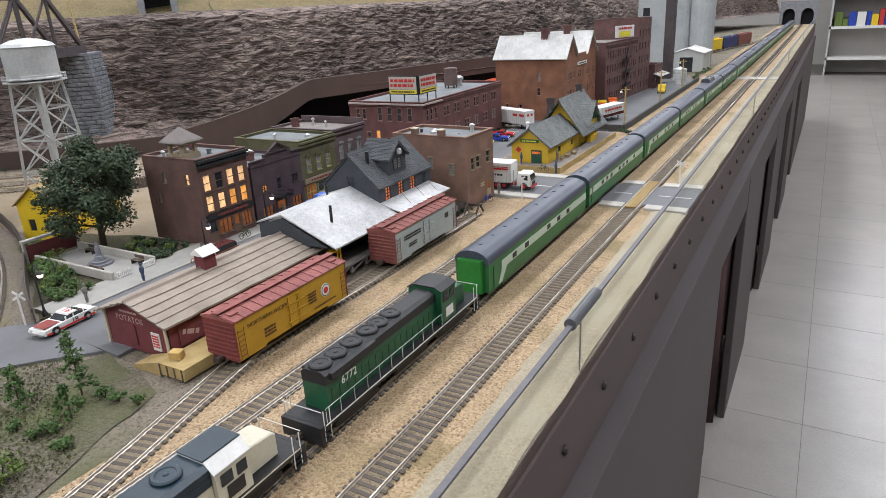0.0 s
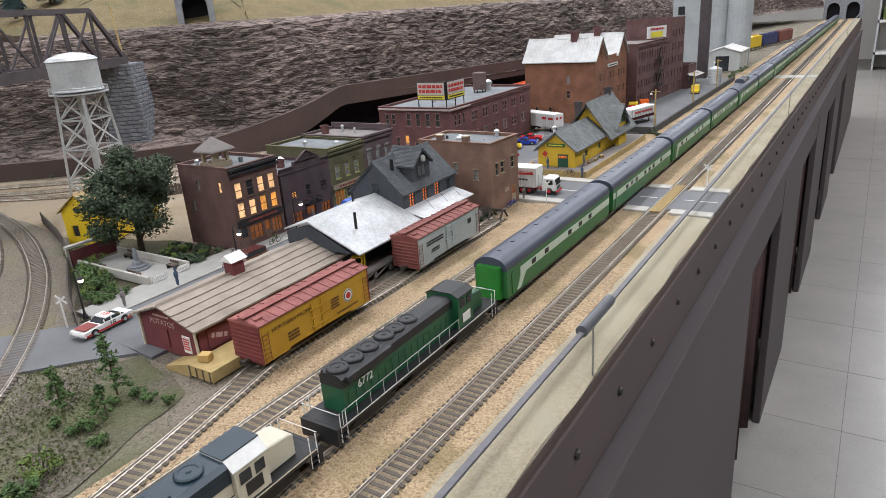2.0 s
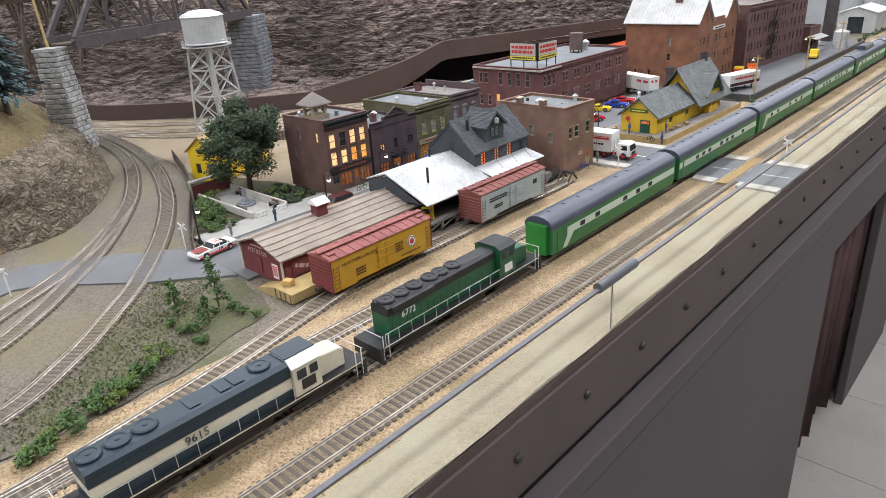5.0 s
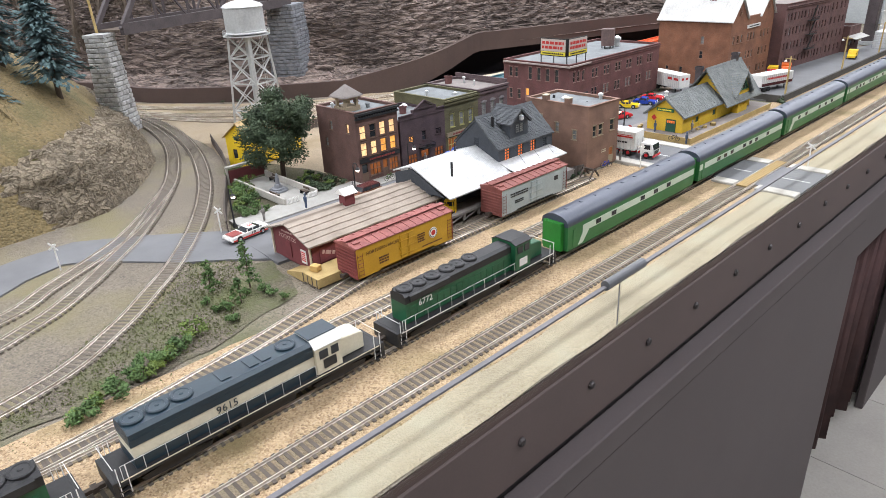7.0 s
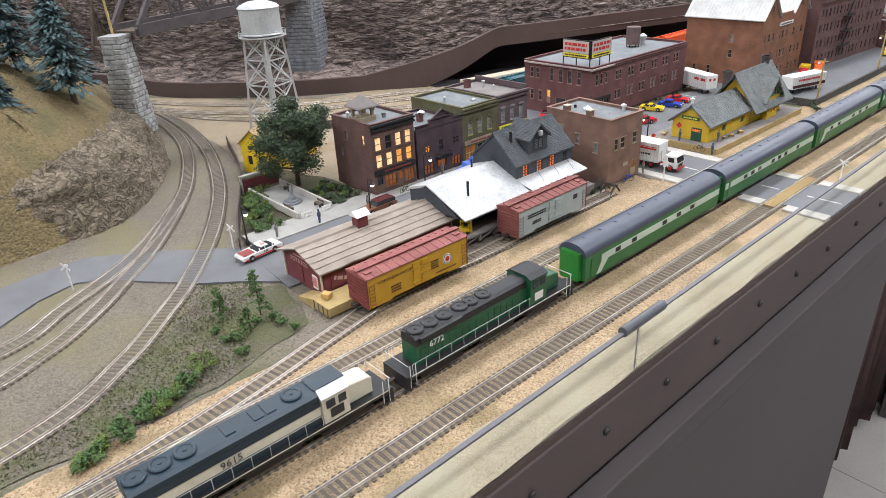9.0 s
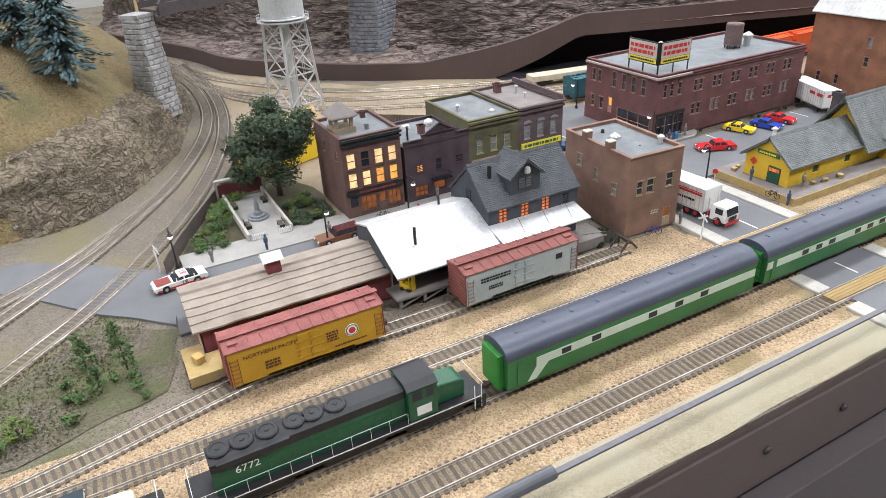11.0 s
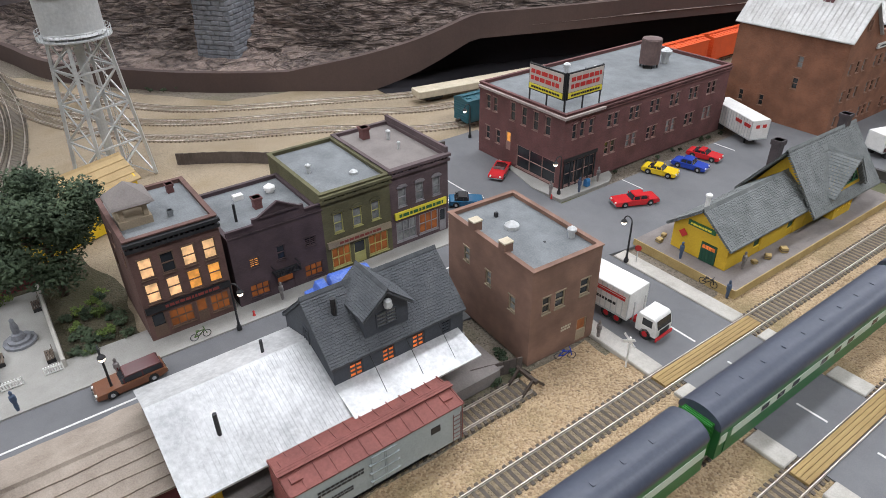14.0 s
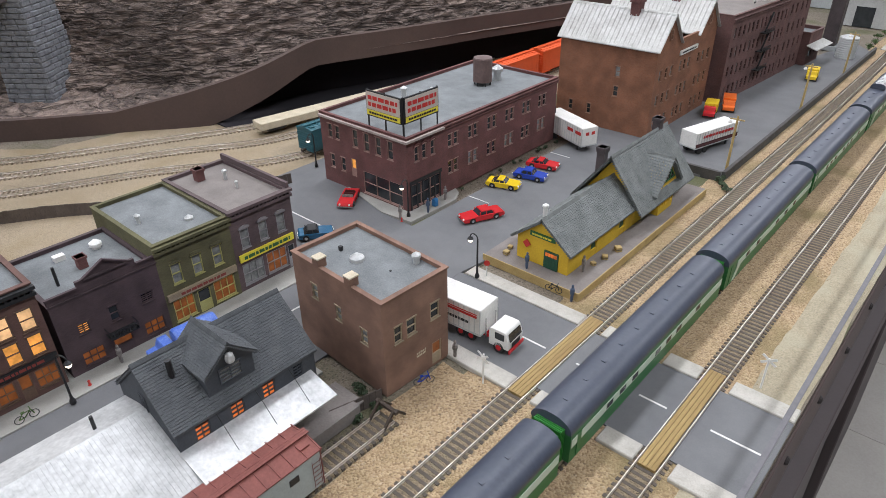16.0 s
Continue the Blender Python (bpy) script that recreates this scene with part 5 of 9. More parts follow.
# maroon brick block with the billboard
brick = flat_building("brick_block", -0.573, 1.073, 0.338, 0.165, 0.0975, 90, (MAROON,), {
    "front": row(0.014, 0.014, 2, 0.066, 0.008, 0.02, "sash", "dark") + [(0.006, 0.004, 0.056, 0.032, "shop", "dark"), (0.044, 0.066, 0.008, 0.02, "sash", "dark")]
    + [(u, v, 0.0085, 0.018, "sash", g) for k in range(6) for u in (0.078 + 0.042 * k, 0.090 + 0.042 * k) for v, g in ((0.066, "dark"), (0.028, "grey" if k % 2 else "dark"))],
    "left": row(0.012, 0.0145, 2, 0.068, 0.009, 0.02, "sash", "dark") + row(0.062, 0.022, 4, 0.066, 0.010, 0.025, "sash", "dark") + [(0.012, 0.024, 0.009, 0.02, "sash", "dark"), (0.034, 0.024, 0.009, 0.02, "sash", "dark"), (0.055, 0.022, 0.010, 0.026, "door", "lit"), (0.078, 0.004, 0.074, 0.032, "shop", "dark")]},
    "long two-storey maroon brick block with arched windows", M("maroon_trim", (0.34, 0.22, 0.19), (0.24, 0.14, 0.12), 0.8), ROOFGREY, 0.0035)
cornice(brick, 0.338, 0.093, MAROON, 0.002, 0.006, False)
bm = bmesh.new()
box(bm, -0.0022, -0.0002, -0.002, 0.165, 0.093, 0.099)
part("cornice", bm, MAROON, brick)
pi_step = math.pi / 7
COPING = M("coping_pale", (0.42, 0.36, 0.33), (0.28, 0.22, 0.20), 0.8, fine=400, coarse=50)
bm = bmesh.new()
box(bm, -0.0055, 0.066, -0.0055, -0.0024, 0.0965, 0.0994)
part("coping", bm, COPING, brick, "pale weathered coping")
bm = bmesh.new()
box(bm, -0.0055, -0.0025, -0.0022, 0.162, 0.0965, 0.0994)
part("coping", bm, COPING, brick, "pale weathered coping")
for u in (0.018, 0.032, 0.048):
    bm = bmesh.new()
    for k in range(7):
        a = pi_step * k
        beam(bm, (u + 0.0056 * math.cos(a), -0.0009, 0.0855 + 0.0052 * math.sin(a)), (u + 0.0056 * math.cos(a + pi_step), -0.0009, 0.0855 + 0.0052 * math.sin(a + pi_step)), 0.0016, 0.0014)
    part("arch", bm, MAROON, brick, "brick arch over a window")
bm = bmesh.new()
box(bm, 0.003, 0.064, -0.0012, -0.0003, 0.037, 0.042)
part("storefront_beam", bm, BLACK, brick, "black storefront beam")
for k in range(6):
    bm = bmesh.new()
    box(bm, 0.004 + 0.0112 * k, 0.006 + 0.0112 * k, -0.0012, -0.0003, 0.001, 0.037)
    part("storefront_post", bm, BLACK, brick)
bm = bmesh.new()
lathe(bm, [(0.0145, 0.006), (0.0145, 0.040), (0.0135, 0.041), (0.0138, 0.0415), (0.001, 0.043)], (0.245, 0.075, 0.0972), 18)
part("roof_tank", bm, M("tank_rust", (0.16, 0.105, 0.095), (0.10, 0.065, 0.06), 0.7, fine=300, coarse=50), brick, "rusty brown rooftop water tank")
bm = bmesh.new()
for k in range(6):
    a = k * 1.0472
    rod(bm, (0.245 + 0.012 * math.cos(a), 0.075 + 0.012 * math.sin(a), 0.0972), (0.245 + 0.012 * math.cos(a), 0.075 + 0.012 * math.sin(a), 0.1042), 0.0012)
part("tank_leg", bm, BLACK, brick)
pipe(brick, 0.278, 0.072, 0.097, 0.006, 0.014, STEELGREY)
pipe(brick, 0.10, 0.10, 0.097, 0.0035, 0.022, STEELGREY)
bm = bmesh.new()
box(bm, 0.125, 0.138, 0.07, 0.082, 0.0972, 0.109)
rod(bm, (0.131, 0.076, 0.109), (0.131, 0.076, 0.120), 0.006, 0.002, 10)
part("ventilator", bm, STEELGREY, brick)
bb = thing("billboard", -0.573 - 0.010, 1.073 + 0.008, 0.0985, 90, "two-sided rooftop billboard with red and yellow poster panels", "billboard")
for ang, nm in ((0, 0), (90, 1)):
    m0 = pose(0, 0, 0, 0, 0, ang)
    w = 0.062
    fr = bmesh.new()
    s = 1 if ang == 0 else 1
    x0, x1 = (0.002, w + 0.002)
    box(fr, x0, x1, 0.0004, 0.002, 0.017, 0.0505)
    p = part("panel", fr, BLACK, bb)
    p.matrix_basis = m0
    face = -0.0002 if ang == 0 else 0.0026
    for nm2, z0, z1, mt in (("poster", 0.0262, 0.0488, M("poster_cream", (0.52, 0.47, 0.42), (0.46, 0.40, 0.36), 0.6)), ("poster", 0.0188, 0.0256, SIGNYEL)):
        bm = bmesh.new()
        box(bm, x0 + 0.0015, x1 - 0.0015, min(face, face + 0.0004), max(face, face + 0.0004), z0, z1)
        part(nm2, bm, mt, p)
    rot = 90
    bmx = bars(p, pose((x0 + x1) / 2, face - 0.0003, 0.0375, 90, 0, 0) if ang == 0 else pose((x0 + x1) / 2, face + 0.0007, 0.0375, 90, 0, 180), 0.052, 0.017, 2, SIGNRED, "poster_lettering", 11)
    bars(p, pose((x0 + x1) / 2, face - 0.0003, 0.0222, 90, 0, 0) if ang == 0 else pose((x0 + x1) / 2, face + 0.0007, 0.0222, 90, 0, 180), 0.050, 0.004, 1, BLACK, "poster_lettering", 12)
    for k in range(3):
        bm = bmesh.new()
        u = x0 + w * k / 2
        box(bm, u - 0.0007, u + 0.0007, 0.0021, 0.0035, 0.0, 0.0510) if ang == 0 else box(bm, u - 0.0007, u + 0.0007, -0.0014, 0.0003, 0.0, 0.0510)
        part("post", bm, BLACK, p)

# orange brick mill with twin gables
org = thing("brick_mill", -0.458, 1.506, 0.001, 90, "four-storey orange brick mill with twin gables and tin roofs", "building")
MILLTRIM = M("mill_trim", (0.30, 0.17, 0.115), (0.22, 0.12, 0.08), 0.8)
W, D, H = 0.225, 0.172, 0.144
ms = [(u, v, 0.0085, 0.017, "sash", g) for v in (0.012, 0.050, 0.090) for u, g in ((0.014, "grey"), (0.036, "dark"), (0.054, "grey"), (0.088, "grey"), (0.104, "dark"), (0.120, "grey"), (0.160, "dark"), (0.178, "grey"), (0.200, "dark"))]
wall(org, "wall", W, H, pose(0, 0, 0), ORANGE, ms, MILLTRIM, 0.004)
wall(org, "wall", D - 0.008, H, pose(0, D - 0.004, 0, 0, 0, -90), ORANGE, [(0.02, 0.02, 0.008, 0.017, "sash", "dark"), (0.055, 0.02, 0.008, 0.017, "sash", "dark"), (0.10, 0.058, 0.009, 0.017, "sash", "dark"), (0.10, 0.09, 0.009, 0.017, "sash", "grey")], MILLTRIM, 0.004)
wall(org, "wall", D - 0.008, H, pose(W, 0.004, 0, 0, 0, 90), ORANGE, [], MILLTRIM, 0.004)
wall(org, "wall", W, H, pose(W, D, 0, 0, 0, 180), ORANGE, [], MILLTRIM, 0.004)
for u0 in (0.0, 0.15):
    for yy, nm in ((0.0, "gable"), (D - 0.004, "gable")):
        bm = bmesh.new()
        prism(bm, [(u0, H), (u0 + 0.075, H), (u0 + 0.0375, 0.187)], "y", yy, yy + 0.004)
        part(nm, bm, ORANGE, org)
    gable_roof(org, u0, u0 + 0.075, 0.0, D, H, 0.188, "y", TINDULL, 1, 0.005)
    bm = bmesh.new()
    for k in range(24):
        yy = -0.004 + 0.18 * k / 23
        for sg in (-1, 1):
            beam(bm, (u0 + 0.0375 + sg * 0.001, yy, 0.1895), (u0 + 0.0375 + sg * 0.0425, yy, 0.1395), 0.0007, 0.0007)
    part("roof_seam", bm, TINDULL, org)
    chimney(org, u0 + 0.0375, 0.062, 0.177, 0.015, 0.027, MAROON)
    fm, pm = window_meshes(0.009, 0.016, "sash", MILLTRIM)[:2]
    w1 = share("window", fm, org, (u0 + 0.033, -0.0022, 0.150))
gable_roof(org, 0.075, 0.15, 0.03, D - 0.01, 0.141, 0.161, "x", TINDULL, 1, 0.004)
bm = bmesh.new()
box(bm, 0.080, 0.146, -0.003, -0.0004, 0.118, 0.125)
part("sign_board", bm, WHITE, org, "white name board with dark lettering")
bars(org, pose(0.113, -0.0031, 0.1215, 90, 0, 0), 0.055, 0.004, 1, BLACK, seed=21)

# long factory and its tower
fact = flat_building("factory", -0.436, 1.745, 0.25, 0.16, 0.150, 86, (FACTORY,), {
    "front": [(u, v, 0.0075, 0.018, "sash", "dark" if (i + j) % 3 else "grey") for j, v in enumerate((0.012, 0.048, 0.082, 0.116)) for i, u in enumerate([0.012 + 0.0185 * q for q in range(13)])]},
    "four-storey dark red brick factory with fire escape", FACTORY, ROOFTAUPE)
cornice(fact, 0.25, 0.145, FACTORY, 0.0025, 0.006)
bm = bmesh.new()
for j, v in enumerate((0.038, 0.073, 0.107)):
    box(bm, 0.125, 0.165, -0.012, -0.0004, v, v + 0.001)
    for k in range(9):
        box(bm, 0.125 + 0.0048 * k, 0.1256 + 0.0048 * k, -0.012, -0.0114, v + 0.001, v + 0.008)
    box(bm, 0.125, 0.165, -0.012, -0.0114, v + 0.008, v + 0.0086)
    beam(bm, (0.135, -0.006, v), (0.158, -0.006, v + 0.034), 0.003, 0.0008)
part("fire_escape", bm, BLACK, fact, "black iron fire escape")
tower = flat_building("factory_tower", -0.419, 1.997, 0.115, 0.13, 0.198, 86, (FACTORY,), {
    "front": [(u, v, 0.0075, 0.018, "sash", "dark") for v in (0.012, 0.048, 0.084, 0.12, 0.156) for u in (0.014, 0.038, 0.066, 0.090)]},
    "taller dark brick tower at the end of the factory", FACTORY, ROOFTAUPE)
sg = thing("roof_sign", -0.448, 1.868, 0.158, 62, "white and yellow rooftop sign on a frame", "sign")
bm = bmesh.new()
box(bm, 0, 0.07, 0, 0.002, 0.004, 0.034)
pn = part("panel", bm, WHITE, sg)
bm = bmesh.new()
box(bm, 0.014, 0.056, -0.0008, -0.0002, 0.006, 0.020)
part("poster", bm, SIGNYEL, pn)
bars(pn, pose(0.035, -0.0006, 0.027, 90, 0, 0), 0.05, 0.008, 1, SIGNRED, "poster_lettering", 31)
for u in (0.004, 0.066):
    bm = bmesh.new()
    box(bm, u, u + 0.002, 0.0022, 0.004, 0, 0.034)
    part("post", bm, BLACK, sg)
annex = flat_building("loading_shed", -0.395, 2.115, 0.075, 0.12, 0.062, 86, (FACTORY,), {"front": [(0.01, 0.004, 0.02, 0.026, "door", "dark"), (0.042, 0.02, 0.01, 0.016, "sash", "dark")]}, "low dark shed at the factory's end", FACTORY, ROOFGREY)
bm = bmesh.new()
prism(bm, [(-0.022, 0.036), (0, 0.043), (0, 0.0445), (-0.022, 0.0375)], "x", -0.01, 0.085)
part("canopy", bm, TINDULL, annex)

# grain elevator, stack, shed and tank at the street's far end
elev = thing("grain_elevator", -0.52, 2.80, 0, 0, "tall pale grey concrete grain elevator with round silos", "elevator")
CONC = M("concrete_pale", (0.42, 0.44, 0.44), (0.30, 0.32, 0.325), 0.85, fine=200, coarse=12)
for k in range(2):
    bm = bmesh.new()
    lathe(bm, [(0.045, 0), (0.045, 0.42), (0.001, 0.425)], (0.05 + 0.083 * k, 0.05, 0), 20)
    part("silo", bm, CONC, elev, smooth=False)
bm = bmesh.new()
box(bm, -0.10, 0.004, 0.0, 0.11, 0, 0.52)
part("headhouse", bm, CONC, elev)
bm = bmesh.new()
box(bm, 0.01, 0.172, 0.02, 0.08, 0.426, 0.46)
part("gallery", bm, CONC, elev)
for k in range(4):
    bm = bmesh.new()
    box(bm, -0.08, -0.055, -0.002, 0.0, 0.10 + 0.09 * k, 0.13 + 0.09 * k)
    part("window", bm, WINDARK, elev)
stack = thing("chimney_stack", -0.396, 2.305, 0, 0, "tall dark square steel elevator leg", "stack")
bm = bmesh.new()
box(bm, -0.0145, 0.0145, -0.0145, 0.0145, 0, 0.46)
part("shaft", bm, IRON, stack, bevel=0.002)
bm = bmesh.new()
box(bm, -0.020, 0.020, -0.020, 0.020, 0, 0.01)
part("base", bm, CONC, stack)
shed2 = thing("metal_shed", -0.445, 2.60, 0, 0, "white corrugated metal shed with a low gable roof", "shed")
bm = bmesh.new()
prism(bm, [(0, 0), (0.11, 0), (0.11, 0.062), (0.055, 0.08), (0, 0.062)], "y", 0, 0.16)
part("body", bm, STEELGREY, shed2)
gable_roof(shed2, 0, 0.11, 0, 0.16, 0.0635, 0.0815, "y", WHITE, 1, 0.004)
bm = bmesh.new()
box(bm, 0.03, 0.075, -0.001, -0.0002, 0, 0.05)
part("door", bm, WINDARK, shed2)
tank = thing("silver_tank", -0.345, 2.24, 0.001, 0, "ribbed galvanised steel storage tank", "tank")
bm = bmesh.new()
prof = []
for k in range(10):
    prof += [(0.0195, 0.0045 * k), (0.0202, 0.0045 * k + 0.002)]
lathe(bm, prof + [(0.0195, 0.045), (0.001, 0.052)], (0, 0, 0), 24)
part("shell", bm, STEELGREY, tank)

# dark gabled house with dormer, tin-roofed shed in front
house = thing("gabled_house", -0.380, 0.651, 0.001, 90, "dark blue-grey clapboard house with slate roof and dormer", "house")
HW, HD, HE, HA = 0.117, 0.080, 0.069, 0.105
wall(house, "wall", HW, HE, pose(0, 0, 0), CLAP, [(0.013, 0.0490, 0.0115, 0.0175, "grid", "red"), (0.041, 0.0490, 0.0115, 0.0175, "grid", "red"), (0.068, 0.0490, 0.0115, 0.0175, "grid", "red"), (0.096, 0.0500, 0.009, 0.013, "grid", "dark")], CLAP, 0.003)
wall(house, "wall", HD - 0.006, HE, pose(0, HD - 0.003, 0, 0, 0, -90), CLAP, [], CLAP, 0.003, top=[((HD - 0.006) / 2, HA - 0.002)])
wall(house, "wall", HD - 0.006, HE, pose(HW, 0.003, 0, 0, 0, 90), CLAP, [(0.034, 0.03, 0.009, 0.015, "grid", "dark")], CLAP, 0.003, top=[((HD - 0.006) / 2, HA - 0.002)])
wall(house, "wall", HW, HE, pose(HW, HD, 0, 0, 0, 180), CLAP, [], CLAP, 0.003)
fm, pm = window_meshes(0.009, 0.015, "grid", CLAP)[:2]
w1 = share("window", fm, house, (-0.0012, HD / 2 + 0.0045, 0.064), -90)
pk = pm.copy()
pk.materials.append(LITRED)
share("pane", pk, house, (0.0006, HD / 2 + 0.0045, 0.064), -90)
gable_roof(house, 0, HW, 0, HD, HE, HA, "x", SLATE, 26, 0.002)
bm = bmesh.new()
prism(bm, [(0.031, 0.068), (0.069, 0.068), (0.069, 0.097), (0.050, 0.112), (0.031, 0.097)], "y", 0.006, 0.040)
dm = part("dormer", bm, CLAP, house)
gable_roof(house, 0.031, 0.069, 0.004, 0.044, 0.097, 0.1135, "y", SLATE, 15, 0.003)
fm, pm = window_meshes(0.018, 0.013, "grid", CLAP)[:2]
share("window", fm, house, (0.041, 0.0044, 0.080))
pk = pm.copy()
pk.materials.append(WINGREY)
share("pane", pk, house, (0.041, 0.0040, 0.080))
pipe(house, 0.018, 0.026, 0.078, 0.0022, 0.028, BLACK, "stove_pipe", False)
bm = bmesh.new()
lathe(bm, [(0.003, 0), (0.0036, 0.002), (0.003, 0.006), (0.0005, 0.0075)], (0.050, 0.002, 0.098), 8)
part("bell", bm, STEELGREY, house)
bm = bmesh.new()
prism(bm, [(-0.031, 0.0415), (0.0, 0.049), (0.0, 0.0503), (-0.031, 0.0428)], "x", -0.001, 0.112)
part("canopy", bm, TIN, house, "bright tin canopy over the loading side")
bm = bmesh.new()
for u in (0.03, 0.062, 0.092):
    rod(bm, (u, -0.001, 0.065), (u, -0.024, 0.0437), 0.00025, n=4)
part("tie_rod", bm, BLACK, house)
bm = bmesh.new()
box(bm, 0.0, 0.135, -0.028, -0.0005, 0.0, 0.0125)
part("dock", bm, ROOFTAUPE, house, "grey plank loading dock")

shed = thing("freight_shed", -0.385, 0.531, 0.001, 90, "dark freight shed under a bright tin roof", "shed")
bm = bmesh.new()
box(bm, 0.004, 0.115, 0.002, 0.060, 0, 0.041)
part("body", bm, CLAP, shed)
bm = bmesh.new()
prism(bm, [(-0.033, 0.0392), (0.036, 0.0675), (0.072, 0.056), (0.072, 0.0545), (0.036, 0.0658), (-0.033, 0.0375)], "x", 0.0, 0.120)
part("roof", bm, TIN, shed, "bright galvanised tin roof")
bm = bmesh.new()
for k in range(40):
    u = 0.0015 + 0.003 * k
    beam(bm, (u, -0.0325, 0.0400), (u, 0.0355, 0.0679), 0.0004, 0.00022)
part("roof_rib", bm, TIN, shed)
bm = bmesh.new()
prism(bm, [(-0.02, 0.037), (0.036, 0.063), (0.070, 0.053), (0.070, 0.0), (0.002, 0.0), (0.002, 0.037)], "x", 0.0015, 0.0035)
part("end_wall", bm, CLAP, shed)
pipe(shed, 0.036, -0.001, 0.050, 0.0016, 0.021, BLACK, "stove_pipe", False)
pipe(shed, 0.088, 0.045, 0.060, 0.0013, 0.016, BLACK, "stove_pipe", False)
bm = bmesh.new()
box(bm, 0.0, 0.115, -0.027, 0.0015, 0.009, 0.0115)
for k in range(5):
    box(bm, 0.003 + 0.027 * k, 0.006 + 0.027 * k, -0.026, -0.023, 0, 0.009)
    beam(bm, (0.004 + 0.027 * k, -0.0255, 0.001), (0.028 + 0.027 * k, -0.0255, 0.008), 0.0015, 0.0012)
part("dock", bm, ROOFTAUPE, shed, "grey plank loading dock on posts")
lift = thing("forklift", -0.372, 0.549, 0.0125, 30, "small bright yellow fork lift on the dock", "forklift")
bm = bmesh.new()
box(bm, -0.007, 0.006, -0.004, 0.004, 0.002, 0.007)
box(bm, -0.007, -0.002, -0.004, 0.004, 0.0072, 0.010)
part("body", bm, YELLOWB, lift, bevel=0.0006)
bm = bmesh.new()
for sx in (-0.005, 0.005):
    for sy in (-0.0035, 0.0035):
        box(bm, sx - 0.0004, sx + 0.0004, sy - 0.0004, sy + 0.0004, 0.007, 0.016)
box(bm, -0.006, 0.006, -0.0042, 0.0042, 0.016, 0.0168)
box(bm, 0.0075, 0.0083, -0.003, 0.003, 0.001, 0.019)
part("cage", bm, YELLOWB, lift)
for sx, sy in ((-0.004, -0.0042), (0.004, -0.0042), (-0.004, 0.0042), (0.004, 0.0042)):
    bm = bmesh.new()
    rod(bm, (sx, sy - 0.0008, 0.002), (sx, sy + 0.0008, 0.002), 0.002, n=8)
    part("wheel", bm, RUBBER, lift)

# red potato warehouse
pot = thing("potato_warehouse", -0.385, 0.350, 0.0, 90, "barn-red wooden potato warehouse with a felt roof", "warehouse")
PW, PD, PE, PA = 0.188, 0.080, 0.0335, 0.0475
wall(pot, "wall", PW, PE, pose(0, 0, 0), BARNRED, [(0.045, 0.004, 0.026, 0.022, "door", "dark"), (0.09, 0.004, 0.024, 0.022, "door", "dark"), (0.14, 0.004, 0.024, 0.022, "door", "dark")], BARNRED, 0.003)
wall(pot, "wall", PD - 0.006, PE, pose(0, PD - 0.003, 0, 0, 0, -90), BARNRED, [], CREAM, 0.003, top=[((PD - 0.006) / 2, PA - 0.001)])
wall(pot, "wall", PD - 0.006, PE, pose(PW, 0.003, 0, 0, 0, 90), BARNRED, [], CREAM, 0.003, top=[((PD - 0.006) / 2, PA - 0.001)])
wall(pot, "wall", PW, PE, pose(PW, PD, 0, 0, 0, 180), BARNRED, [], CREAM, 0.003)
for b in ((-0.0015, 0.0012, 0.0, 0.0025), (-0.0015, 0.0012, PD - 0.0025, PD), (PW - 0.0012, PW + 0.0015, 0.0, 0.0025)):
    bm = bmesh.new()
    box(bm, *b, 0, PE)
    part("corner_board", bm, CREAM, pot, "cream corner board")
gable_roof(pot, 0, PW, 0, PD, PE, PA, "x", FELT, 5, 0.006, wavy=0.0016)
bm = bmesh.new()
box(bm, -0.0012, -0.0002, 0.040, 0.052, 0.006, 0.024)
part("door", bm, BARNRED, pot)
bm = bmesh.new()
box(bm, -0.0010, -0.0002, 0.010, 0.020, 0.006, 0.022)
pst = part("poster", bm, WHITE, pot, "white poster with red print")
bars(pst, pose(-0.0011, 0.015, 0.0145, 90, 0, -90), 0.008, 0.012, 5, SIGNRED, "poster_lettering", 41)
writing("POTATOS", 0.0078, LETTER, pot, pose(-0.0003, 0.046, 0.0285, 90, 0, -90))
bars(pot, pose(-0.0003, 0.046, 0.0352, 90, 0, -90), 0.022, 0.0030, 1, LETTER, "faded_lettering", 42)
bm = bmesh.new()
box(bm, 0.010, 0.034, -0.0012, -0.0002, 0.008, 0.026)
sgn = part("wall_sign", bm, BARNRED, pot, "dark red wall sign with pale script")
bars(sgn, pose(0.022, -0.0013, 0.017, 90, 20, 0), 0.018, 0.007, 1, LETTER, "sign_lettering", 43)
bm = bmesh.new()
box(bm, 0.075, 0.089, 0.034, 0.046, 0.044, 0.061)
cupo = part("cupola", bm, BARNRED, pot, "small red roof cupola")
bm = bmesh.new()
prism(bm, [(0.0305, 0.0605), (0.0495, 0.0605), (0.040, 0.067)], "x", 0.072, 0.092)
part("cupola_roof", bm, WHITE, pot, "white cupola roof")
dock = thing("loading_ramp", -0.347, 0.333, 0.0, 90, "buff wooden loading ramp and dock", "ramp")
bm = bmesh.new()
box(bm, -0.002, 0.055, 0.0, 0.030, 0.0, 0.010)
prism(bm, [(0.030, 0.010), (0.062, 0.001), (0.062, -0.003), (0.030, -0.003)], "x", -0.002, 0.016)
part("deck", bm, BUFF, dock)
bm = bmesh.new()
for k in range(4):
    box(bm, -0.0026, -0.0021, 0.002 + 0.0085 * k, 0.0032 + 0.0085 * k, 0.0, 0.0098)
part("post", bm, TIMBER, dock)
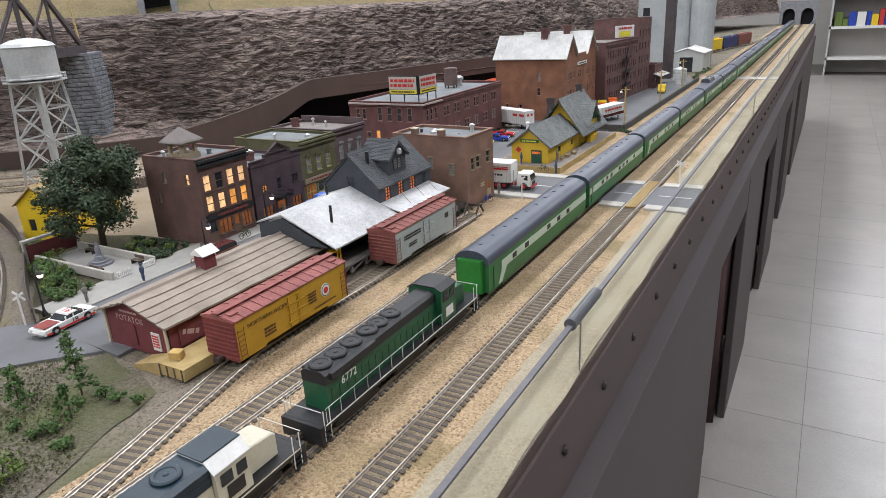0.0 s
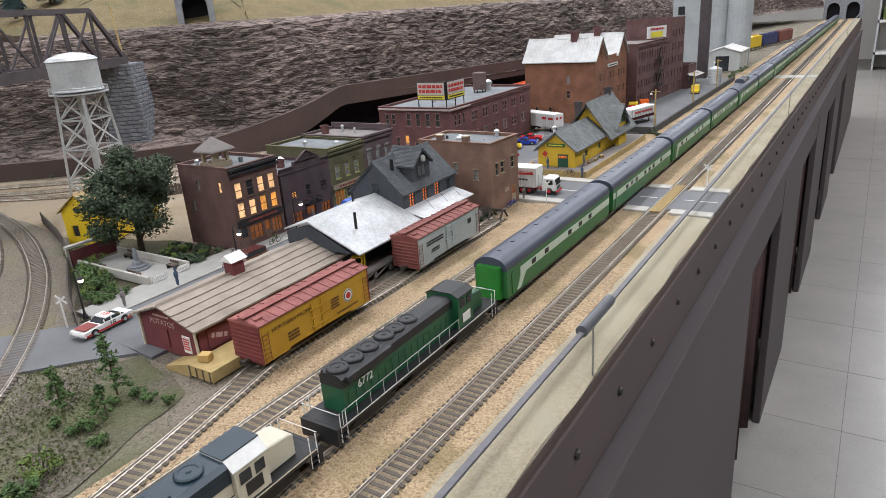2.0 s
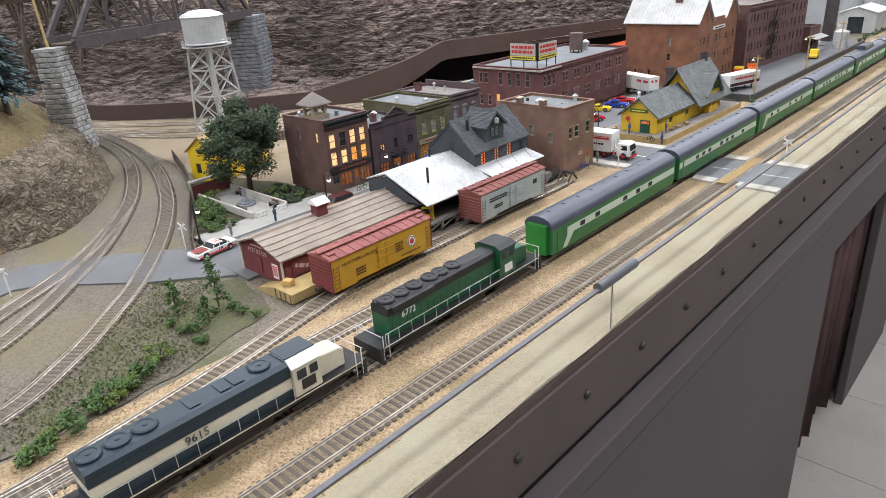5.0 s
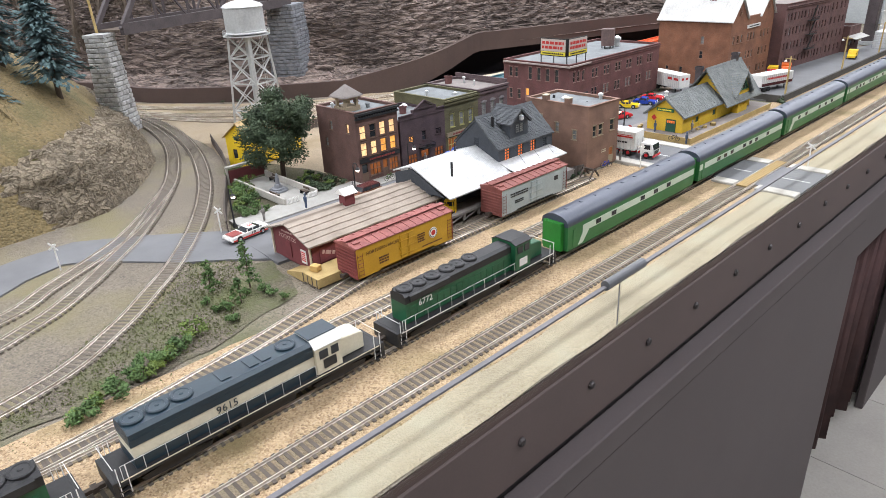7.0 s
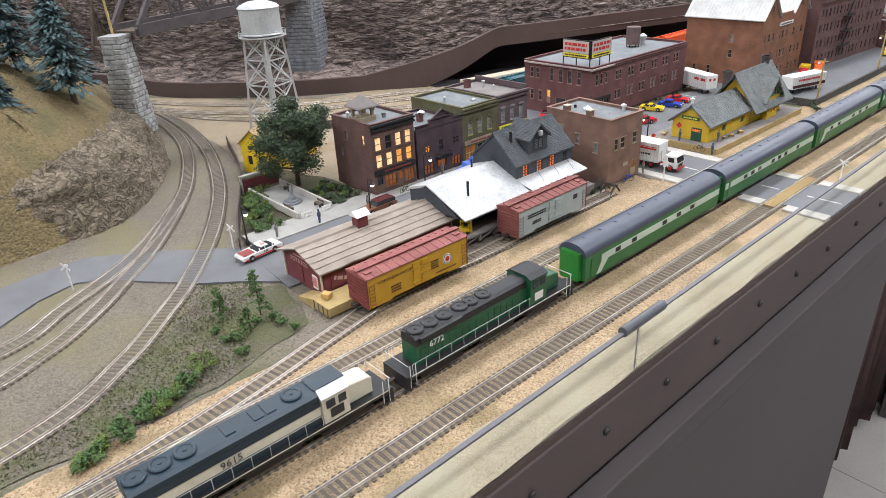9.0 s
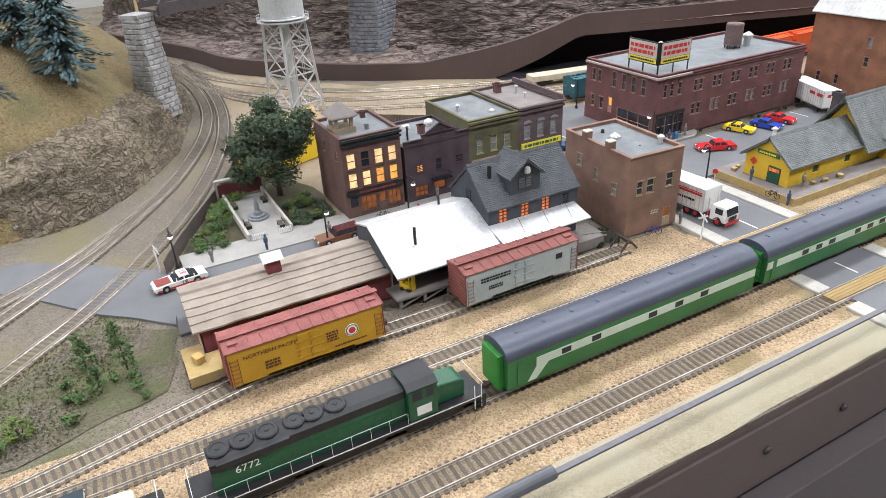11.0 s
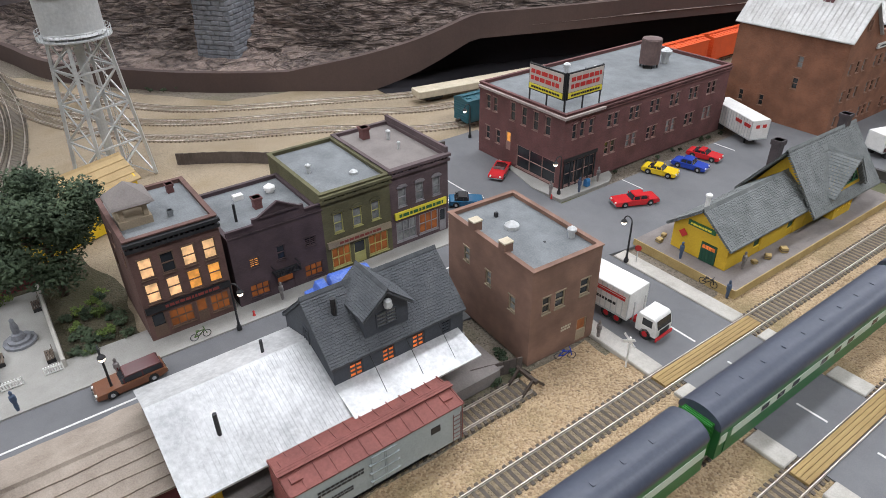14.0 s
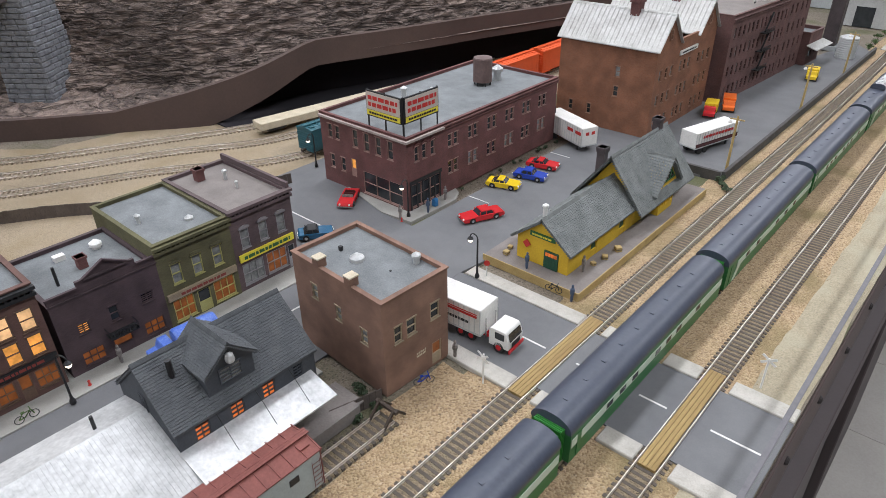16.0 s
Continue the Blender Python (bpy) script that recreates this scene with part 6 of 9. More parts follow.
crate = thing("crate", -0.368, 0.343, 0.0102, 20, "pale cardboard-coloured wooden crate on the dock", "crate")
bm = bmesh.new()
box(bm, -0.005, 0.005, -0.004, 0.004, 0, 0.0065)
part("body", bm, M("crate_tan", (0.60, 0.40, 0.14), (0.46, 0.29, 0.10), 0.8), crate, bevel=0.0004)

# yellow depot
dep = thing("railway_depot", -0.397, 1.067, 0.0085, 0, "bright yellow wooden railway depot with grey slate roofs", "depot")
wall(dep, "wall", 0.066, 0.031, pose(0, 0, 0), YELLOW, [(0.036, 0.0, 0.018, 0.022, "door", "green")], YELLOW, 0.002, top=[(0.033, 0.055)])
wall(dep, "wall", 0.146, 0.031, pose(0, 0.148, 0, 0, 0, -90), YELLOW, [(0.05, 0.01, 0.01, 0.012, "grid", "dark")], YELLOW, 0.002)
wall(dep, "wall", 0.146, 0.031, pose(0.066, 0.002, 0, 0, 0, 90), YELLOW, [(0.045, 0.0, 0.014, 0.020, "door", "green"), (0.110, 0.0, 0.014, 0.020, "door", "green")], YELLOW, 0.002)
gable_roof(dep, 0, 0.066, 0.0, 0.15, 0.0325, 0.0585, "y", SLATEG, 20, 0.006)
bm = bmesh.new()
prism(bm, [(0.0, 0), (0.066, 0), (0.066, 0.034), (0.033, 0.080), (0.0, 0.034)], "y", 0.149, 0.270)
part("main_block", bm, YELLOW, dep)
gable_roof(dep, -0.008, 0.074, 0.143, 0.276, 0.032, 0.085, "y", SLATEG, 26, 0.008)
bm = bmesh.new()
prism(bm, [(0.178, 0.031), (0.242, 0.031), (0.242, 0.038), (0.210, 0.071), (0.178, 0.038)], "x", 0.036, 0.074)
part("cross_gable", bm, YELLOW, dep)
gable_roof(dep, 0.036, 0.076, 0.178, 0.242, 0.038, 0.073, "x", SLATEG, 15, 0.005)
bm = bmesh.new()
prism(bm, [(0.191, 0.041), (0.229, 0.041), (0.210, 0.061)], "x", 0.0742, 0.0752)
part("gable_light", bm, WINDARK, dep, "dark triangular gable window with green frame")
bm = bmesh.new()
for a, b in (((0.0756, 0.19, 0.0408), (0.0756, 0.23, 0.0408)), ((0.0756, 0.19, 0.0408), (0.0756, 0.21, 0.062)), ((0.0756, 0.23, 0.0408), (0.0756, 0.21, 0.062)), ((0.0756, 0.203, 0.041), (0.0756, 0.203, 0.054)), ((0.0756, 0.217, 0.041), (0.0756, 0.217, 0.054))):
    beam(bm, a, b, 0.0012, 0.0012)
part("gable_frame", bm, SIGNGREEN, dep)
bm = bmesh.new()
prism(bm, [(0.190, 0.0), (0.230, 0.0), (0.230, 0.026), (0.190, 0.026)], "x", 0.0662, 0.078)
part("bay", bm, YELLOW, dep)
for yy in (0.195, 0.208, 0.221):
    fm, pm = window_meshes(0.008, 0.012, "sash", YELLOW)[:2]
    share("window", fm, dep, (0.0792, yy - 0.002, 0.010), 90)
chimney(dep, 0.010, 0.158, 0.051, 0.010, 0.034, IRON)
chimney(dep, 0.030, 0.262, 0.074, 0.010, 0.024, IRON)
pipe(dep, 0.022, 0.018, 0.049, 0.0024, 0.013, WHITE)
bm = bmesh.new()
box(bm, 0.017, 0.049, -0.0018, -0.0004, 0.034, 0.0395)
nb = part("name_board", bm, SIGNGREEN, dep, "green station name board with yellow lettering")
bars(nb, pose(0.033, -0.0020, 0.0367, 90, 0, 0), 0.026, 0.0034, 1, SIGNYEL, "board_lettering", 51)
bm = bmesh.new()
box(bm, 0.012, 0.022, -0.0008, -0.0002, -0.005, 0.005)
dia = part("diamond_sign", bm, SIGNRED, dep, "small red diamond sign")
dia.matrix_basis = pose(0.016, -0.0006, 0.0185, 0, 45, 0) @ pose(-0.017, 0, 0) @ Matrix.Diagonal((0.75, 1, 0.75, 1))
bm = bmesh.new()
for k in range(4):
    box(bm, 0.0378 + 0.0038 * k, 0.0408 + 0.0038 * k, -0.0016, -0.0008, 0.0155, 0.0195)
part("door_light", bm, LITRED, dep)
bm = bmesh.new()
box(bm, 0.036, 0.054, -0.0010, 0.0004, 0.0, 0.0215)
for k in range(5):
    box(bm, 0.0362 + 0.0036 * k, 0.0394 + 0.0036 * k, -0.0014, -0.0010, 0.0006, 0.0145)
part("freight_door", bm, DOORGREEN, dep, "green plank freight door with a row of small panes")
plat = thing("station_platform", 0, 0, 0, 0, "grey plank station platform with buff edge boards", "platform")
bm = bmesh.new()
box(bm, -0.428, -0.304, 1.046, 1.372, -0.002, 0.0082)
part("deck", bm, ROOFTAUPE, plat)
bm = bmesh.new()
box(bm, -0.4286, -0.304, 1.0448, 1.0459, -0.002, 0.0086)
box(bm, -0.3039, -0.3028, 1.0448, 1.372, -0.002, 0.0086)
part("edge_board", bm, BUFF, plat)

# yellow track shack
shk = thing("yard_shack", -0.840, 0.488, 0, 22, "bright yellow wooden shack with a tan plank roof", "shack")
wall(shk, "wall", 0.055, 0.052, pose(0, 0, 0), YELLOWB, [(0.010, 0.0, 0.011, 0.030, "door", "dark"), (0.032, 0.0, 0.011, 0.030, "door", "dark")], YELLOWB, 0.002, top=[(0.0275, 0.0715)])
wall(shk, "wall", 0.126, 0.052, pose(0, 0.128, 0, 0, 0, -90), YELLOWB, [], YELLOWB, 0.002)
wall(shk, "wall", 0.126, 0.052, pose(0.055, 0.002, 0, 0, 0, 90), YELLOWB, [(0.02, 0.018, 0.010, 0.016, "grid", "dark"), (0.07, 0.018, 0.010, 0.016, "grid", "dark")], YELLOWB, 0.002)
wall(shk, "wall", 0.055, 0.052, pose(0.055, 0.13, 0, 0, 0, 180), YELLOWB, [], YELLOWB, 0.002, top=[(0.0275, 0.0715)])
gable_roof(shk, 0, 0.055, 0, 0.13, 0.051, 0.0730, "y", M("plank_roof_tan", (0.46, 0.33, 0.16), (0.33, 0.23, 0.11), 0.8), 4, 0.004)
pipe(shk, 0.042, 0.03, 0.058, 0.003, 0.014, BUFF)

# ---- rolling stock ----


def truck_set(th, y, wheels=2, pitch=0.0245, z=0.0032):
    """A bogie: side frames, bolster, and wheels with axles."""
    L = pitch * (wheels - 1)
    bm = bmesh.new()
    for sx in (-0.0132, 0.0120):
        prism(bm, [(y - L / 2 - 0.006, z + 0.007), (y - L / 2 - 0.004, z + 0.003), (y - 0.004, z + 0.002), (y + 0.004, z + 0.002), (y + L / 2 + 0.004, z + 0.003), (y + L / 2 + 0.006, z + 0.007), (y + 0.005, z + 0.009), (y - 0.005, z + 0.009)], "x", sx, sx + 0.0012)
    box(bm, -0.0119, 0.0119, y - 0.003, y + 0.003, z + 0.004, z + 0.008)
    tr = part("truck", bm, BLACK, th)
    for k in range(wheels):
        bm = bmesh.new()
        yy = y - L / 2 + pitch * k
        for sx in (-1, 1):
            rod(bm, (sx * 0.0100, yy, z + 0.0052), (sx * 0.0076, yy, z + 0.0052), 0.0052, 0.0055, 14)
        rod(bm, (-0.0075, yy, z + 0.0052), (0.0075, yy, z + 0.0052), 0.0012, n=6)
        part("wheelset", bm, WHEEL, tr)
    return tr


def coupler(th, y, s):
    bm = bmesh.new()
    box(bm, -0.0016, 0.0016, min(y, y + s * 0.006), max(y, y + s * 0.006), 0.0085, 0.0115)
    box(bm, -0.003, 0.003, min(y + s * 0.0062, y + s * 0.0085), max(y + s * 0.0062, y + s * 0.0085), 0.008, 0.012)
    part("coupler", bm, WHEEL, th)


def boxcar(y0, L, side, end, roof, label, x=X1, name="boxcar", h=0.042, doors=True, grabs=True, z=0.0):
    th = thing(name, x, y0, z, 0, label, "freight car", "freight cars")
    w = 0.0172
    bm = bmesh.new()
    box(bm, -w, w, 0.0008, L - 0.0008, 0.0085, h)
    part("body", bm, side, th)
    for yy, rib in ((-0.0002, -0.0004), (L - 0.0006, L + 0.0004)):
        bm = bmesh.new()
        box(bm, -w - 0.0003, w + 0.0003, yy, yy + 0.0008, 0.0080, h)
        box(bm, -w - 0.0003, w + 0.0003, yy - 0.0005, yy + 0.0013, h - 0.001, h + 0.0002)
        panel = part("end", bm, end, th, "ribbed steel end")
        for k in range(8):
            zz = 0.0110 + (h - 0.012) * k / 8
            bm = bmesh.new()
            rod(bm, (-w + 0.001, rib, zz), (w - 0.001, rib, zz), 0.0008, n=6)
            part("rib", bm, end, panel)
    bm = bmesh.new()
    prism(bm, [(-w - 0.0012, h + 0.0003), (w + 0.0012, h + 0.0003), (w + 0.0012, h + 0.0012), (0, h + 0.0045), (-w - 0.0012, h + 0.0012)], "y", -0.001, L + 0.001)
    part("roof", bm, roof, th)
    bm = bmesh.new()
    n = int(L / 0.0105)
    for k in range(n + 1):
        yy = L * k / n
        for sg in (-1, 1):
            beam(bm, (0, yy, h + 0.0048), (sg * (w + 0.001), yy, h + 0.0015), 0.0009, 0.0007)
    part("roof_rib", bm, roof, th)
    bm = bmesh.new()
    for k in range(3):
        box(bm, -0.0034 + 0.0023 * k, -0.0034 + 0.0023 * k + 0.0021, -0.002, L + 0.002, h + 0.0056, h + 0.0063)
    for k in range(9):
        box(bm, -0.003, 0.003, L * (k + 0.5) / 9 - 0.0005, L * (k + 0.5) / 9 + 0.0005, h + 0.0044, h + 0.0055)
    part("running_board", bm, roof, th)
    for yy in (0.004, L - 0.012):
        for sx in (-0.011, 0.005):
            bm = bmesh.new()
            box(bm, sx, sx + 0.006, yy, yy + 0.008, h + 0.0027, h + 0.0042)
            part("hatch", bm, roof, th)
    for sx in (-1, 1):
        xx = sx * (w + 0.0006)
        for a, b in ((0.002, 0.0085), (L - 0.0085, L - 0.002)):
            bm = bmesh.new()
            for k in range(6):
                zz = 0.0125 + 0.0042 * k
                rod(bm, (xx, a, zz), (xx, b, zz), 0.00028, n=4)
            rod(bm, (xx, a, 0.0095), (xx, a, 0.036), 0.00025, n=4)
            rod(bm, (xx, b, 0.0095), (xx, b, 0.036), 0.00025, n=4)
            part("ladder", bm, end, th)
    if doors:
        for sx in (-1, 1):
            bm = bmesh.new()
            x0 = sx * (w + 0.0002)
            box(bm, min(x0, x0 + sx * 0.0009), max(x0, x0 + sx * 0.0009), L / 2 - 0.010, L / 2 - 0.0002, 0.0120, h - 0.003)
            box(bm, min(x0, x0 + sx * 0.0009), max(x0, x0 + sx * 0.0009), L / 2 + 0.0002, L / 2 + 0.010, 0.0120, h - 0.003)
            for q in (0.016, 0.024, 0.032):
                box(bm, min(x0, x0 + sx * 0.0016), max(x0, x0 + sx * 0.0016), L / 2 - 0.012, L / 2 + 0.012, q, q + 0.0007)
            rod(bm, (x0 + sx * 0.0012, L / 2 + 0.0015, 0.012), (x0 + sx * 0.0012, L / 2 + 0.0015, h - 0.003), 0.0004, n=5)
            part("door", bm, side, th)
    bm = bmesh.new()
    box(bm, -0.004, 0.004, 0.001, L - 0.001, 0.0085, 0.0104)
    box(bm, -w, -w + 0.001, 0.03, L - 0.03, 0.0080, 0.0104)
    box(bm, w - 0.001, w, 0.03, L - 0.03, 0.0080, 0.0104)
    part("underframe", bm, BLACK, th)
    truck_set(th, 0.021)
    truck_set(th, L - 0.021)
    coupler(th, 0.0, -1)
    coupler(th, L, 1)
    return th


SIDE = lambda w, y, z: pose(w, y, z, 90, 0, 90)
reefer = boxcar(0.361, 0.139, BOXYEL, M("end_oxide", (0.21, 0.045, 0.04), (0.13, 0.028, 0.026), 0.7), PINKRED, "yellow wood-sided refrigerator car with a faded red roof")
bm = bmesh.new()
rod(bm, (0.0173, 0, 0), (0.0178, 0, 0), 0.0062, n=24)
em = part("emblem", bm, WHITE, reefer, "round black, white and red railway emblem")
em.location = (0, 0.108, 0.0265)
for r, mt, dx in ((0.0056, BLACK, 0.0002), (0.0048, WHITE, 0.0003), (0.0032, SIGNRED, 0.0004)):
    bm = bmesh.new()
    rod(bm, (0.0176 + dx, 0, 0), (0.0178 + dx, 0, 0), r, n=24)
    part("ring", bm, mt, em)
writing("NORTHERN PACIFIC", 0.0052, LETTERDK, reefer, SIDE(0.0174, 0.037, 0.0335), "car_lettering")
bars(reefer, SIDE(0.0175, 0.036, 0.020), 0.013, 0.009, 3, LETTERDK, "car_lettering", 62)
bars(reefer, SIDE(0.0175, 0.090, 0.0265), 0.011, 0.011, 4, LETTERDK, "car_lettering", 63)
bars(reefer, SIDE(0.0175, 0.106, 0.0150), 0.03, 0.0022, 1, LETTERDK, "car_lettering", 64)
grey = boxcar(0.586, 0.134, REEFGREY, BOXRED, BOXRED, "weathered grey-sided refrigerator car with a red-brown roof")
bars(grey, SIDE(0.0175, 0.034, 0.031), 0.034, 0.006, 2, BLACK, "car_lettering", 65)
bars(grey, SIDE(0.0175, 0.034, 0.021), 0.016, 0.005, 2, BLACK, "car_lettering", 66)
bm = bmesh.new()
box(bm, 0.0173, 0.0176, 0.106, 0.114, 0.028, 0.034)
part("emblem", bm, BLACK, grey)


def engine(y0, nose_first, top, hood, band, label, number, ncol, L=0.232):
    """A six-axle diesel: frame, hoods, cab, fans, rails, steps, bogies."""
    th = thing("diesel_locomotive", X3, y0, 0, 0, label, "locomotive", "locomotives of the passenger train")
    f = (lambda y: y) if nose_first else (lambda y: L - y)

    def B(bm, x0, x1, a, b, z0, z1):
        box(bm, x0, x1, min(f(a), f(b)), max(f(a), f(b)), z0, z1)
    bm = bmesh.new()
    B(bm, -0.0165, 0.0165, 0.008, L - 0.008, 0.0145, 0.0182)
    B(bm, -0.0165, 0.0165, 0.005, 0.0078, 0.005, 0.0182)
    B(bm, -0.0165, 0.0165, L - 0.0078, L - 0.005, 0.005, 0.0182)
    part("frame", bm, BLACK, th)
    bm = bmesh.new()
    B(bm, -0.0168, 0.0168, 0.010, L - 0.010, 0.0170, 0.0178)
    part("sill_stripe", bm, WHITE if band is None else ENGCREAM, th)
    bm = bmesh.new()
    prism(bm, [(f(0.020), 0.0184), (f(0.046), 0.0184), (f(0.046), 0.037), (f(0.024), 0.035), (f(0.020), 0.033)], "x", -0.0095, 0.0095)
    part("short_hood", bm, band or hood, th, bevel=0.0008)
    ze, zr = (0.0410, 0.0468) if band else (0.0460, 0.0492)
    hw = 0.0128 if band else 0.0098
    bm = bmesh.new()
    prism(bm, [(-0.0155, 0.0184), (0.0155, 0.0184), (0.0155, ze), (0.0095, zr), (-0.0095, zr), (-0.0155, ze)], "y", min(f(0.0465), f(0.070)), max(f(0.0465), f(0.070)))
    cb = part("cab", bm, band or hood, th)
    bm = bmesh.new()
    prism(bm, [(-0.0162, ze + 0.0002), (-0.0098, zr + 0.0002), (0.0098, zr + 0.0002), (0.0162, ze + 0.0002), (0.0162, ze + 0.0010), (0.0098, zr + 0.0011), (-0.0098, zr + 0.0011), (-0.0162, ze + 0.0010)], "y", min(f(0.0455), f(0.071)), max(f(0.0455), f(0.071)))
    part("cab_roof", bm, WHITE if band else top, cb)
    if band:
        bm = bmesh.new()
        B(bm, -0.0096, 0.0096, 0.0452, 0.0713, zr + 0.0013, zr + 0.0021)
        part("roof_panel", bm, top, cb, "navy centre panel of the cab roof")
    for sx in (-1, 1):
        x0 = sx * 0.0157
        for a, b in ((0.049, 0.056), (0.059, 0.067)):
            bm = bmesh.new()
            B(bm, min(x0, x0 + sx * 0.0003), max(x0, x0 + sx * 0.0003), a, b, ze - 0.0095, ze - 0.0022)
            part("cab_window", bm, WINDARK, cb)
    for a, b in ((-0.013, -0.003), (0.003, 0.013)):
        bm = bmesh.new()
        B(bm, a, b, 0.0460, 0.0464, ze - 0.0055, ze - 0.0008)
        part("cab_window", bm, WINDARK, cb)
    bm = bmesh.new()
    B(bm, -hw, hw, 0.0705, L - 0.022, 0.0184, 0.0375)
    part("long_hood", bm, band or hood, th)
    bm = bmesh.new()
    prism(bm, [(-hw - 0.0002, 0.0377), (hw + 0.0002, 0.0377), (hw + 0.0002, 0.0445), (hw - 0.0030, 0.0468), (0.0030 - hw, 0.0468), (-hw - 0.0002, 0.0445)], "y", min(f(0.0707), f(L - 0.0218)), max(f(0.0707), f(L - 0.0218)))
    if band:
        for a in (0.102, 0.112, 0.134):
            B(bm, -0.0066, 0.0066, a, a + 0.0075, 0.0462, 0.0477)
    else:
        B(bm, -0.0125, 0.0125, L - 0.075, L - 0.026, 0.0402, 0.0452)
    hr = part("hood_roof", bm, top, th)
    if band:
        bm = bmesh.new()
        B(bm, -hw - 0.0005, hw + 0.0005, 0.0706, L - 0.0216, 0.0184, 0.0265)
        part("lower_band", bm, top, th)
        bm = bmesh.new()
        B(bm, -hw - 0.0005, hw + 0.0005, 0.0706, L - 0.0216, 0.0350, 0.0406)
        part("upper_band", bm, top, th)
    for k, yy in enumerate((0.086, L - 0.064, L - 0.047, L - 0.030) if band else (0.120, 0.137, L - 0.082, L - 0.063, L - 0.046, L - 0.030)):
        bm = bmesh.new()
        lathe(bm, [(0.0080, 0.0462), (0.0080, 0.0482), (0.0072, 0.0490), (0.0055, 0.0490), (0.0050, 0.0484), (0.0018, 0.0484), (0.0014, 0.0490), (0.0003, 0.0491)], (0, f(yy), 0), 18)
        part("fan", bm, top, hr)
    bm = bmesh.new()
    for sx in (-1, 1):
        for k in range(0 if band else 16):
            a = 0.075 + (L - 0.10) * k / 16
            x0 = sx * 0.0099
            bm = bmesh.new()
            B(bm, min(x0, x0 + sx * 0.0003), max(x0, x0 + sx * 0.0003), a, a + 0.0068, 0.0195, 0.0335)
            part("hood_door", bm, hood, th)
    bm = bmesh.new()
    WR = 0.0002
    for sx in (-1, 1):
        x0 = sx * 0.0163
        rod(bm, (x0, f(0.072), 0.0285), (x0, f(L - 0.012), 0.0285), WR, n=5)
        for k in range(11):
            yy = f(0.072 + (L - 0.084) * k / 10)
            rod(bm, (x0, yy, 0.0182), (x0, yy, 0.0285), WR, n=5)
        for yy in (0.009, L - 0.009):
            for q in (0.0, 0.006):
                s2 = 1 if yy < 0.1 else -1
                rod(bm, (x0, f(yy + s2 * q), 0.006), (x0, f(yy + s2 * q), 0.0285), WR * 1.9, n=5)
    for yy in (0.0075, L - 0.0075):
        rod(bm, (-0.0163, f(yy), 0.0285), (0.0163, f(yy), 0.0285), WR * 1.4, n=5)
    part("handrail", bm, WHITE, th, "white painted handrails")
    bm = bmesh.new()
    for sx in (-1, 1):
        for yy in (0.0085, L - 0.0145):
            for q in range(3):
                x0 = sx * 0.0135
                B(bm, min(x0, x0 + sx * 0.0035), max(x0, x0 + sx * 0.0035), yy, yy + 0.006, 0.0055 + 0.004 * q, 0.0062 + 0.004 * q)
    part("step", bm, BLACK, th)
    bm = bmesh.new()
    B(bm, -0.0135, 0.0135, L / 2 - 0.026, L / 2 + 0.022, 0.0055, 0.0143)
    part("fuel_tank", bm, BLACK, th, bevel=0.0015)
    truck_set(th, f(0.048), 3, 0.0195)
    truck_set(th, f(L - 0.048), 3, 0.0195)
    coupler(th, 0.004, -1)
    coupler(th, L - 0.004, 1)
    for sx in (0.0104 if band is None else hw + 0.0008,):
        writing(number, 0.0085, ncol, th, SIDE(sx, f(L - 0.045) if band is None else f(L * 0.62), 0.0335 if band is None else 0.0305), "road_number")
    bm = bmesh.new()
    B(bm, 0.0157, 0.0161, 0.052, 0.064, 0.022, 0.030)
    part("emblem", bm, WHITE if band is None else BLACK, cb)
    bm = bmesh.new()
    for q in (-0.003, 0.003):
        rod(bm, (q, f(0.0196), 0.030), (q, f(0.0203), 0.030), 0.0016, n=10)
    part("headlight", bm, WHITE, th)
    return th


engine(-0.170, True, BLACK, BNGREEN, None, "green and black six-axle diesel locomotive with white handrails", "6770", WHITE)
engine(0.067, False, ENGNAVY, ENGNAVY, ENGCREAM, "navy and cream six-axle diesel locomotive with a pale cab", "9615", ENGNAVY)
engine(0.304, False, BLACK, BNGREEN, None, "green and black diesel locomotive running long hood first", "6772", WHITE)


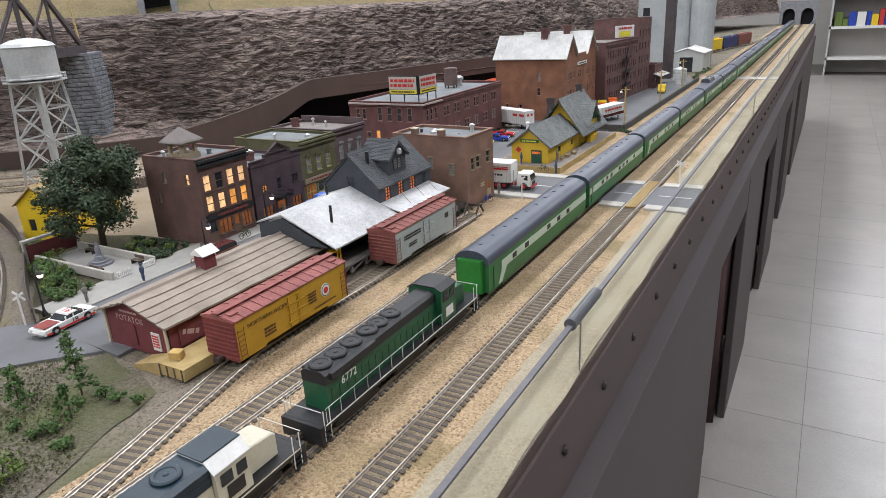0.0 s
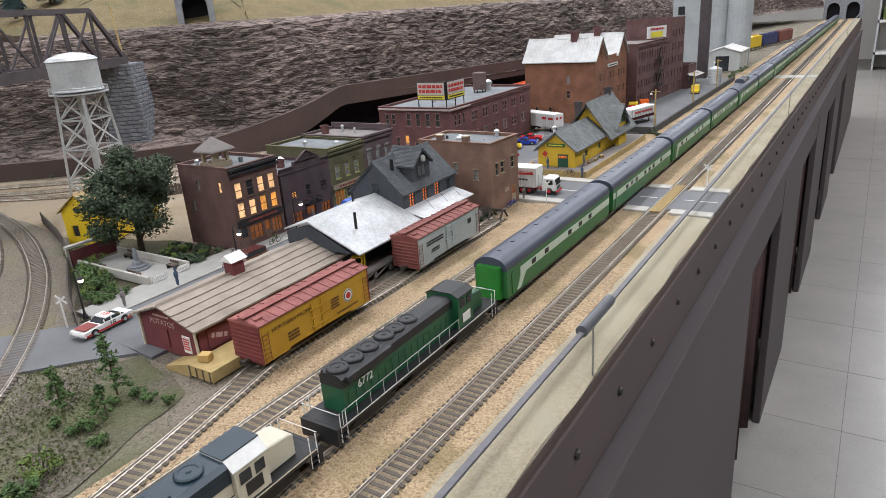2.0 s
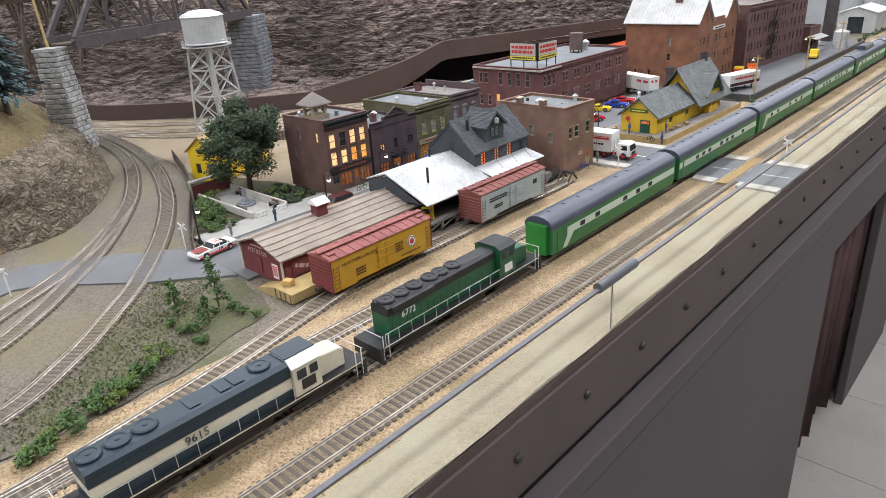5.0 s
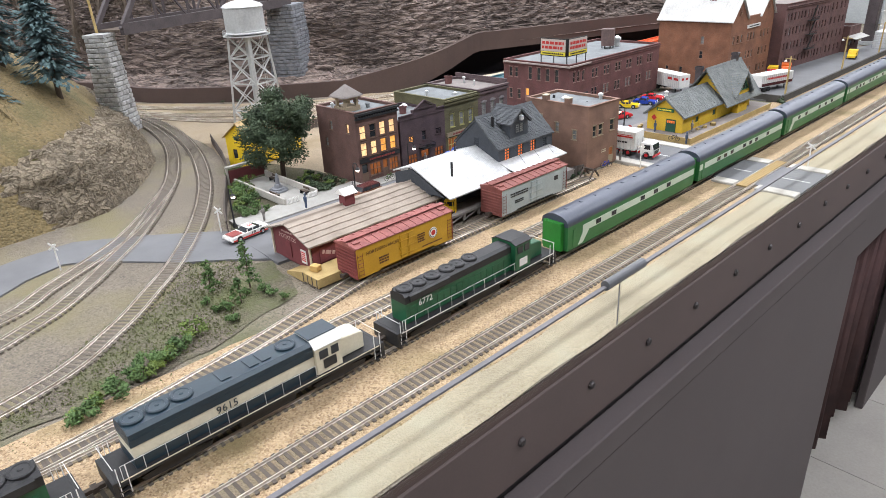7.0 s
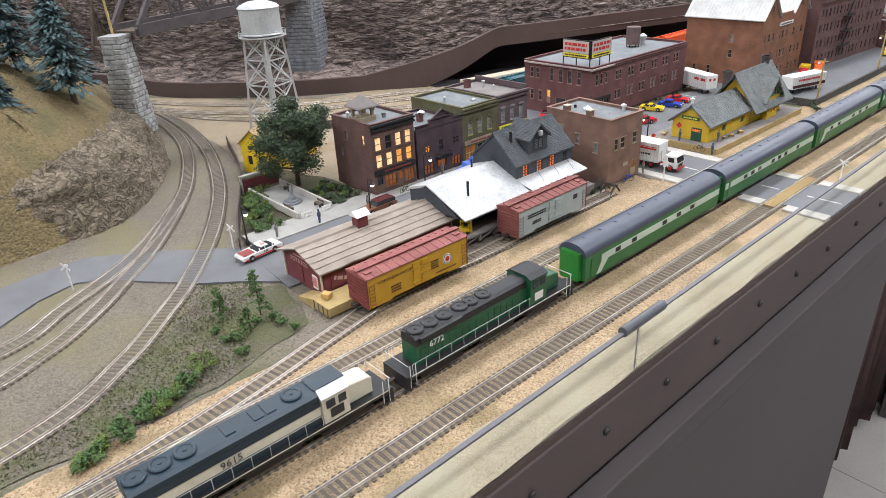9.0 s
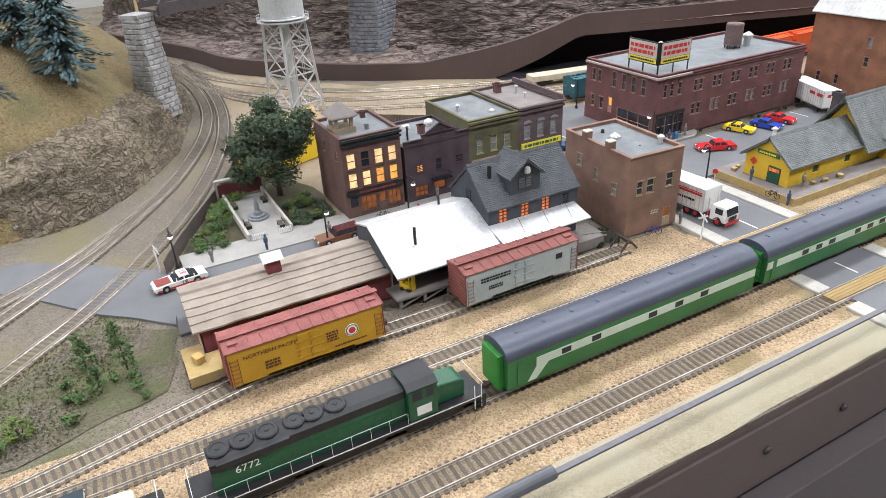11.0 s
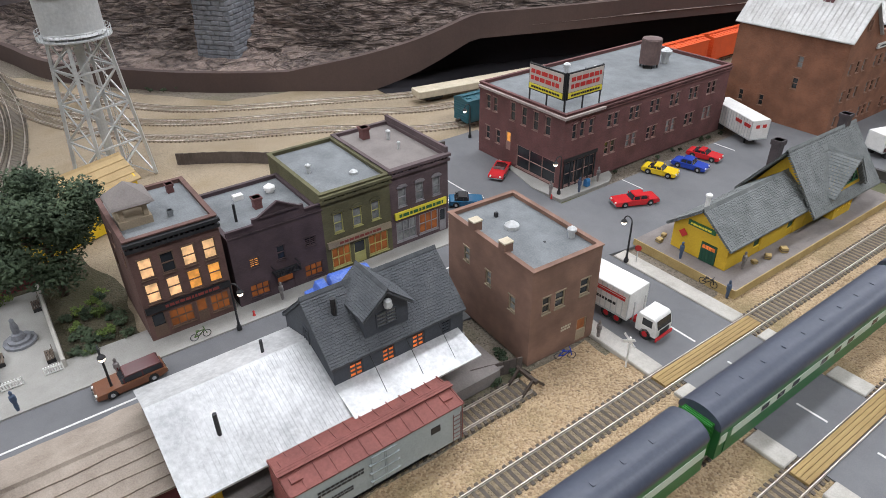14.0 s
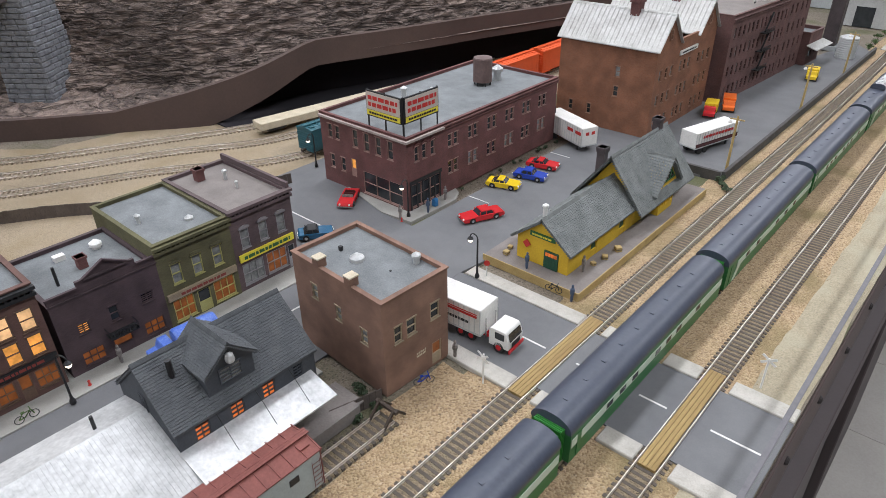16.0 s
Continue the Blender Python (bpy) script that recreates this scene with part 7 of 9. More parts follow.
def coach(label, L=0.288, style=0):
    th = thing("passenger_coach", 0, 0, 0, 0, label, "passenger car", "coaches of the passenger train")
    w = 0.0172
    side_pts = [(w, 0.0105), (w, 0.0385)]
    bm = bmesh.new()
    prism(bm, [(-w, 0.0105), (w, 0.0105), (w, 0.0385), (-w, 0.0385)], "y", 0.003, L - 0.003)
    part("body", bm, CARGREEN, th)
    bm = bmesh.new()
    pts = [(w + 0.0002, 0.0386)] + [((w + 0.0002) * math.cos(a), 0.0405 + 0.0105 * math.sin(a)) for a in [math.pi * k / 32 for k in range(33)]] + [(-w - 0.0002, 0.0386)]
    prism(bm, pts, "y", 0.002, L - 0.002)
    part("roof", bm, COACHROOF, th, "blue-grey arched roof")
    bm = bmesh.new()
    for k in range(9):
        box(bm, -0.0018, 0.0018, 0.02 + 0.028 * k, 0.0225 + 0.028 * k, 0.0508, 0.0516)
    part("roof_vent", bm, COACHROOF, th)
    for sx in (-1, 1):
        x0 = sx * (w + 0.0002)
        bm = bmesh.new()
        box(bm, min(x0, x0 + sx * 0.0004), max(x0, x0 + sx * 0.0004), 0.030 if style else 0.004, L - 0.004, 0.0255, 0.0335)
        if style:
            prism(bm, [(0.022, 0.0125), (0.030, 0.0125), (0.042, 0.0254), (0.0304, 0.0335), (0.0304, 0.0255)], "x", min(x0, x0 + sx * 0.0004), max(x0, x0 + sx * 0.0004))
        part("band", bm, PALEGREEN, th, "pale green window band")
        n = 6 if style else 9
        for k in range(n):
            a = 0.055 + (L - 0.10) * k / n
            if (k * 5 + style) % 4 == 3:
                continue
            bm = bmesh.new()
            x1 = sx * (w + 0.00065)
            box(bm, min(x1, x1 + sx * 0.0002), max(x1, x1 + sx * 0.0002), a, a + 0.0095, 0.0268, 0.0322)
            part("window", bm, WINDARK, th)
        bm = bmesh.new()
        box(bm, min(x0, x0 + sx * 0.0005), max(x0, x0 + sx * 0.0005), 0.012, 0.0175, 0.0125, 0.034)
        part("door", bm, CARGREEN, th)
    for yy in (-0.003, L - 0.0028):
        bm = bmesh.new()
        box(bm, -0.0115, 0.0115, yy, yy + 0.0058, 0.011, 0.0425)
        for k in range(3):
            box(bm, -0.0122, 0.0122, yy + 0.0005 + 0.0018 * k, yy + 0.0012 + 0.0018 * k, 0.011, 0.0432)
        part("diaphragm", bm, M("diaphragm_green", (0.03, 0.24, 0.035), (0.02, 0.17, 0.025), 0.5) if yy < 0 else CARGREEN, th)
    bm = bmesh.new()
    box(bm, -0.012, 0.012, 0.075, L - 0.075, 0.0055, 0.0104)
    part("underframe", bm, BLACK, th, bevel=0.001)
    truck_set(th, 0.036, 2, 0.028)
    truck_set(th, L - 0.036, 2, 0.028)
    coupler(th, 0.0, -1)
    return th


c0, c1 = coach("dark green passenger coach with a pale band and blue-grey roof", style=1), coach("dark green passenger coach with rows of windows", style=0)
c0.matrix_basis = pose(X3, 0.548, 0)
c1.matrix_basis = pose(X3, 0.845, 0)
for k in range(2, 17):
    y = 0.548 + 0.297 * k
    copy_thing(c0 if k % 2 == 0 else c1, pose(X3 - 0.004 * smoothstep(2.5, 4.5, y), y, 0))
dome = thing("dome_roof", X3, 1.877, 0.0512, 0, "glazed observation dome on a coach roof", "dome")
bm = bmesh.new()
prism(bm, [(-0.0115, 0), (0.0115, 0), (0.0095, 0.0065), (0.006, 0.0085), (-0.006, 0.0085), (-0.0095, 0.0065)], "y", -0.035, 0.035)
part("glazing", bm, WINGREY, dome)
bm = bmesh.new()
for k in range(8):
    yy = -0.035 + 0.01 * k
    prism(bm, [(-0.0118, 0), (0.0118, 0), (0.0098, 0.0068), (0.0062, 0.0088), (-0.0062, 0.0088), (-0.0098, 0.0068)], "y", yy - 0.0006, yy + 0.0006)
part("frame", bm, COACHROOF, dome)

# cars on the back tracks
boxcar(1.112, 0.13, TEAL, TEAL, TEAL, "teal steel boxcar on the back track", x=-0.832, doors=True)
flat = thing("flat_car", -0.965, 1.115, 0, -9, "long pale cream covered car under the cliff board", "freight car", "freight cars")
bm = bmesh.new()
box(bm, -0.016, 0.016, 0, 0.40, 0.010, 0.022)
part("deck", bm, CREAM, flat, bevel=0.0008)
truck_set(flat, 0.03)
truck_set(flat, 0.37)
for k, (yy, mt, nm) in enumerate(((1.50, HOPORANGE, "bright orange covered hopper behind the mill"), (1.69, HOPORANGE, "bright orange covered hopper beside the cliff"))):
    boxcar(yy, 0.175, mt, mt, mt, nm, x=-0.80, name="hopper_car", h=0.052, doors=False)
for k, (mt, nm) in enumerate(((YELLOWB, "yellow covered hopper by the elevator"), (NAVY, "dark blue covered hopper by the elevator"), (BOXRED, "red covered hopper by the elevator"))):
    th = boxcar(3.38 + 0.212 * k, 0.195, mt, mt, mt, nm, x=-0.457 + 0.0425 * k, name="hopper_car", h=0.055, doors=False)
    th.rotation_euler = (0, 0, radians(-11.3))
track([(-0.50, 3.10), (-0.447, 3.38), (-0.362, 3.804), (-0.319, 4.02), (-0.2885, 4.5)], "industrial spur track by the elevator")

# ---- road vehicles ----


def wheels4(th, xs, half, r, z=0.0, hub=CHROME):
    for sx in xs:
        for sy in (-1, 1):
            bm = bmesh.new()
            rod(bm, (sx, sy * (half - 0.0016), r + z), (sx, sy * half, r + z), r, n=14)
            wh = part("wheel", bm, RUBBER, th)
            bm = bmesh.new()
            rod(bm, (sx, sy * half, r + z), (sx, sy * (half + 0.0003), r + z), r * 0.5, n=10)
            part("hub", bm, hub, wh)


def car(x, y, z, rz, paint, label, L=0.052, W=0.021, kind="sedan", top=None, glass=WINDARK):
    """A toy road car: body shell with wheel arches, cabin, glass, bumpers, lamps, wheels. Front is local +x."""
    th = thing("toy_car", x, y, z, rz, label, "car", "toy cars")
    h = L / 2
    lo, mid = 0.0022, 0.0088
    r = 0.0038
    prof = [(-h, lo + 0.002)]
    for cx in (-h * 0.58, h * 0.60):
        prof += [(cx - r * 1.15, lo)] + [(cx + r * 1.15 * math.cos(a), r + r * 1.12 * math.sin(a)) for a in [math.pi * (1 - k / 6) for k in range(7)]] + [(cx + r * 1.15, lo)]
    prof += [(h, lo + 0.001), (h + 0.0006, 0.0052), (h * 0.97, 0.0076), (h * 0.35, mid), (-h * 0.9, mid + 0.0002), (-h, 0.0078)]
    bm = bmesh.new()
    prism(bm, prof, "y", -W / 2 + 0.0004, W / 2 - 0.0004)
    part("body", bm, paint, th)
    cab = {"sedan": (-0.55, -0.36, 0.10, 0.30, 0.0142), "wagon": (-0.94, -0.88, 0.12, 0.30, 0.0150), "coupe": (-0.72, -0.30, 0.02, 0.30, 0.0132), "hot": (-0.70, -0.42, 0.05, 0.20, 0.0140)}.get(kind)
    if cab:
        a, b, c, d, zt = cab
        bm = bmesh.new()
        prism(bm, [(a * h, mid - 0.0003), (b * h, zt - 0.0012), (c * h, zt - 0.0012), (d * h, mid - 0.0003)], "y", -W / 2 + 0.0022, W / 2 - 0.0022)
        part("glass", bm, glass, th)
        bm = bmesh.new()
        prism(bm, [(b * h - 0.001, zt - 0.0013), (b * h, zt), (c * h, zt), (c * h + 0.001, zt - 0.0013)], "y", -W / 2 + 0.0026, W / 2 - 0.0026)
        for q in ((a + b) / 2, (b * 0.45 + c * 0.55), (c + d) / 2):
            for sy in (-1, 1):
                box(bm, q * h - 0.0006, q * h + 0.0006, sy * (W / 2 - 0.0022) - 0.0003, sy * (W / 2 - 0.0022) + 0.0003, mid - 0.0003, zt - 0.0012)
        part("roof", bm, top or paint, th)
    else:
        bm = bmesh.new()
        box(bm, -h * 0.55, h * 0.2, -W / 2 + 0.003, W / 2 - 0.003, mid - 0.001, mid + 0.0006)
        for q in (-0.42, -0.08):
            box(bm, q * h, q * h + 0.002, -W / 2 + 0.004, W / 2 - 0.004, mid + 0.0006, mid + 0.0036)
        part("seat", bm, CARMAROON, th)
        bm = bmesh.new()
        box(bm, h * 0.22, h * 0.22 + 0.0005, -W / 2 + 0.003, W / 2 - 0.003, mid, mid + 0.0042)
        part("windscreen", bm, WINGREY, th)
    bm = bmesh.new()
    box(bm, h + 0.0004, h + 0.0014, -W / 2 + 0.001, W / 2 - 0.001, 0.0032, 0.0046)
    box(bm, -h - 0.0010, -h, -W / 2 + 0.001, W / 2 - 0.001, 0.0036, 0.0050)
    part("bumper", bm, CHROME, th)
    for sy in (-1, 1):
        bm = bmesh.new()
        rod(bm, (h * 0.98, sy * (W / 2 - 0.004), 0.0066), (h + 0.0009, sy * (W / 2 - 0.004), 0.0066), 0.0013, n=8)
        part("headlight", bm, WHITE, th)
    wheels4(th, (-h * 0.58, h * 0.60), W / 2, r)
    return th


Z_R = 0.0012
car(-0.658, 1.045, Z_R, -55, CARRED, "red open-topped vintage car parked on the lot", kind="open", L=0.048)
car(-0.617, 0.955, Z_R, 55, CARTEAL, "dark teal vintage car with a black hood", kind="hot", L=0.042, top=BLACK)
rs = car(-0.492, 1.122, Z_R, 245, CARRED, "red saloon with white number panels on the lot", kind="sedan", L=0.056)
car(-0.527, 1.215, Z_R, 20, CARYEL, "yellow rounded coupe parked beside the block", kind="coupe", L=0.046)
car(-0.514, 1.262, Z_R, 15, CARBLUE, "blue saloon parked in a row", kind="sedan", L=0.046)
car(-0.522, 1.305, Z_R, 15, CARRED, "red sports coupe parked in a row", kind="coupe", L=0.046)
wg = car(-0.536, 0.536, Z_R + 0.0002, -88, CARWOOD, "wood-panelled maroon station wagon on the street", kind="wagon", L=0.056, top=CARMAROON)
race = car(-0.535, 0.352, Z_R, -84, WHITE, "white, red and yellow stock racing car", kind="coupe", L=0.056, W=0.022, top=WHITE)
writing("18", 0.010, SIGNRED, race, pose(-0.004, 0, 0.0134, 0, 0, 90), "race_number")
writing("18", 0.0072, BLACK, race, pose(-0.003, 0.0108, 0.0058, 90, 0, 180), "race_number")
bm = bmesh.new()
box(bm, 0.010, 0.0255, -0.008, 0.008, 0.0090, 0.0093)
part("hood_decal", bm, SIGNMUTED, race)
bm = bmesh.new()
for sy in (-0.0110, 0.0106):
    box(bm, -0.024, 0.026, sy, sy + 0.0004, 0.0028, 0.0046)
part("side_decal", bm, SIGNRED, race)


def semi(x, y, z, rz, cabpaint, label, trailer_label, with_cab=True, TL=0.085, H=0.040):
    if with_cab:
        th = thing("toy_lorry", x, y, z, rz, label, "lorry")
        bm = bmesh.new()
        box(bm, -0.052, 0.004, -0.004, 0.004, 0.005, 0.0085)
        part("chassis", bm, CARRED, th)
        bm = bmesh.new()
        prism(bm, [(0.002, 0.006), (0.0235, 0.006), (0.0238, 0.014), (0.021, 0.0235), (0.019, 0.0255), (0.004, 0.0255), (0.002, 0.022)], "y", -0.0125, 0.0125)
        cb = part("cab", bm, cabpaint, th, bevel=0.0006)
        bm = bmesh.new()
        prism(bm, [(0.0238, 0.0150), (0.0217, 0.0230), (0.0221, 0.0230), (0.0242, 0.0150)], "y", -0.010, 0.010)
        for sy in (-1, 1):
            y0 = sy * 0.0126
            box(bm, 0.009, 0.019, min(y0, y0 + sy * 0.0003), max(y0, y0 + sy * 0.0003), 0.0155, 0.0225)
        part("window", bm, WINDARK, cb)
        bm = bmesh.new()
        box(bm, 0.0240, 0.0252, -0.0125, 0.0125, 0.0035, 0.0068)
        part("bumper", bm, CARRED, cb)
        bm = bmesh.new()
        for k in range(4):
            box(bm, 0.0240, 0.0245, -0.007, 0.007, 0.0078 + 0.0015 * k, 0.0085 + 0.0015 * k)
        part("grille", bm, BLACK, cb)
        wheels4(th, (0.013, -0.018, -0.030), 0.0125, 0.0058, hub=CARRED)
        bm = bmesh.new()
        for sy in (-1, 1):
            rod(bm, (-0.004, sy * 0.008, 0.006), (-0.004, sy * 0.008, 0.029), 0.0008, n=6)
        part("exhaust_stack", bm, CHROME, th)
    m = pose(x, y, z, 0, 0, rz)
    tr = thing("semi_trailer", 0, 0, 0, 0, trailer_label, "trailer", "semi trailers")
    tr.matrix_basis = m
    off = -0.006 if with_cab else 0.0
    bm = bmesh.new()
    box(bm, off - TL, off, -0.0145, 0.0145, 0.0120, H)
    body = part("body", bm, WHITE, tr, bevel=0.0006)
    bm = bmesh.new()
    n = int(TL / 0.006)
    for sy in (-1, 1):
        y0 = sy * 0.0146
        for k in range(n + 1):
            xx = off - TL + (TL - 0.001) * k / n
            box(bm, xx, xx + 0.0008, min(y0, y0 + sy * 0.0005), max(y0, y0 + sy * 0.0005), 0.0125, H - 0.001)
    part("rib", bm, STEELGREY, tr)
    bm = bmesh.new()
    box(bm, off - TL, off, -0.0148, 0.0148, 0.0105, 0.0122)
    part("side_rail", bm, STEELGREY, tr)
    bm = bmesh.new()
    for sx in (off - TL + 0.014, off - TL + 0.027):
        for sy in (-0.011, 0.011):
            rod(bm, (sx, sy - 0.0025, 0.0055), (sx, sy + 0.0025, 0.0055), 0.0055, n=12)
    part("wheel", bm, RUBBER, tr)
    if not with_cab:
        bm = bmesh.new()
        for sy in (-0.008, 0.008):
            box(bm, off - 0.018, off - 0.016, sy - 0.001, sy + 0.001, 0, 0.0104)
        part("landing_leg", bm, BLACK, tr)
    return tr


t1 = semi(-0.329, 0.936, Z_R, 4, WHITE, "white and red cab-over toy lorry waiting at the crossing", "white ribbed box trailer with red and black stripes")
bm = bmesh.new()
box(bm, -0.088, -0.010, -0.0153, -0.0150, 0.030, 0.0325)
box(bm, -0.088, -0.010, -0.0153, -0.0150, 0.0335, 0.0345)
part("stripe", bm, SIGNRED, t1)
bars(t1, pose(-0.047, -0.0153, 0.0225, 90, 0, 0), 0.06, 0.0045, 1, BLACK, "trailer_lettering", 71)
t2 = semi(-0.500, 1.398, Z_R, -22, WHITE, "", "white box trailer parked against the mill", False, 0.10, 0.040)
bm = bmesh.new()
for xx in (-0.030, -0.010):
    box(bm, xx - 0.007, xx + 0.007, -0.0153, -0.0150, 0.028, 0.033)
part("decal", bm, SIGNRED, t2)
bm = bmesh.new()
for yy in (-0.005, 0.006):
    box(bm, 0.0001, 0.0004, yy - 0.003, yy + 0.003, 0.028, 0.033)
part("decal", bm, SIGNRED, t2)
t3 = semi(-0.355, 1.585, Z_R, 74, WHITE, "", "white trailer with a dark red lower band", False, 0.10, 0.036)
bm = bmesh.new()
box(bm, -0.099, -0.001, -0.0153, -0.0149, 0.0125, 0.0185)
part("stripe", bm, CARMAROON, t3)
bars(t3, pose(-0.05, -0.0153, 0.0275, 90, 0, 0), 0.07, 0.0065, 1, SIGNRED, "trailer_lettering", 72)


def small_truck(x, y, rz, cab, bed, label, L=0.05, tank=False):
    th = thing("toy_truck", x, y, Z_R, rz, label, "truck", "toy trucks")
    bm = bmesh.new()
    prism(bm, [(L * 0.18, 0.004), (L * 0.5, 0.004), (L * 0.5, 0.010), (L * 0.36, 0.0115), (L * 0.32, 0.0185), (L * 0.18, 0.0185)], "y", -0.0095, 0.0095)
    cb = part("cab", bm, cab, th, bevel=0.0005)
    bm = bmesh.new()
    for sy in (-1, 1):
        y0 = sy * 0.0096
        box(bm, L * 0.2, L * 0.31, min(y0, y0 + sy * 0.0003), max(y0, y0 + sy * 0.0003), 0.0118, 0.0170)
    part("window", bm, WINDARK, cb)
    bm = bmesh.new()
    if tank:
        lathe(bm, [(0.001, 0), (0.009, 0.001), (0.0102, 0.003), (0.0102, L * 0.62), (0.009, L * 0.62 + 0.002), (0.001, L * 0.62 + 0.003)], (0, 0, 0), 18)
        bmesh.ops.transform(bm, verts=bm.verts, matrix=pose(L * 0.15, 0, 0.0155, 0, -90, 0))
    else:
        box(bm, -L * 0.5, L * 0.16, -0.0105, 0.0105, 0.0065, 0.0215)
    bd = part("tank" if tank else "box_body", bm, bed, th)
    bm = bmesh.new()
    box(bm, -L * 0.5, L * 0.2, -0.006, 0.006, 0.004, 0.0064)
    part("chassis", bm, BLACK, th)
    wheels4(th, (-L * 0.3, L * 0.33), 0.0105, 0.0042)
    return th


BLUEW = M("tanker_blue_worn", (0.03, 0.10, 0.50), (0.16, 0.25, 0.58), 0.4, fine=500, coarse=170, bump=0)
small_truck(-0.543, 0.738, -95, BLUEW, BLUEW, "blue and white worn tank truck parked at the kerb", 0.066, True)
small_truck(-0.352, 2.02, -80, YELLOWB, YELLOWB, "bright yellow delivery van on the yard street", 0.042)
small_truck(-0.412, 1.735, -70, CARORANGE, CARORANGE, "orange toy truck beside the factory", 0.05)
small_truck(-0.425, 1.685, -75, CARRED, YELLOWB, "red and yellow toy truck beside the mill", 0.05)

# ---- water tower ----
wt = thing("water_tower", -0.972, 0.627, 0, 20, "silver steel water tower on four lattice legs", "water tower")
bm = bmesh.new()
prof = [(0.037, 0.193), (0.037, 0.194), (0.0355, 0.196), (0.0355, 0.238), (0.0375, 0.2385), (0.033, 0.243), (0.018, 0.2485), (0.001, 0.2505)]
lathe(bm, prof, n=36)
part("tank", bm, STEELGREY, wt, smooth=False)
bm = bmesh.new()
lathe(bm, [(0.0355, 0.189), (0.0425, 0.189), (0.0425, 0.1905), (0.0355, 0.1905)], n=36)
wk = part("walkway", bm, STEELGREY, wt)
bm = bmesh.new()
for k in range(36):
    a = 6.2832 * k / 36
    rod(bm, (0.042 * math.cos(a), 0.042 * math.sin(a), 0.1905), (0.042 * math.cos(a), 0.042 * math.sin(a), 0.199), 0.0004, n=4)
    b = 6.2832 * (k + 1) / 36
    for zz in (0.1945, 0.199):
        rod(bm, (0.042 * math.cos(a), 0.042 * math.sin(a), zz), (0.042 * math.cos(b), 0.042 * math.sin(b), zz), 0.0004, n=4)
part("railing", bm, STEELGREY, wk)
lv = [0.0, 0.055, 0.105, 0.150, 0.188]
R = lambda z: 0.036 - 0.012 * z / 0.188
C4 = [(1, 1), (-1, 1), (-1, -1), (1, -1)]
for cx, cy in C4:
    bm = bmesh.new()
    beam(bm, (cx * R(0), cy * R(0), 0), (cx * R(0.188), cy * R(0.188), 0.188), 0.0038, 0.0038)
    part("leg", bm, STEELGREY, wt)
for i in range(4):
    a, b = C4[i], C4[(i + 1) % 4]
    for z0, z1 in zip(lv, lv[1:]):
        bm = bmesh.new()
        beam(bm, (a[0] * R(z0), a[1] * R(z0), z0), (b[0] * R(z1), b[1] * R(z1), z1), 0.0018, 0.0018)
        beam(bm, (b[0] * R(z0), b[1] * R(z0), z0), (a[0] * R(z1), a[1] * R(z1), z1), 0.0018, 0.0018)
        beam(bm, (a[0] * R(z1), a[1] * R(z1), z1), (b[0] * R(z1), b[1] * R(z1), z1), 0.0022, 0.0022)
        part("bracing", bm, STEELGREY, wt)
bm = bmesh.new()
rod(bm, (0, 0, 0), (0, 0, 0.19), 0.006, n=12)
part("riser_pipe", bm, STEELGREY, wt)
bm = bmesh.new()
for sx in (0.006, 0.011):
    rod(bm, (sx + 0.012, 0.012, 0), (sx + 0.012, 0.012, 0.19), 0.0005, n=4)
for k in range(30):
    rod(bm, (0.018, 0.012, 0.006 * k + 0.004), (0.023, 0.012, 0.006 * k + 0.004), 0.0004, n=4)
part("ladder", bm, STEELGREY, wt)

# ---- bridge, pier, abutment ----


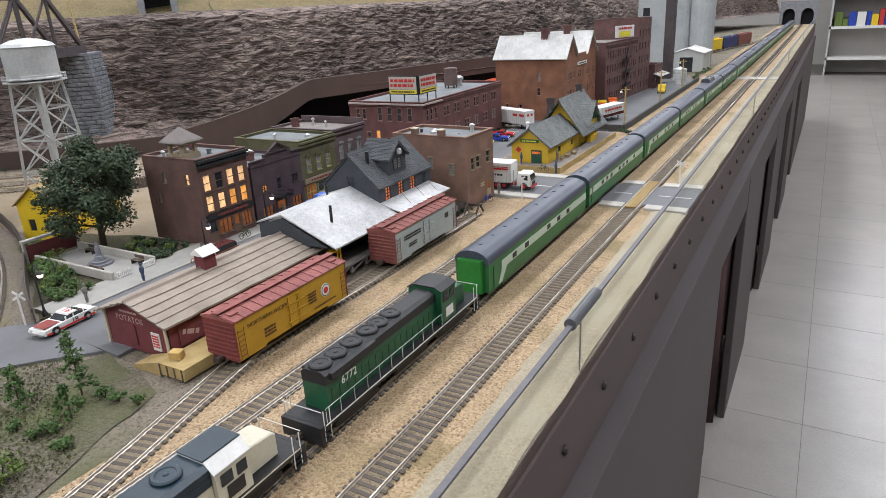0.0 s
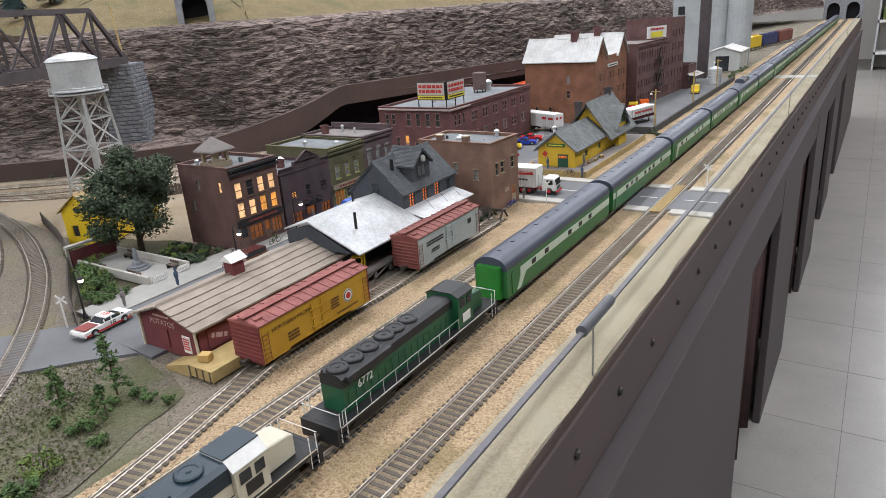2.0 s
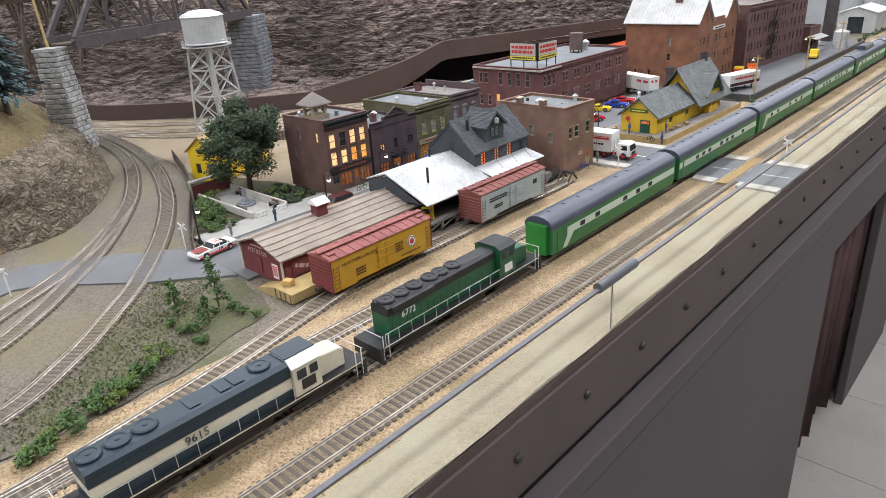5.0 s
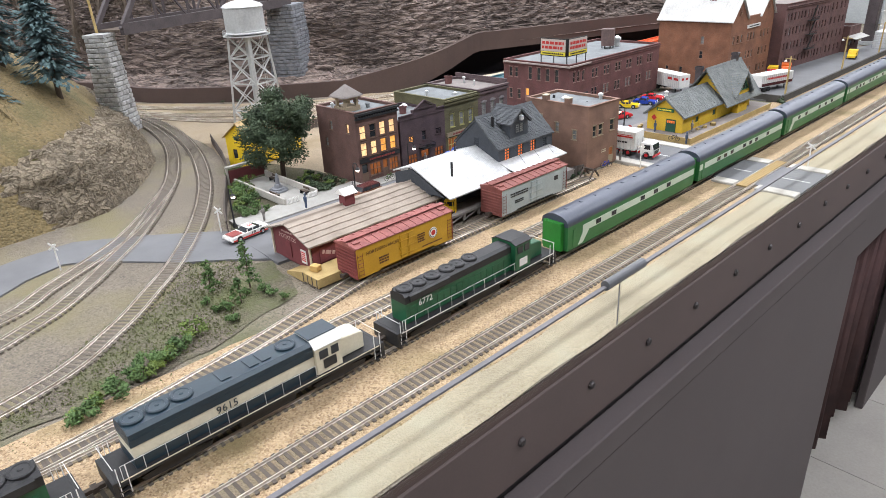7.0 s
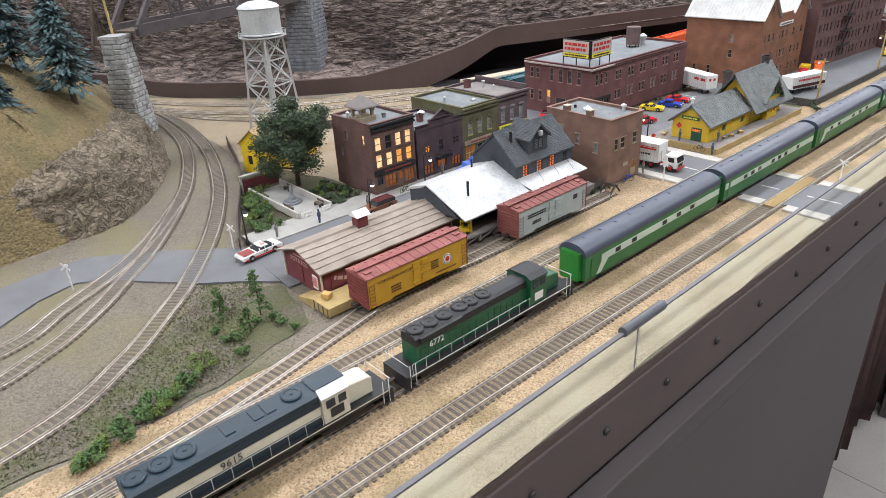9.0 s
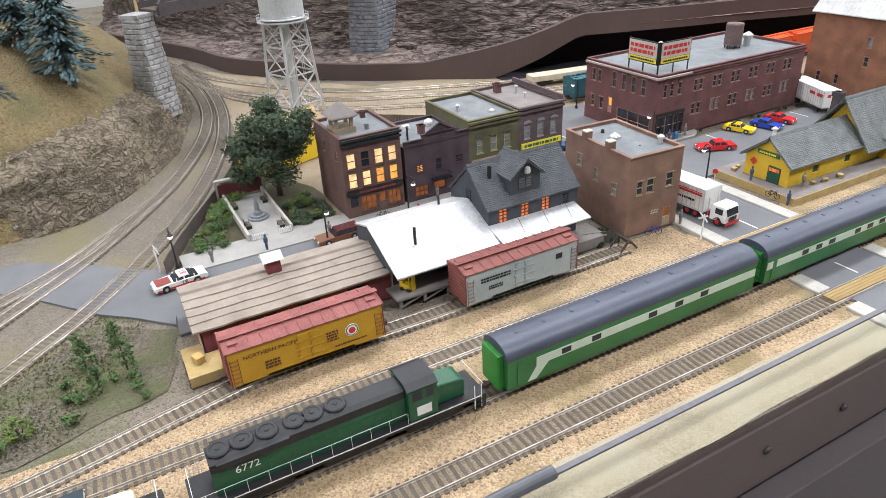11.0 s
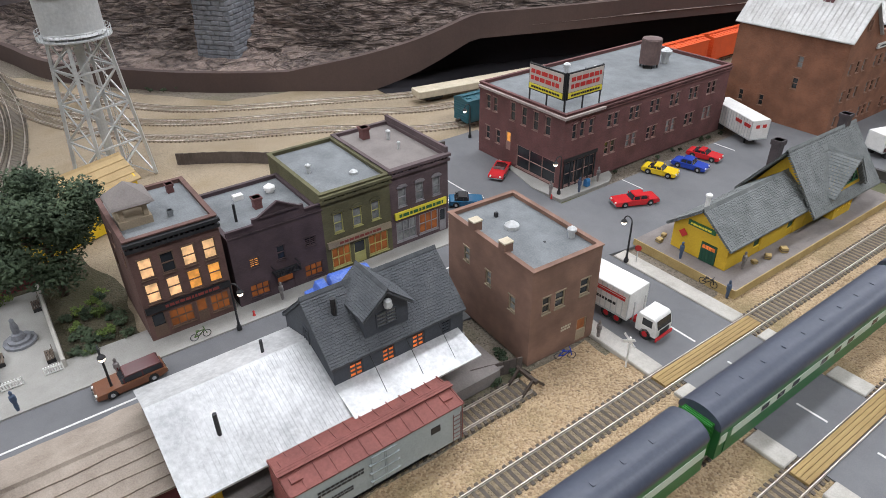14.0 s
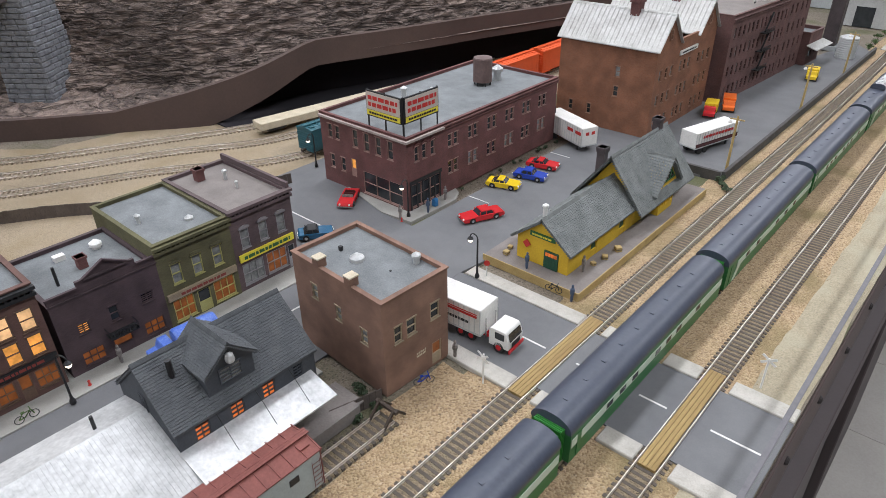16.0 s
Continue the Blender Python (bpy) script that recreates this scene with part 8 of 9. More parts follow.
def masonry(name, x, y, rz, w0, w1, d0, d1, z0, z1, material, label, bh=0.0085, bw=0.020):
    """A battered stone block with each stone proud of its joints; rough faces."""
    th = thing(name, x, y, z0, rz, label, "masonry")
    bm = bmesh.new()
    H = z1 - z0
    v = [bm.verts.new((sx * w / 2, sy * d / 2, z)) for w, d, z in ((w0 - 0.003, d0 - 0.003, 0), (w1 - 0.003, d1 - 0.003, H)) for sx, sy in ((-1, -1), (1, -1), (1, 1), (-1, 1))]
    for f in ((3, 2, 1, 0), (4, 5, 6, 7), (0, 1, 5, 4), (1, 2, 6, 5), (2, 3, 7, 6), (3, 0, 4, 7)):
        bm.faces.new([v[i] for i in f])
    part("core", bm, GROUT, th)
    bm = bmesh.new()
    rnd = random.Random(5)
    n = int(H / bh)
    for r in range(n):
        za, zb = r * H / n + 0.0005, (r + 1) * H / n - 0.0004
        t = (za + zb) / 2 / H
        w, d = w0 + (w1 - w0) * t, d0 + (d1 - d0) * t
        for face in range(4):
            L, off = (w, d / 2) if face % 2 == 0 else (d, w / 2)
            a = -L / 2 - (bw / 2 if r % 2 else 0)
            while a < L / 2:
                b = min(a + bw * rnd.uniform(0.75, 1.25), L / 2)
                a2 = max(a, -L / 2)
                if b - a2 > 0.003:
                    pr = rnd.uniform(0.0002, 0.0020)
                    q = [(a2 + 0.0004, -off - pr * 0.2, za), (b - 0.0004, -off - pr * 0.2, za), (b - 0.0004, -off - pr * 0.2, zb), (a2 + 0.0004, -off - pr * 0.2, zb)]
                    cx, cz = (a2 + b) / 2, (za + zb) / 2
                    rot = Matrix.Rotation(face * math.pi / 2, 3, "Z")
                    back = [bm.verts.new(rot @ Vector((x_, -off + 0.003, z_))) for x_, y_, z_ in q]
                    mid_ = [bm.verts.new(rot @ Vector(p)) for p in q]
                    front = [bm.verts.new(rot @ Vector((cx + (x_ - cx) * 0.78, -off - pr - 0.0006, cz + (z_ - cz) * 0.7))) for x_, y_, z_ in q]
                    for A, Bq in ((back, mid_), (mid_, front)):
                        for i in range(4):
                            bm.faces.new((A[i], A[(i + 1) % 4], Bq[(i + 1) % 4], Bq[i]))
                    bm.faces.new(front)
                a = b
    st = part("stonework", bm, material, th)
    st["kind"] = "stuff"
    bm = bmesh.new()
    box(bm, -w1 / 2 - 0.002, w1 / 2 + 0.002, -d1 / 2 - 0.002, d1 / 2 + 0.002, H, H + 0.005)
    part("cap", bm, material, th)
    return th


masonry("bridge_pier", -1.335, 0.935, 38, 0.085, 0.062, 0.105, 0.088, 0.012, 0.205, STONE, "tapered grey cut-stone bridge pier")
masonry("bridge_abutment", -1.122, 0.420, 40, 0.050, 0.036, 0.052, 0.036, 0.03, 0.202, STONEPALE, "pale stone bridge abutment above the yard tracks")
P0, P1 = Vector((-1.126, 0.440, 0.212)), Vector((-1.345, 0.925, 0.216))
br = thing("truss_bridge", 0, 0, 0, 0, "dark brown steel truss railway bridge over the cut", "bridge")
ax = (P1 - P0).normalized()
sd = Vector((ax.y, -ax.x, 0)).normalized()
Lb, Hb, Wb, NB = (P1 - P0).length, 0.105, 0.062, 6
for s in (-1, 1):
    o = sd * s * Wb / 2
    bm = bmesh.new()
    beam(bm, P0 + o, P1 + o, 0.009, 0.019)
    part("lower_chord", bm, IRON, br)
    up = [P0 + o + ax * (Lb * k / NB) + Vector((0, 0, Hb)) for k in range(1, NB)]
    dn = [P0 + o + ax * (Lb * k / NB) for k in range(NB + 1)]
    bm = bmesh.new()
    beam(bm, up[0], up[-1], 0.007, 0.009)
    beam(bm, dn[0], up[0], 0.007, 0.008)
    beam(bm, dn[-1], up[-1], 0.007, 0.008)
    part("upper_chord", bm, IRON, br)
    for k in range(1, NB):
        bm = bmesh.new()
        beam(bm, dn[k], up[k - 1], 0.0045, 0.0045)
        part("hanger", bm, IRON, br)
        if k < NB - 1:
            bm = bmesh.new()
            a_, b_ = (up[k - 1], dn[k + 1]) if k < NB / 2 else (dn[k], up[k])
            beam(bm, a_, b_, 0.003, 0.004)
            part("diagonal", bm, IRON, br)
for k in range(1, NB):
    bm = bmesh.new()
    q = P0 + ax * (Lb * k / NB) + Vector((0, 0, Hb))
    beam(bm, q - sd * Wb / 2, q + sd * Wb / 2, 0.003, 0.005)
    part("cross_beam", bm, IRON, br)
bm = bmesh.new()
beam(bm, P0 + Vector((0, 0, -0.002)), P1 + Vector((0, 0, -0.002)), 0.05, 0.003)
part("deck", bm, TIMBER, br)
tre = thing("timber_trestle", 0, 0, 0, 0, "dark timber trestle far behind the truss bridge", "trestle")
Q0, Q1 = Vector((-2.05, 0.45, 0.27)), Vector((-1.62, 0.86, 0.275))
for k in range(9):
    q = Q0 + (Q1 - Q0) * k / 8
    bm = bmesh.new()
    for s in (-1, -0.4, 0.4, 1):
        beam(bm, q + Vector((0.012 * s, 0.014 * s, 0)), q + Vector((0.03 * s, -0.03 * s, -0.17)), 0.006, 0.006)
    for zz in (-0.05, -0.11):
        beam(bm, q + Vector((-0.03, 0.03, zz)), q + Vector((0.03, -0.03, zz)), 0.004, 0.006)
    part("bent", bm, TIMBER, tre)
bm = bmesh.new()
for s in (-0.014, 0.014):
    beam(bm, Q0 + Vector((s, s, 0.004)), Q1 + Vector((s, s, 0.004)), 0.008, 0.012)
for k in range(60):
    q = Q0 + (Q1 - Q0) * k / 60
    beam(bm, q + Vector((-0.018, 0.018, 0.012)), q + Vector((0.018, -0.018, 0.012)), 0.004, 0.004)
part("deck", bm, TIMBER, tre)
for x, y, z, h_ in ((-1.145, 0.425, 0.196, 0.13), (-1.40, 0.985, 0.215, 0.12)):
    po = thing("line_pole", x, y, z, 0, "tan wooden line pole beside the bridge", "pole", "line poles")
    bm = bmesh.new()
    rod(bm, (0, 0, 0), (-0.008, 0, h_), 0.0026, 0.0018, 7)
    part("shaft", bm, BUFF, po)

# tunnel mouths
def portal(name, x, y, z, rz, w, h, n, material, label):
    th = thing(name, x, y, z, rz, label, "tunnel portal")
    for k in range(n):
        cx = (k - (n - 1) / 2) * w * 1.5
        bm = bmesh.new()
        outer = [(cx - w * 0.75, 0), (cx - w * 0.75, h * 1.45), (cx + w * 0.75, h * 1.45), (cx + w * 0.75, 0)]
        arch = [(cx + w / 2, 0)] + [(cx + w / 2 * math.cos(a), h * 0.62 + h * 0.38 * math.sin(a)) for a in [math.pi * i / 12 for i in range(13)]] + [(cx - w / 2, 0)]
        lo = [bm.verts.new((p[0], 0, p[1])) for p in outer + arch]
        hi = [bm.verts.new((p[0], 0.05, p[1])) for p in outer + arch]
        m_ = len(lo)
        bm.faces.new(lo)
        for i in range(m_):
            bm.faces.new((lo[i], lo[(i + 1) % m_], hi[(i + 1) % m_], hi[i]))
        part("arch", bm, material, th)
        # Near-black plate behind the arch, coloured as the darkness inside the tunnel.
        bm = bmesh.new()
        box(bm, cx - w * 0.7, cx + w * 0.7, 0.052, 0.06, 0, h * 1.3)
        part("bore_shade", bm, DARK, th)
    return th


portal("tunnel_portal", -0.20, 6.05, -0.002, 0, 0.085, 0.12, 2, STONE, "twin grey stone tunnel portal at the end of the main tracks")
portal("tunnel_portal", -1.43, 1.232, 0.281, 51, 0.062, 0.075, 1, STONE, "grey stone tunnel portal high on the rock")

# ---- plants ----


def leaf_cloud(bm, centre, radius, count, size, rnd, squash=0.8, shell=0.55):
    """Small two-faced leaf clumps scattered through a rough ball, thicker near its skin."""
    for _ in range(count):
        d = Vector((rnd.gauss(0, 1), rnd.gauss(0, 1), rnd.gauss(0, 1))).normalized()
        r = radius * (shell + (1 - shell) * rnd.random()) * (0.85 + 0.3 * noise.noise(d * 2.3 + Vector(centre) * 40))
        c = Vector(centre) + Vector((d.x * r, d.y * r, d.z * r * squash))
        a = Vector((rnd.uniform(-1, 1), rnd.uniform(-1, 1), rnd.uniform(-0.6, 0.6))).normalized() * size * rnd.uniform(0.6, 1.3)
        b = a.cross(d + Vector((0.1, 0.2, 0.3))).normalized() * size * rnd.uniform(0.35, 0.8)
        n = a.cross(b).normalized() * size * 0.25
        v = [bm.verts.new(p) for p in (c - a, c + b + n, c + a, c - b + n)]
        bm.faces.new(v)


def tree(x, y, h, crown, label, seed, leaf=LEAFDK, count=5200):
    rnd = random.Random(seed)
    th = thing("tree", x, y, 0, 0, label, "tree", "model trees")
    bm = bmesh.new()
    rod(bm, (0, 0, -0.002), (0.002, 0.001, h * 0.35), 0.0045, 0.003, 8)
    tips = []
    for k in range(14):
        a = k * 2.4
        z0 = h * (0.10 + 0.036 * k)
        r = crown * rnd.uniform(0.4, 0.75)
        tip = Vector((r * math.cos(a), r * math.sin(a), min(h * 0.92, z0 + h * rnd.uniform(0.10, 0.30))))
        rod(bm, (0.001, 0.001, min(z0, h * 0.6)), tip, 0.0018, 0.0006, 5)
        tips.append(tip)
    rod(bm, (0.002, 0.001, h * 0.35), (0.0, 0.0, h * 0.9), 0.003, 0.0006, 6)
    part("trunk", bm, BARK, th)
    bm = bmesh.new()
    tips += [Vector((0, 0, h * 0.85)), Vector((0.01, 0, h * 0.7)), Vector((-0.01, 0.01, h * 0.6))]
    for t in tips:
        leaf_cloud(bm, t, crown * rnd.uniform(0.34, 0.52), count // len(tips), 0.0024, rnd, 0.8, 0.35)
    part("crown", bm, leaf, th)
    return th


def pine(x, y, z, h, seed):
    rnd = random.Random(seed)
    th = thing("pine_tree", x, y, z, 0, "blue-green model pine with a bare lower trunk", "tree", "model pines")
    bm = bmesh.new()
    rod(bm, (0, 0, -0.01), (0, 0, h), 0.005, 0.0008, 8)
    part("trunk", bm, BARK, th)
    bm = bmesh.new()
    for k in range(52):
        t = k / 52
        zz = h * (0.26 + 0.74 * t)
        r = h * 0.33 * (1 - t) ** 0.8 * rnd.uniform(0.7, 1.2) + 0.004
        a = k * 2.39
        for q in range(64):
            u = rnd.random()
            c = Vector((r * u * math.cos(a) + rnd.gauss(0, 0.005), r * u * math.sin(a) + rnd.gauss(0, 0.005), zz - 0.012 * u + rnd.gauss(0, 0.003)))
            d = Vector((math.cos(a), math.sin(a), -0.4)) * 0.0055
            s = Vector((-math.sin(a), math.cos(a), rnd.uniform(-0.5, 0.5))) * 0.0022
            v = [bm.verts.new(p) for p in (c - d, c + s, c + d, c - s)]
            bm.faces.new(v)
    part("crown", bm, NEEDLE, th)


def bush(x, y, r, label, seed, leaf=LEAF, count=500, z=0.0, squash=0.75, name="bush"):
    rnd = random.Random(seed)
    th = thing(name, x, y, z, 0, label, "bush", "bushes")
    bm = bmesh.new()
    for k in range(3):
        a = k * 2.1
        rod(bm, (0, 0, -0.001), (r * 0.4 * math.cos(a), r * 0.4 * math.sin(a), r * 0.7), 0.0006, 0.0003, 4)
    part("stem", bm, BARK, th)
    bm = bmesh.new()
    for k in range(5):
        c = (rnd.uniform(-0.5, 0.5) * r, rnd.uniform(-0.5, 0.5) * r, r * rnd.uniform(0.3, 0.7))
        leaf_cloud(bm, c, r * rnd.uniform(0.4, 0.6), count // 5, 0.0016, rnd, squash, 0.2)
    part("foliage", bm, leaf, th)


def sapling(x, y, h, seed, leaf=LEAF):
    rnd = random.Random(seed)
    th = thing("sapling", x, y, 0, 0, "thin model sapling with sparse green leaves", "tree", "saplings")
    bm = bmesh.new()
    rod(bm, (0, 0, -0.002), (0.002, 0, h), 0.0009, 0.0003, 5)
    part("trunk", bm, BARK, th)
    bm = bmesh.new()
    for k in range(24):
        zz = h * (0.12 + 0.88 * k / 23)
        w = 0.008 * (1.2 - k / 23)
        leaf_cloud(bm, (rnd.uniform(-w, w), rnd.uniform(-w, w), zz), h * 0.12, 34, 0.0016, rnd, 0.8, 0.1)
    part("crown", bm, leaf, th)


tree(-0.715, 0.515, 0.148, 0.068, "dense dark green model tree behind the park", 3, count=17000)
for i, (x, y, z, h) in enumerate(((-0.995, 0.300, 0.120, 0.17), (-1.07, 0.25, 0.150, 0.20), (-0.93, 0.19, 0.105, 0.10), (-1.25, 0.24, 0.2, 0.19), (-1.0, 0.02, 0.175, 0.15))):
    pine(x, y, z, h, 20 + i)
for i, (x, y, z, h) in enumerate(((-1.95, 1.15, 0.36, 0.10), (-2.05, 1.0, 0.37, 0.09), (-1.9, 1.02, 0.34, 0.08), (-2.2, 1.2, 0.40, 0.11), (-1.85, 0.86, 0.33, 0.09))):
    pine(x, y, z, h, 40 + i)
sapling(-0.431, 0.252, 0.034, 1)
sapling(-0.408, 0.285, 0.05, 2)
sapling(-0.385, 0.262, 0.026, 3)
rb = random.Random(9)
for i in range(16):
    u = i / 15
    bush(-0.308 - 0.047 * u + rb.uniform(-0.009, 0.009), 0.085 + 0.115 * u + rb.uniform(-0.010, 0.010), rb.uniform(0.009, 0.016), "low bright green bush beside the siding", 100 + i, LEAF if i % 3 else LEAFY, 420)
for i in range(9):
    bush(-0.385 + rb.uniform(-0.035, 0.03), 0.265 + rb.uniform(-0.03, 0.03), rb.uniform(0.007, 0.012), "scrubby green bush near the warehouse", 130 + i, LEAF, 220)
for i in range(46):
    u = rb.random()
    bush(-0.588 - 0.20 * u + rb.uniform(-0.008, 0.02), 0.375 + 0.085 * u + rb.uniform(-0.006, 0.030) * (1 - 0.4 * u), rb.uniform(0.009, 0.016), "green hedge bush along the park fence", 150 + i, LEAF if i % 4 else LEAFY, 260)
for i in range(34):
    bush(-0.595 - rb.random() * 0.10, 0.507 + rb.random() * 0.052, rb.uniform(0.006, 0.011), "dark green shrub beside the brick shop", 210 + i, LEAFDK if i % 3 else LEAFY, 200)
for i in range(10):
    bush(-0.345 - 0.05 * rb.random(), 0.765 + 0.045 * rb.random(), rb.uniform(0.004, 0.008), "dusty grey-green weed clump by the dock", 250 + i, LEAFDK, 120)
for i in range(9):
    bush(-0.560 - 0.006 * rb.random(), 1.16 + 0.25 * rb.random(), rb.uniform(0.003, 0.006), "dusty grey weed clump along the brick block", 262 + i, LEAFDK, 90)
for i in range(3):
    bush(-0.285 - 0.01 * i, 1.40 + 0.012 * i, 0.009, "grey-green bush at the retaining wall's end", 272 + i, LEAFDK, 200)
for i in range(18):
    u = i / 17
    bush(-1.34 + 0.22 * u, 0.735 + 0.33 * u + rb.uniform(-0.01, 0.01), rb.uniform(0.005, 0.011), "low olive weeds under the cliff board", 280 + i, LEAFDK, 110)
for i in range(6):
    bush(-0.33 + 0.01 * rb.random(), 2.36 + 0.06 * i, 0.014, "olive bush at the street's far end", 300 + i, LEAF, 200)
# grass tufts on the scrub ground and the near hill
rnd = random.Random(77)
vs, fs = [], []
for k in range(10200):
    if k < 8600:
        u, v = rnd.random(), rnd.random()
        x = -0.335 - 0.19 * u
        y = 0.27 - 0.28 * v + 0.06 * u
        if y > 0.335 - 0.1 * (1 - u) or x < -0.36 - 0.70 * max(0, y - 0.03):
            continue
        z0, s = 0.0, rnd.uniform(0.0005, 0.0013)
    else:
        y = rnd.uniform(-0.4, 0.5)
        x = -0.295 - rnd.gauss(0, 0.014)
        z0, s = -0.001, rnd.uniform(0.0006, 0.0014)
    a = rnd.uniform(0, 6.28)
    n0 = len(vs)
    vs += [(x - s * math.cos(a), y - s * math.sin(a), z0 - 0.001), (x + s * math.cos(a), y + s * math.sin(a), z0 - 0.001), (x + rnd.uniform(-s, s), y + rnd.uniform(-s, s), z0 + s * 0.7)]
    fs.append((n0, n0 + 1, n0 + 2))
me = bpy.data.meshes.new("grass")
me.from_pydata(vs, [], fs)
me.materials.append(TURF)
tagged(new("grass", me), "short green turf tufts on the scrub ground", "grass", "", "stuff")

# ---- park ----
park = sheet("park_floor", [(-0.578, 0.447), (-0.578, 0.494), (-0.735, 0.492), (-0.735, 0.442)], 0.0022, 0.004, WALK, "pale stone paving of the little park", "paving")
wl = thing("park_wall", 0, 0, 0, 0, "low pale concrete park wall with fence gates", "wall")
for a in ((-0.735, -0.590, 0.440, 0.4435), (-0.735, -0.590, 0.493, 0.4965)):
    bm = bmesh.new()
    box(bm, a[0], a[1], a[2], a[3], 0, 0.011)
    part("side", bm, KERB, wl, bevel=0.0006)
for y0, y1 in ((0.446, 0.462), (0.479, 0.493)):
    bm = bmesh.new()
    for k in range(8):
        yy = y0 + (y1 - y0) * k / 7
        box(bm, -0.5895, -0.5885, yy - 0.0006, yy + 0.0006, 0, 0.010)
    for zz in (0.003, 0.008):
        box(bm, -0.5884, -0.5878, y0, y1, zz, zz + 0.001)
    part("picket_gate", bm, WHITE, wl, "white picket gate")
stt = thing("monument", -0.652, 0.468, 0.0022, 0, "grey stone monument on a stepped base", "statue")
bm = bmesh.new()
lathe(bm, [(0.014, 0), (0.014, 0.0025), (0.010, 0.0026), (0.010, 0.005), (0.006, 0.0052), (0.005, 0.010), (0.003, 0.011), (0.0032, 0.018), (0.0022, 0.022), (0.0018, 0.0235), (0.002, 0.0255), (0.0005, 0.027)], n=12)
part("monument", bm, STONE, stt)
bb2 = thing("park_screen", -0.742, 0.468, 0, 90, "dark red park shelter board with a white frame", "screen")
bm = bmesh.new()
box(bm, -0.030, 0.030, 0.0, 0.003, 0.003, 0.022)
part("panel", bm, BARNRED, bb2)
bm = bmesh.new()
box(bm, -0.034, 0.034, -0.002, 0.005, 0.026, 0.029)
part("lintel", bm, KERB, bb2)
for u in (-0.034, 0.031):
    bm = bmesh.new()
    box(bm, u, u + 0.003, 0, 0.003, 0, 0.026)
    part("post", bm, KERB, bb2)
for x, y, rz in ((-0.61, 0.486, 0), (-0.70, 0.488, 0), (-0.63, 0.450, 180), (-0.70, 0.449, 180)):
    bn = thing("park_bench", x, y, 0.0022, rz, "dark slatted park bench", "bench", "park benches")
    for k in range(3):
        bm = bmesh.new()
        box(bm, -0.008, 0.008, -0.003 + 0.0021 * k, -0.0013 + 0.0021 * k, 0.0045, 0.0051)
        part("slat", bm, TIMBER, bn)
    bm = bmesh.new()
    box(bm, -0.008, 0.008, 0.0034, 0.0040, 0.006, 0.0095)
    part("backrest", bm, TIMBER, bn)
    for u in (-0.007, 0.006):
        bm = bmesh.new()
        box(bm, u, u + 0.001, -0.003, 0.004, 0, 0.0044)
        part("leg", bm, BLACK, bn)

# ---- fences ----


def board_fence(pts, h, material, label, step=0.006, z=0.0):
    th = thing("board_fence", 0, 0, z, 0, label, "fence", "board fences")
    bm0 = bmesh.new()
    for (p, a) in spline(pts, step):
        hh = h * (1 + 0.07 * noise.noise(Vector((p.x * 90, p.y * 90, 0))))
        c, s = math.cos(a), math.sin(a)
        bm = bmesh.new()
        box(bm, -step * 0.47, step * 0.47, -0.0005, 0.0005, -0.003, hh)
        o = part("board", bm, material, th)
        o.matrix_basis = pose(p.x, p.y, 0, 0, 0, math.degrees(a))
    bm0.free()
    for zz in (h * 0.3, h * 0.8):
        bm = bmesh.new()
        q = spline(pts, 0.02)
        for (p, a), (p2, b) in zip(q, q[1:]):
            off = Vector((-math.sin(a), math.cos(a), 0)) * 0.0011
            beam(bm, p + off + Vector((0, 0, zz)), p2 + off + Vector((0, 0, zz)), 0.001, 0.0016)
        part("rail", bm, material, th)


FENCEW = M("fence_wood", (0.13, 0.105, 0.09), (0.07, 0.056, 0.05), 0.9, fine=700, coarse=60)
board_fence([(-0.568, 0.343), (-0.61, 0.362), (-0.66, 0.388), (-0.74, 0.432), (-0.80, 0.463), (-0.87, 0.492), (-0.93, 0.512), (-1.01, 0.538)], 0.017, FENCEW, "weathered dark board fence along the yard curve")
board_fence([(-0.962, 0.708), (-0.92, 0.772), (-0.868, 0.832)], 0.016, FENCEW, "weathered dark board fence behind the shops")
board_fence([(-0.785, 0.985), (-0.765, 1.03)], 0.016, FENCEW, "weathered dark board fence beside the back track")
board_fence([(-0.365, 0.768), (-0.352, 0.813)], 0.014, FENCEW, "brown board fence beside the brown building")

# ---- street lamps, poles, signs ----


def street_lamp(x, y, label="black cast street lamp with a hanging white globe", rz=0, h=0.048):
    th = thing("street_lamp", x, y, 0.002, rz, label, "street lamp", "street lamps")
    bm = bmesh.new()
    lathe(bm, [(0.0026, 0), (0.0026, 0.003), (0.0014, 0.006), (0.0011, 0.010), (0.0009, h)], n=10)
    po = part("post", bm, BLACK, th)
    bm = bmesh.new()
    prev = None
    for k in range(9):
        a = math.pi * k / 8
        p = Vector((0.005 - 0.005 * math.cos(a), 0, h + 0.005 * math.sin(a)))
        if prev:
            rod(bm, prev, p, 0.0007, n=6)
        prev = p
    part("arm", bm, BLACK, th)
    bm = bmesh.new()
    lathe(bm, [(0.0012, 0), (0.003, -0.002), (0.0034, -0.003)], (0.010, 0, h), 12)
    part("shade", bm, BLACK, th)
    bm = bmesh.new()
    lathe(bm, [(0.0005, -0.0068), (0.0018, -0.0064), (0.0027, -0.005), (0.0028, -0.0036), (0.002, -0.0031)], (0.010, 0, h), 12)
    part("globe", bm, BULB, th)


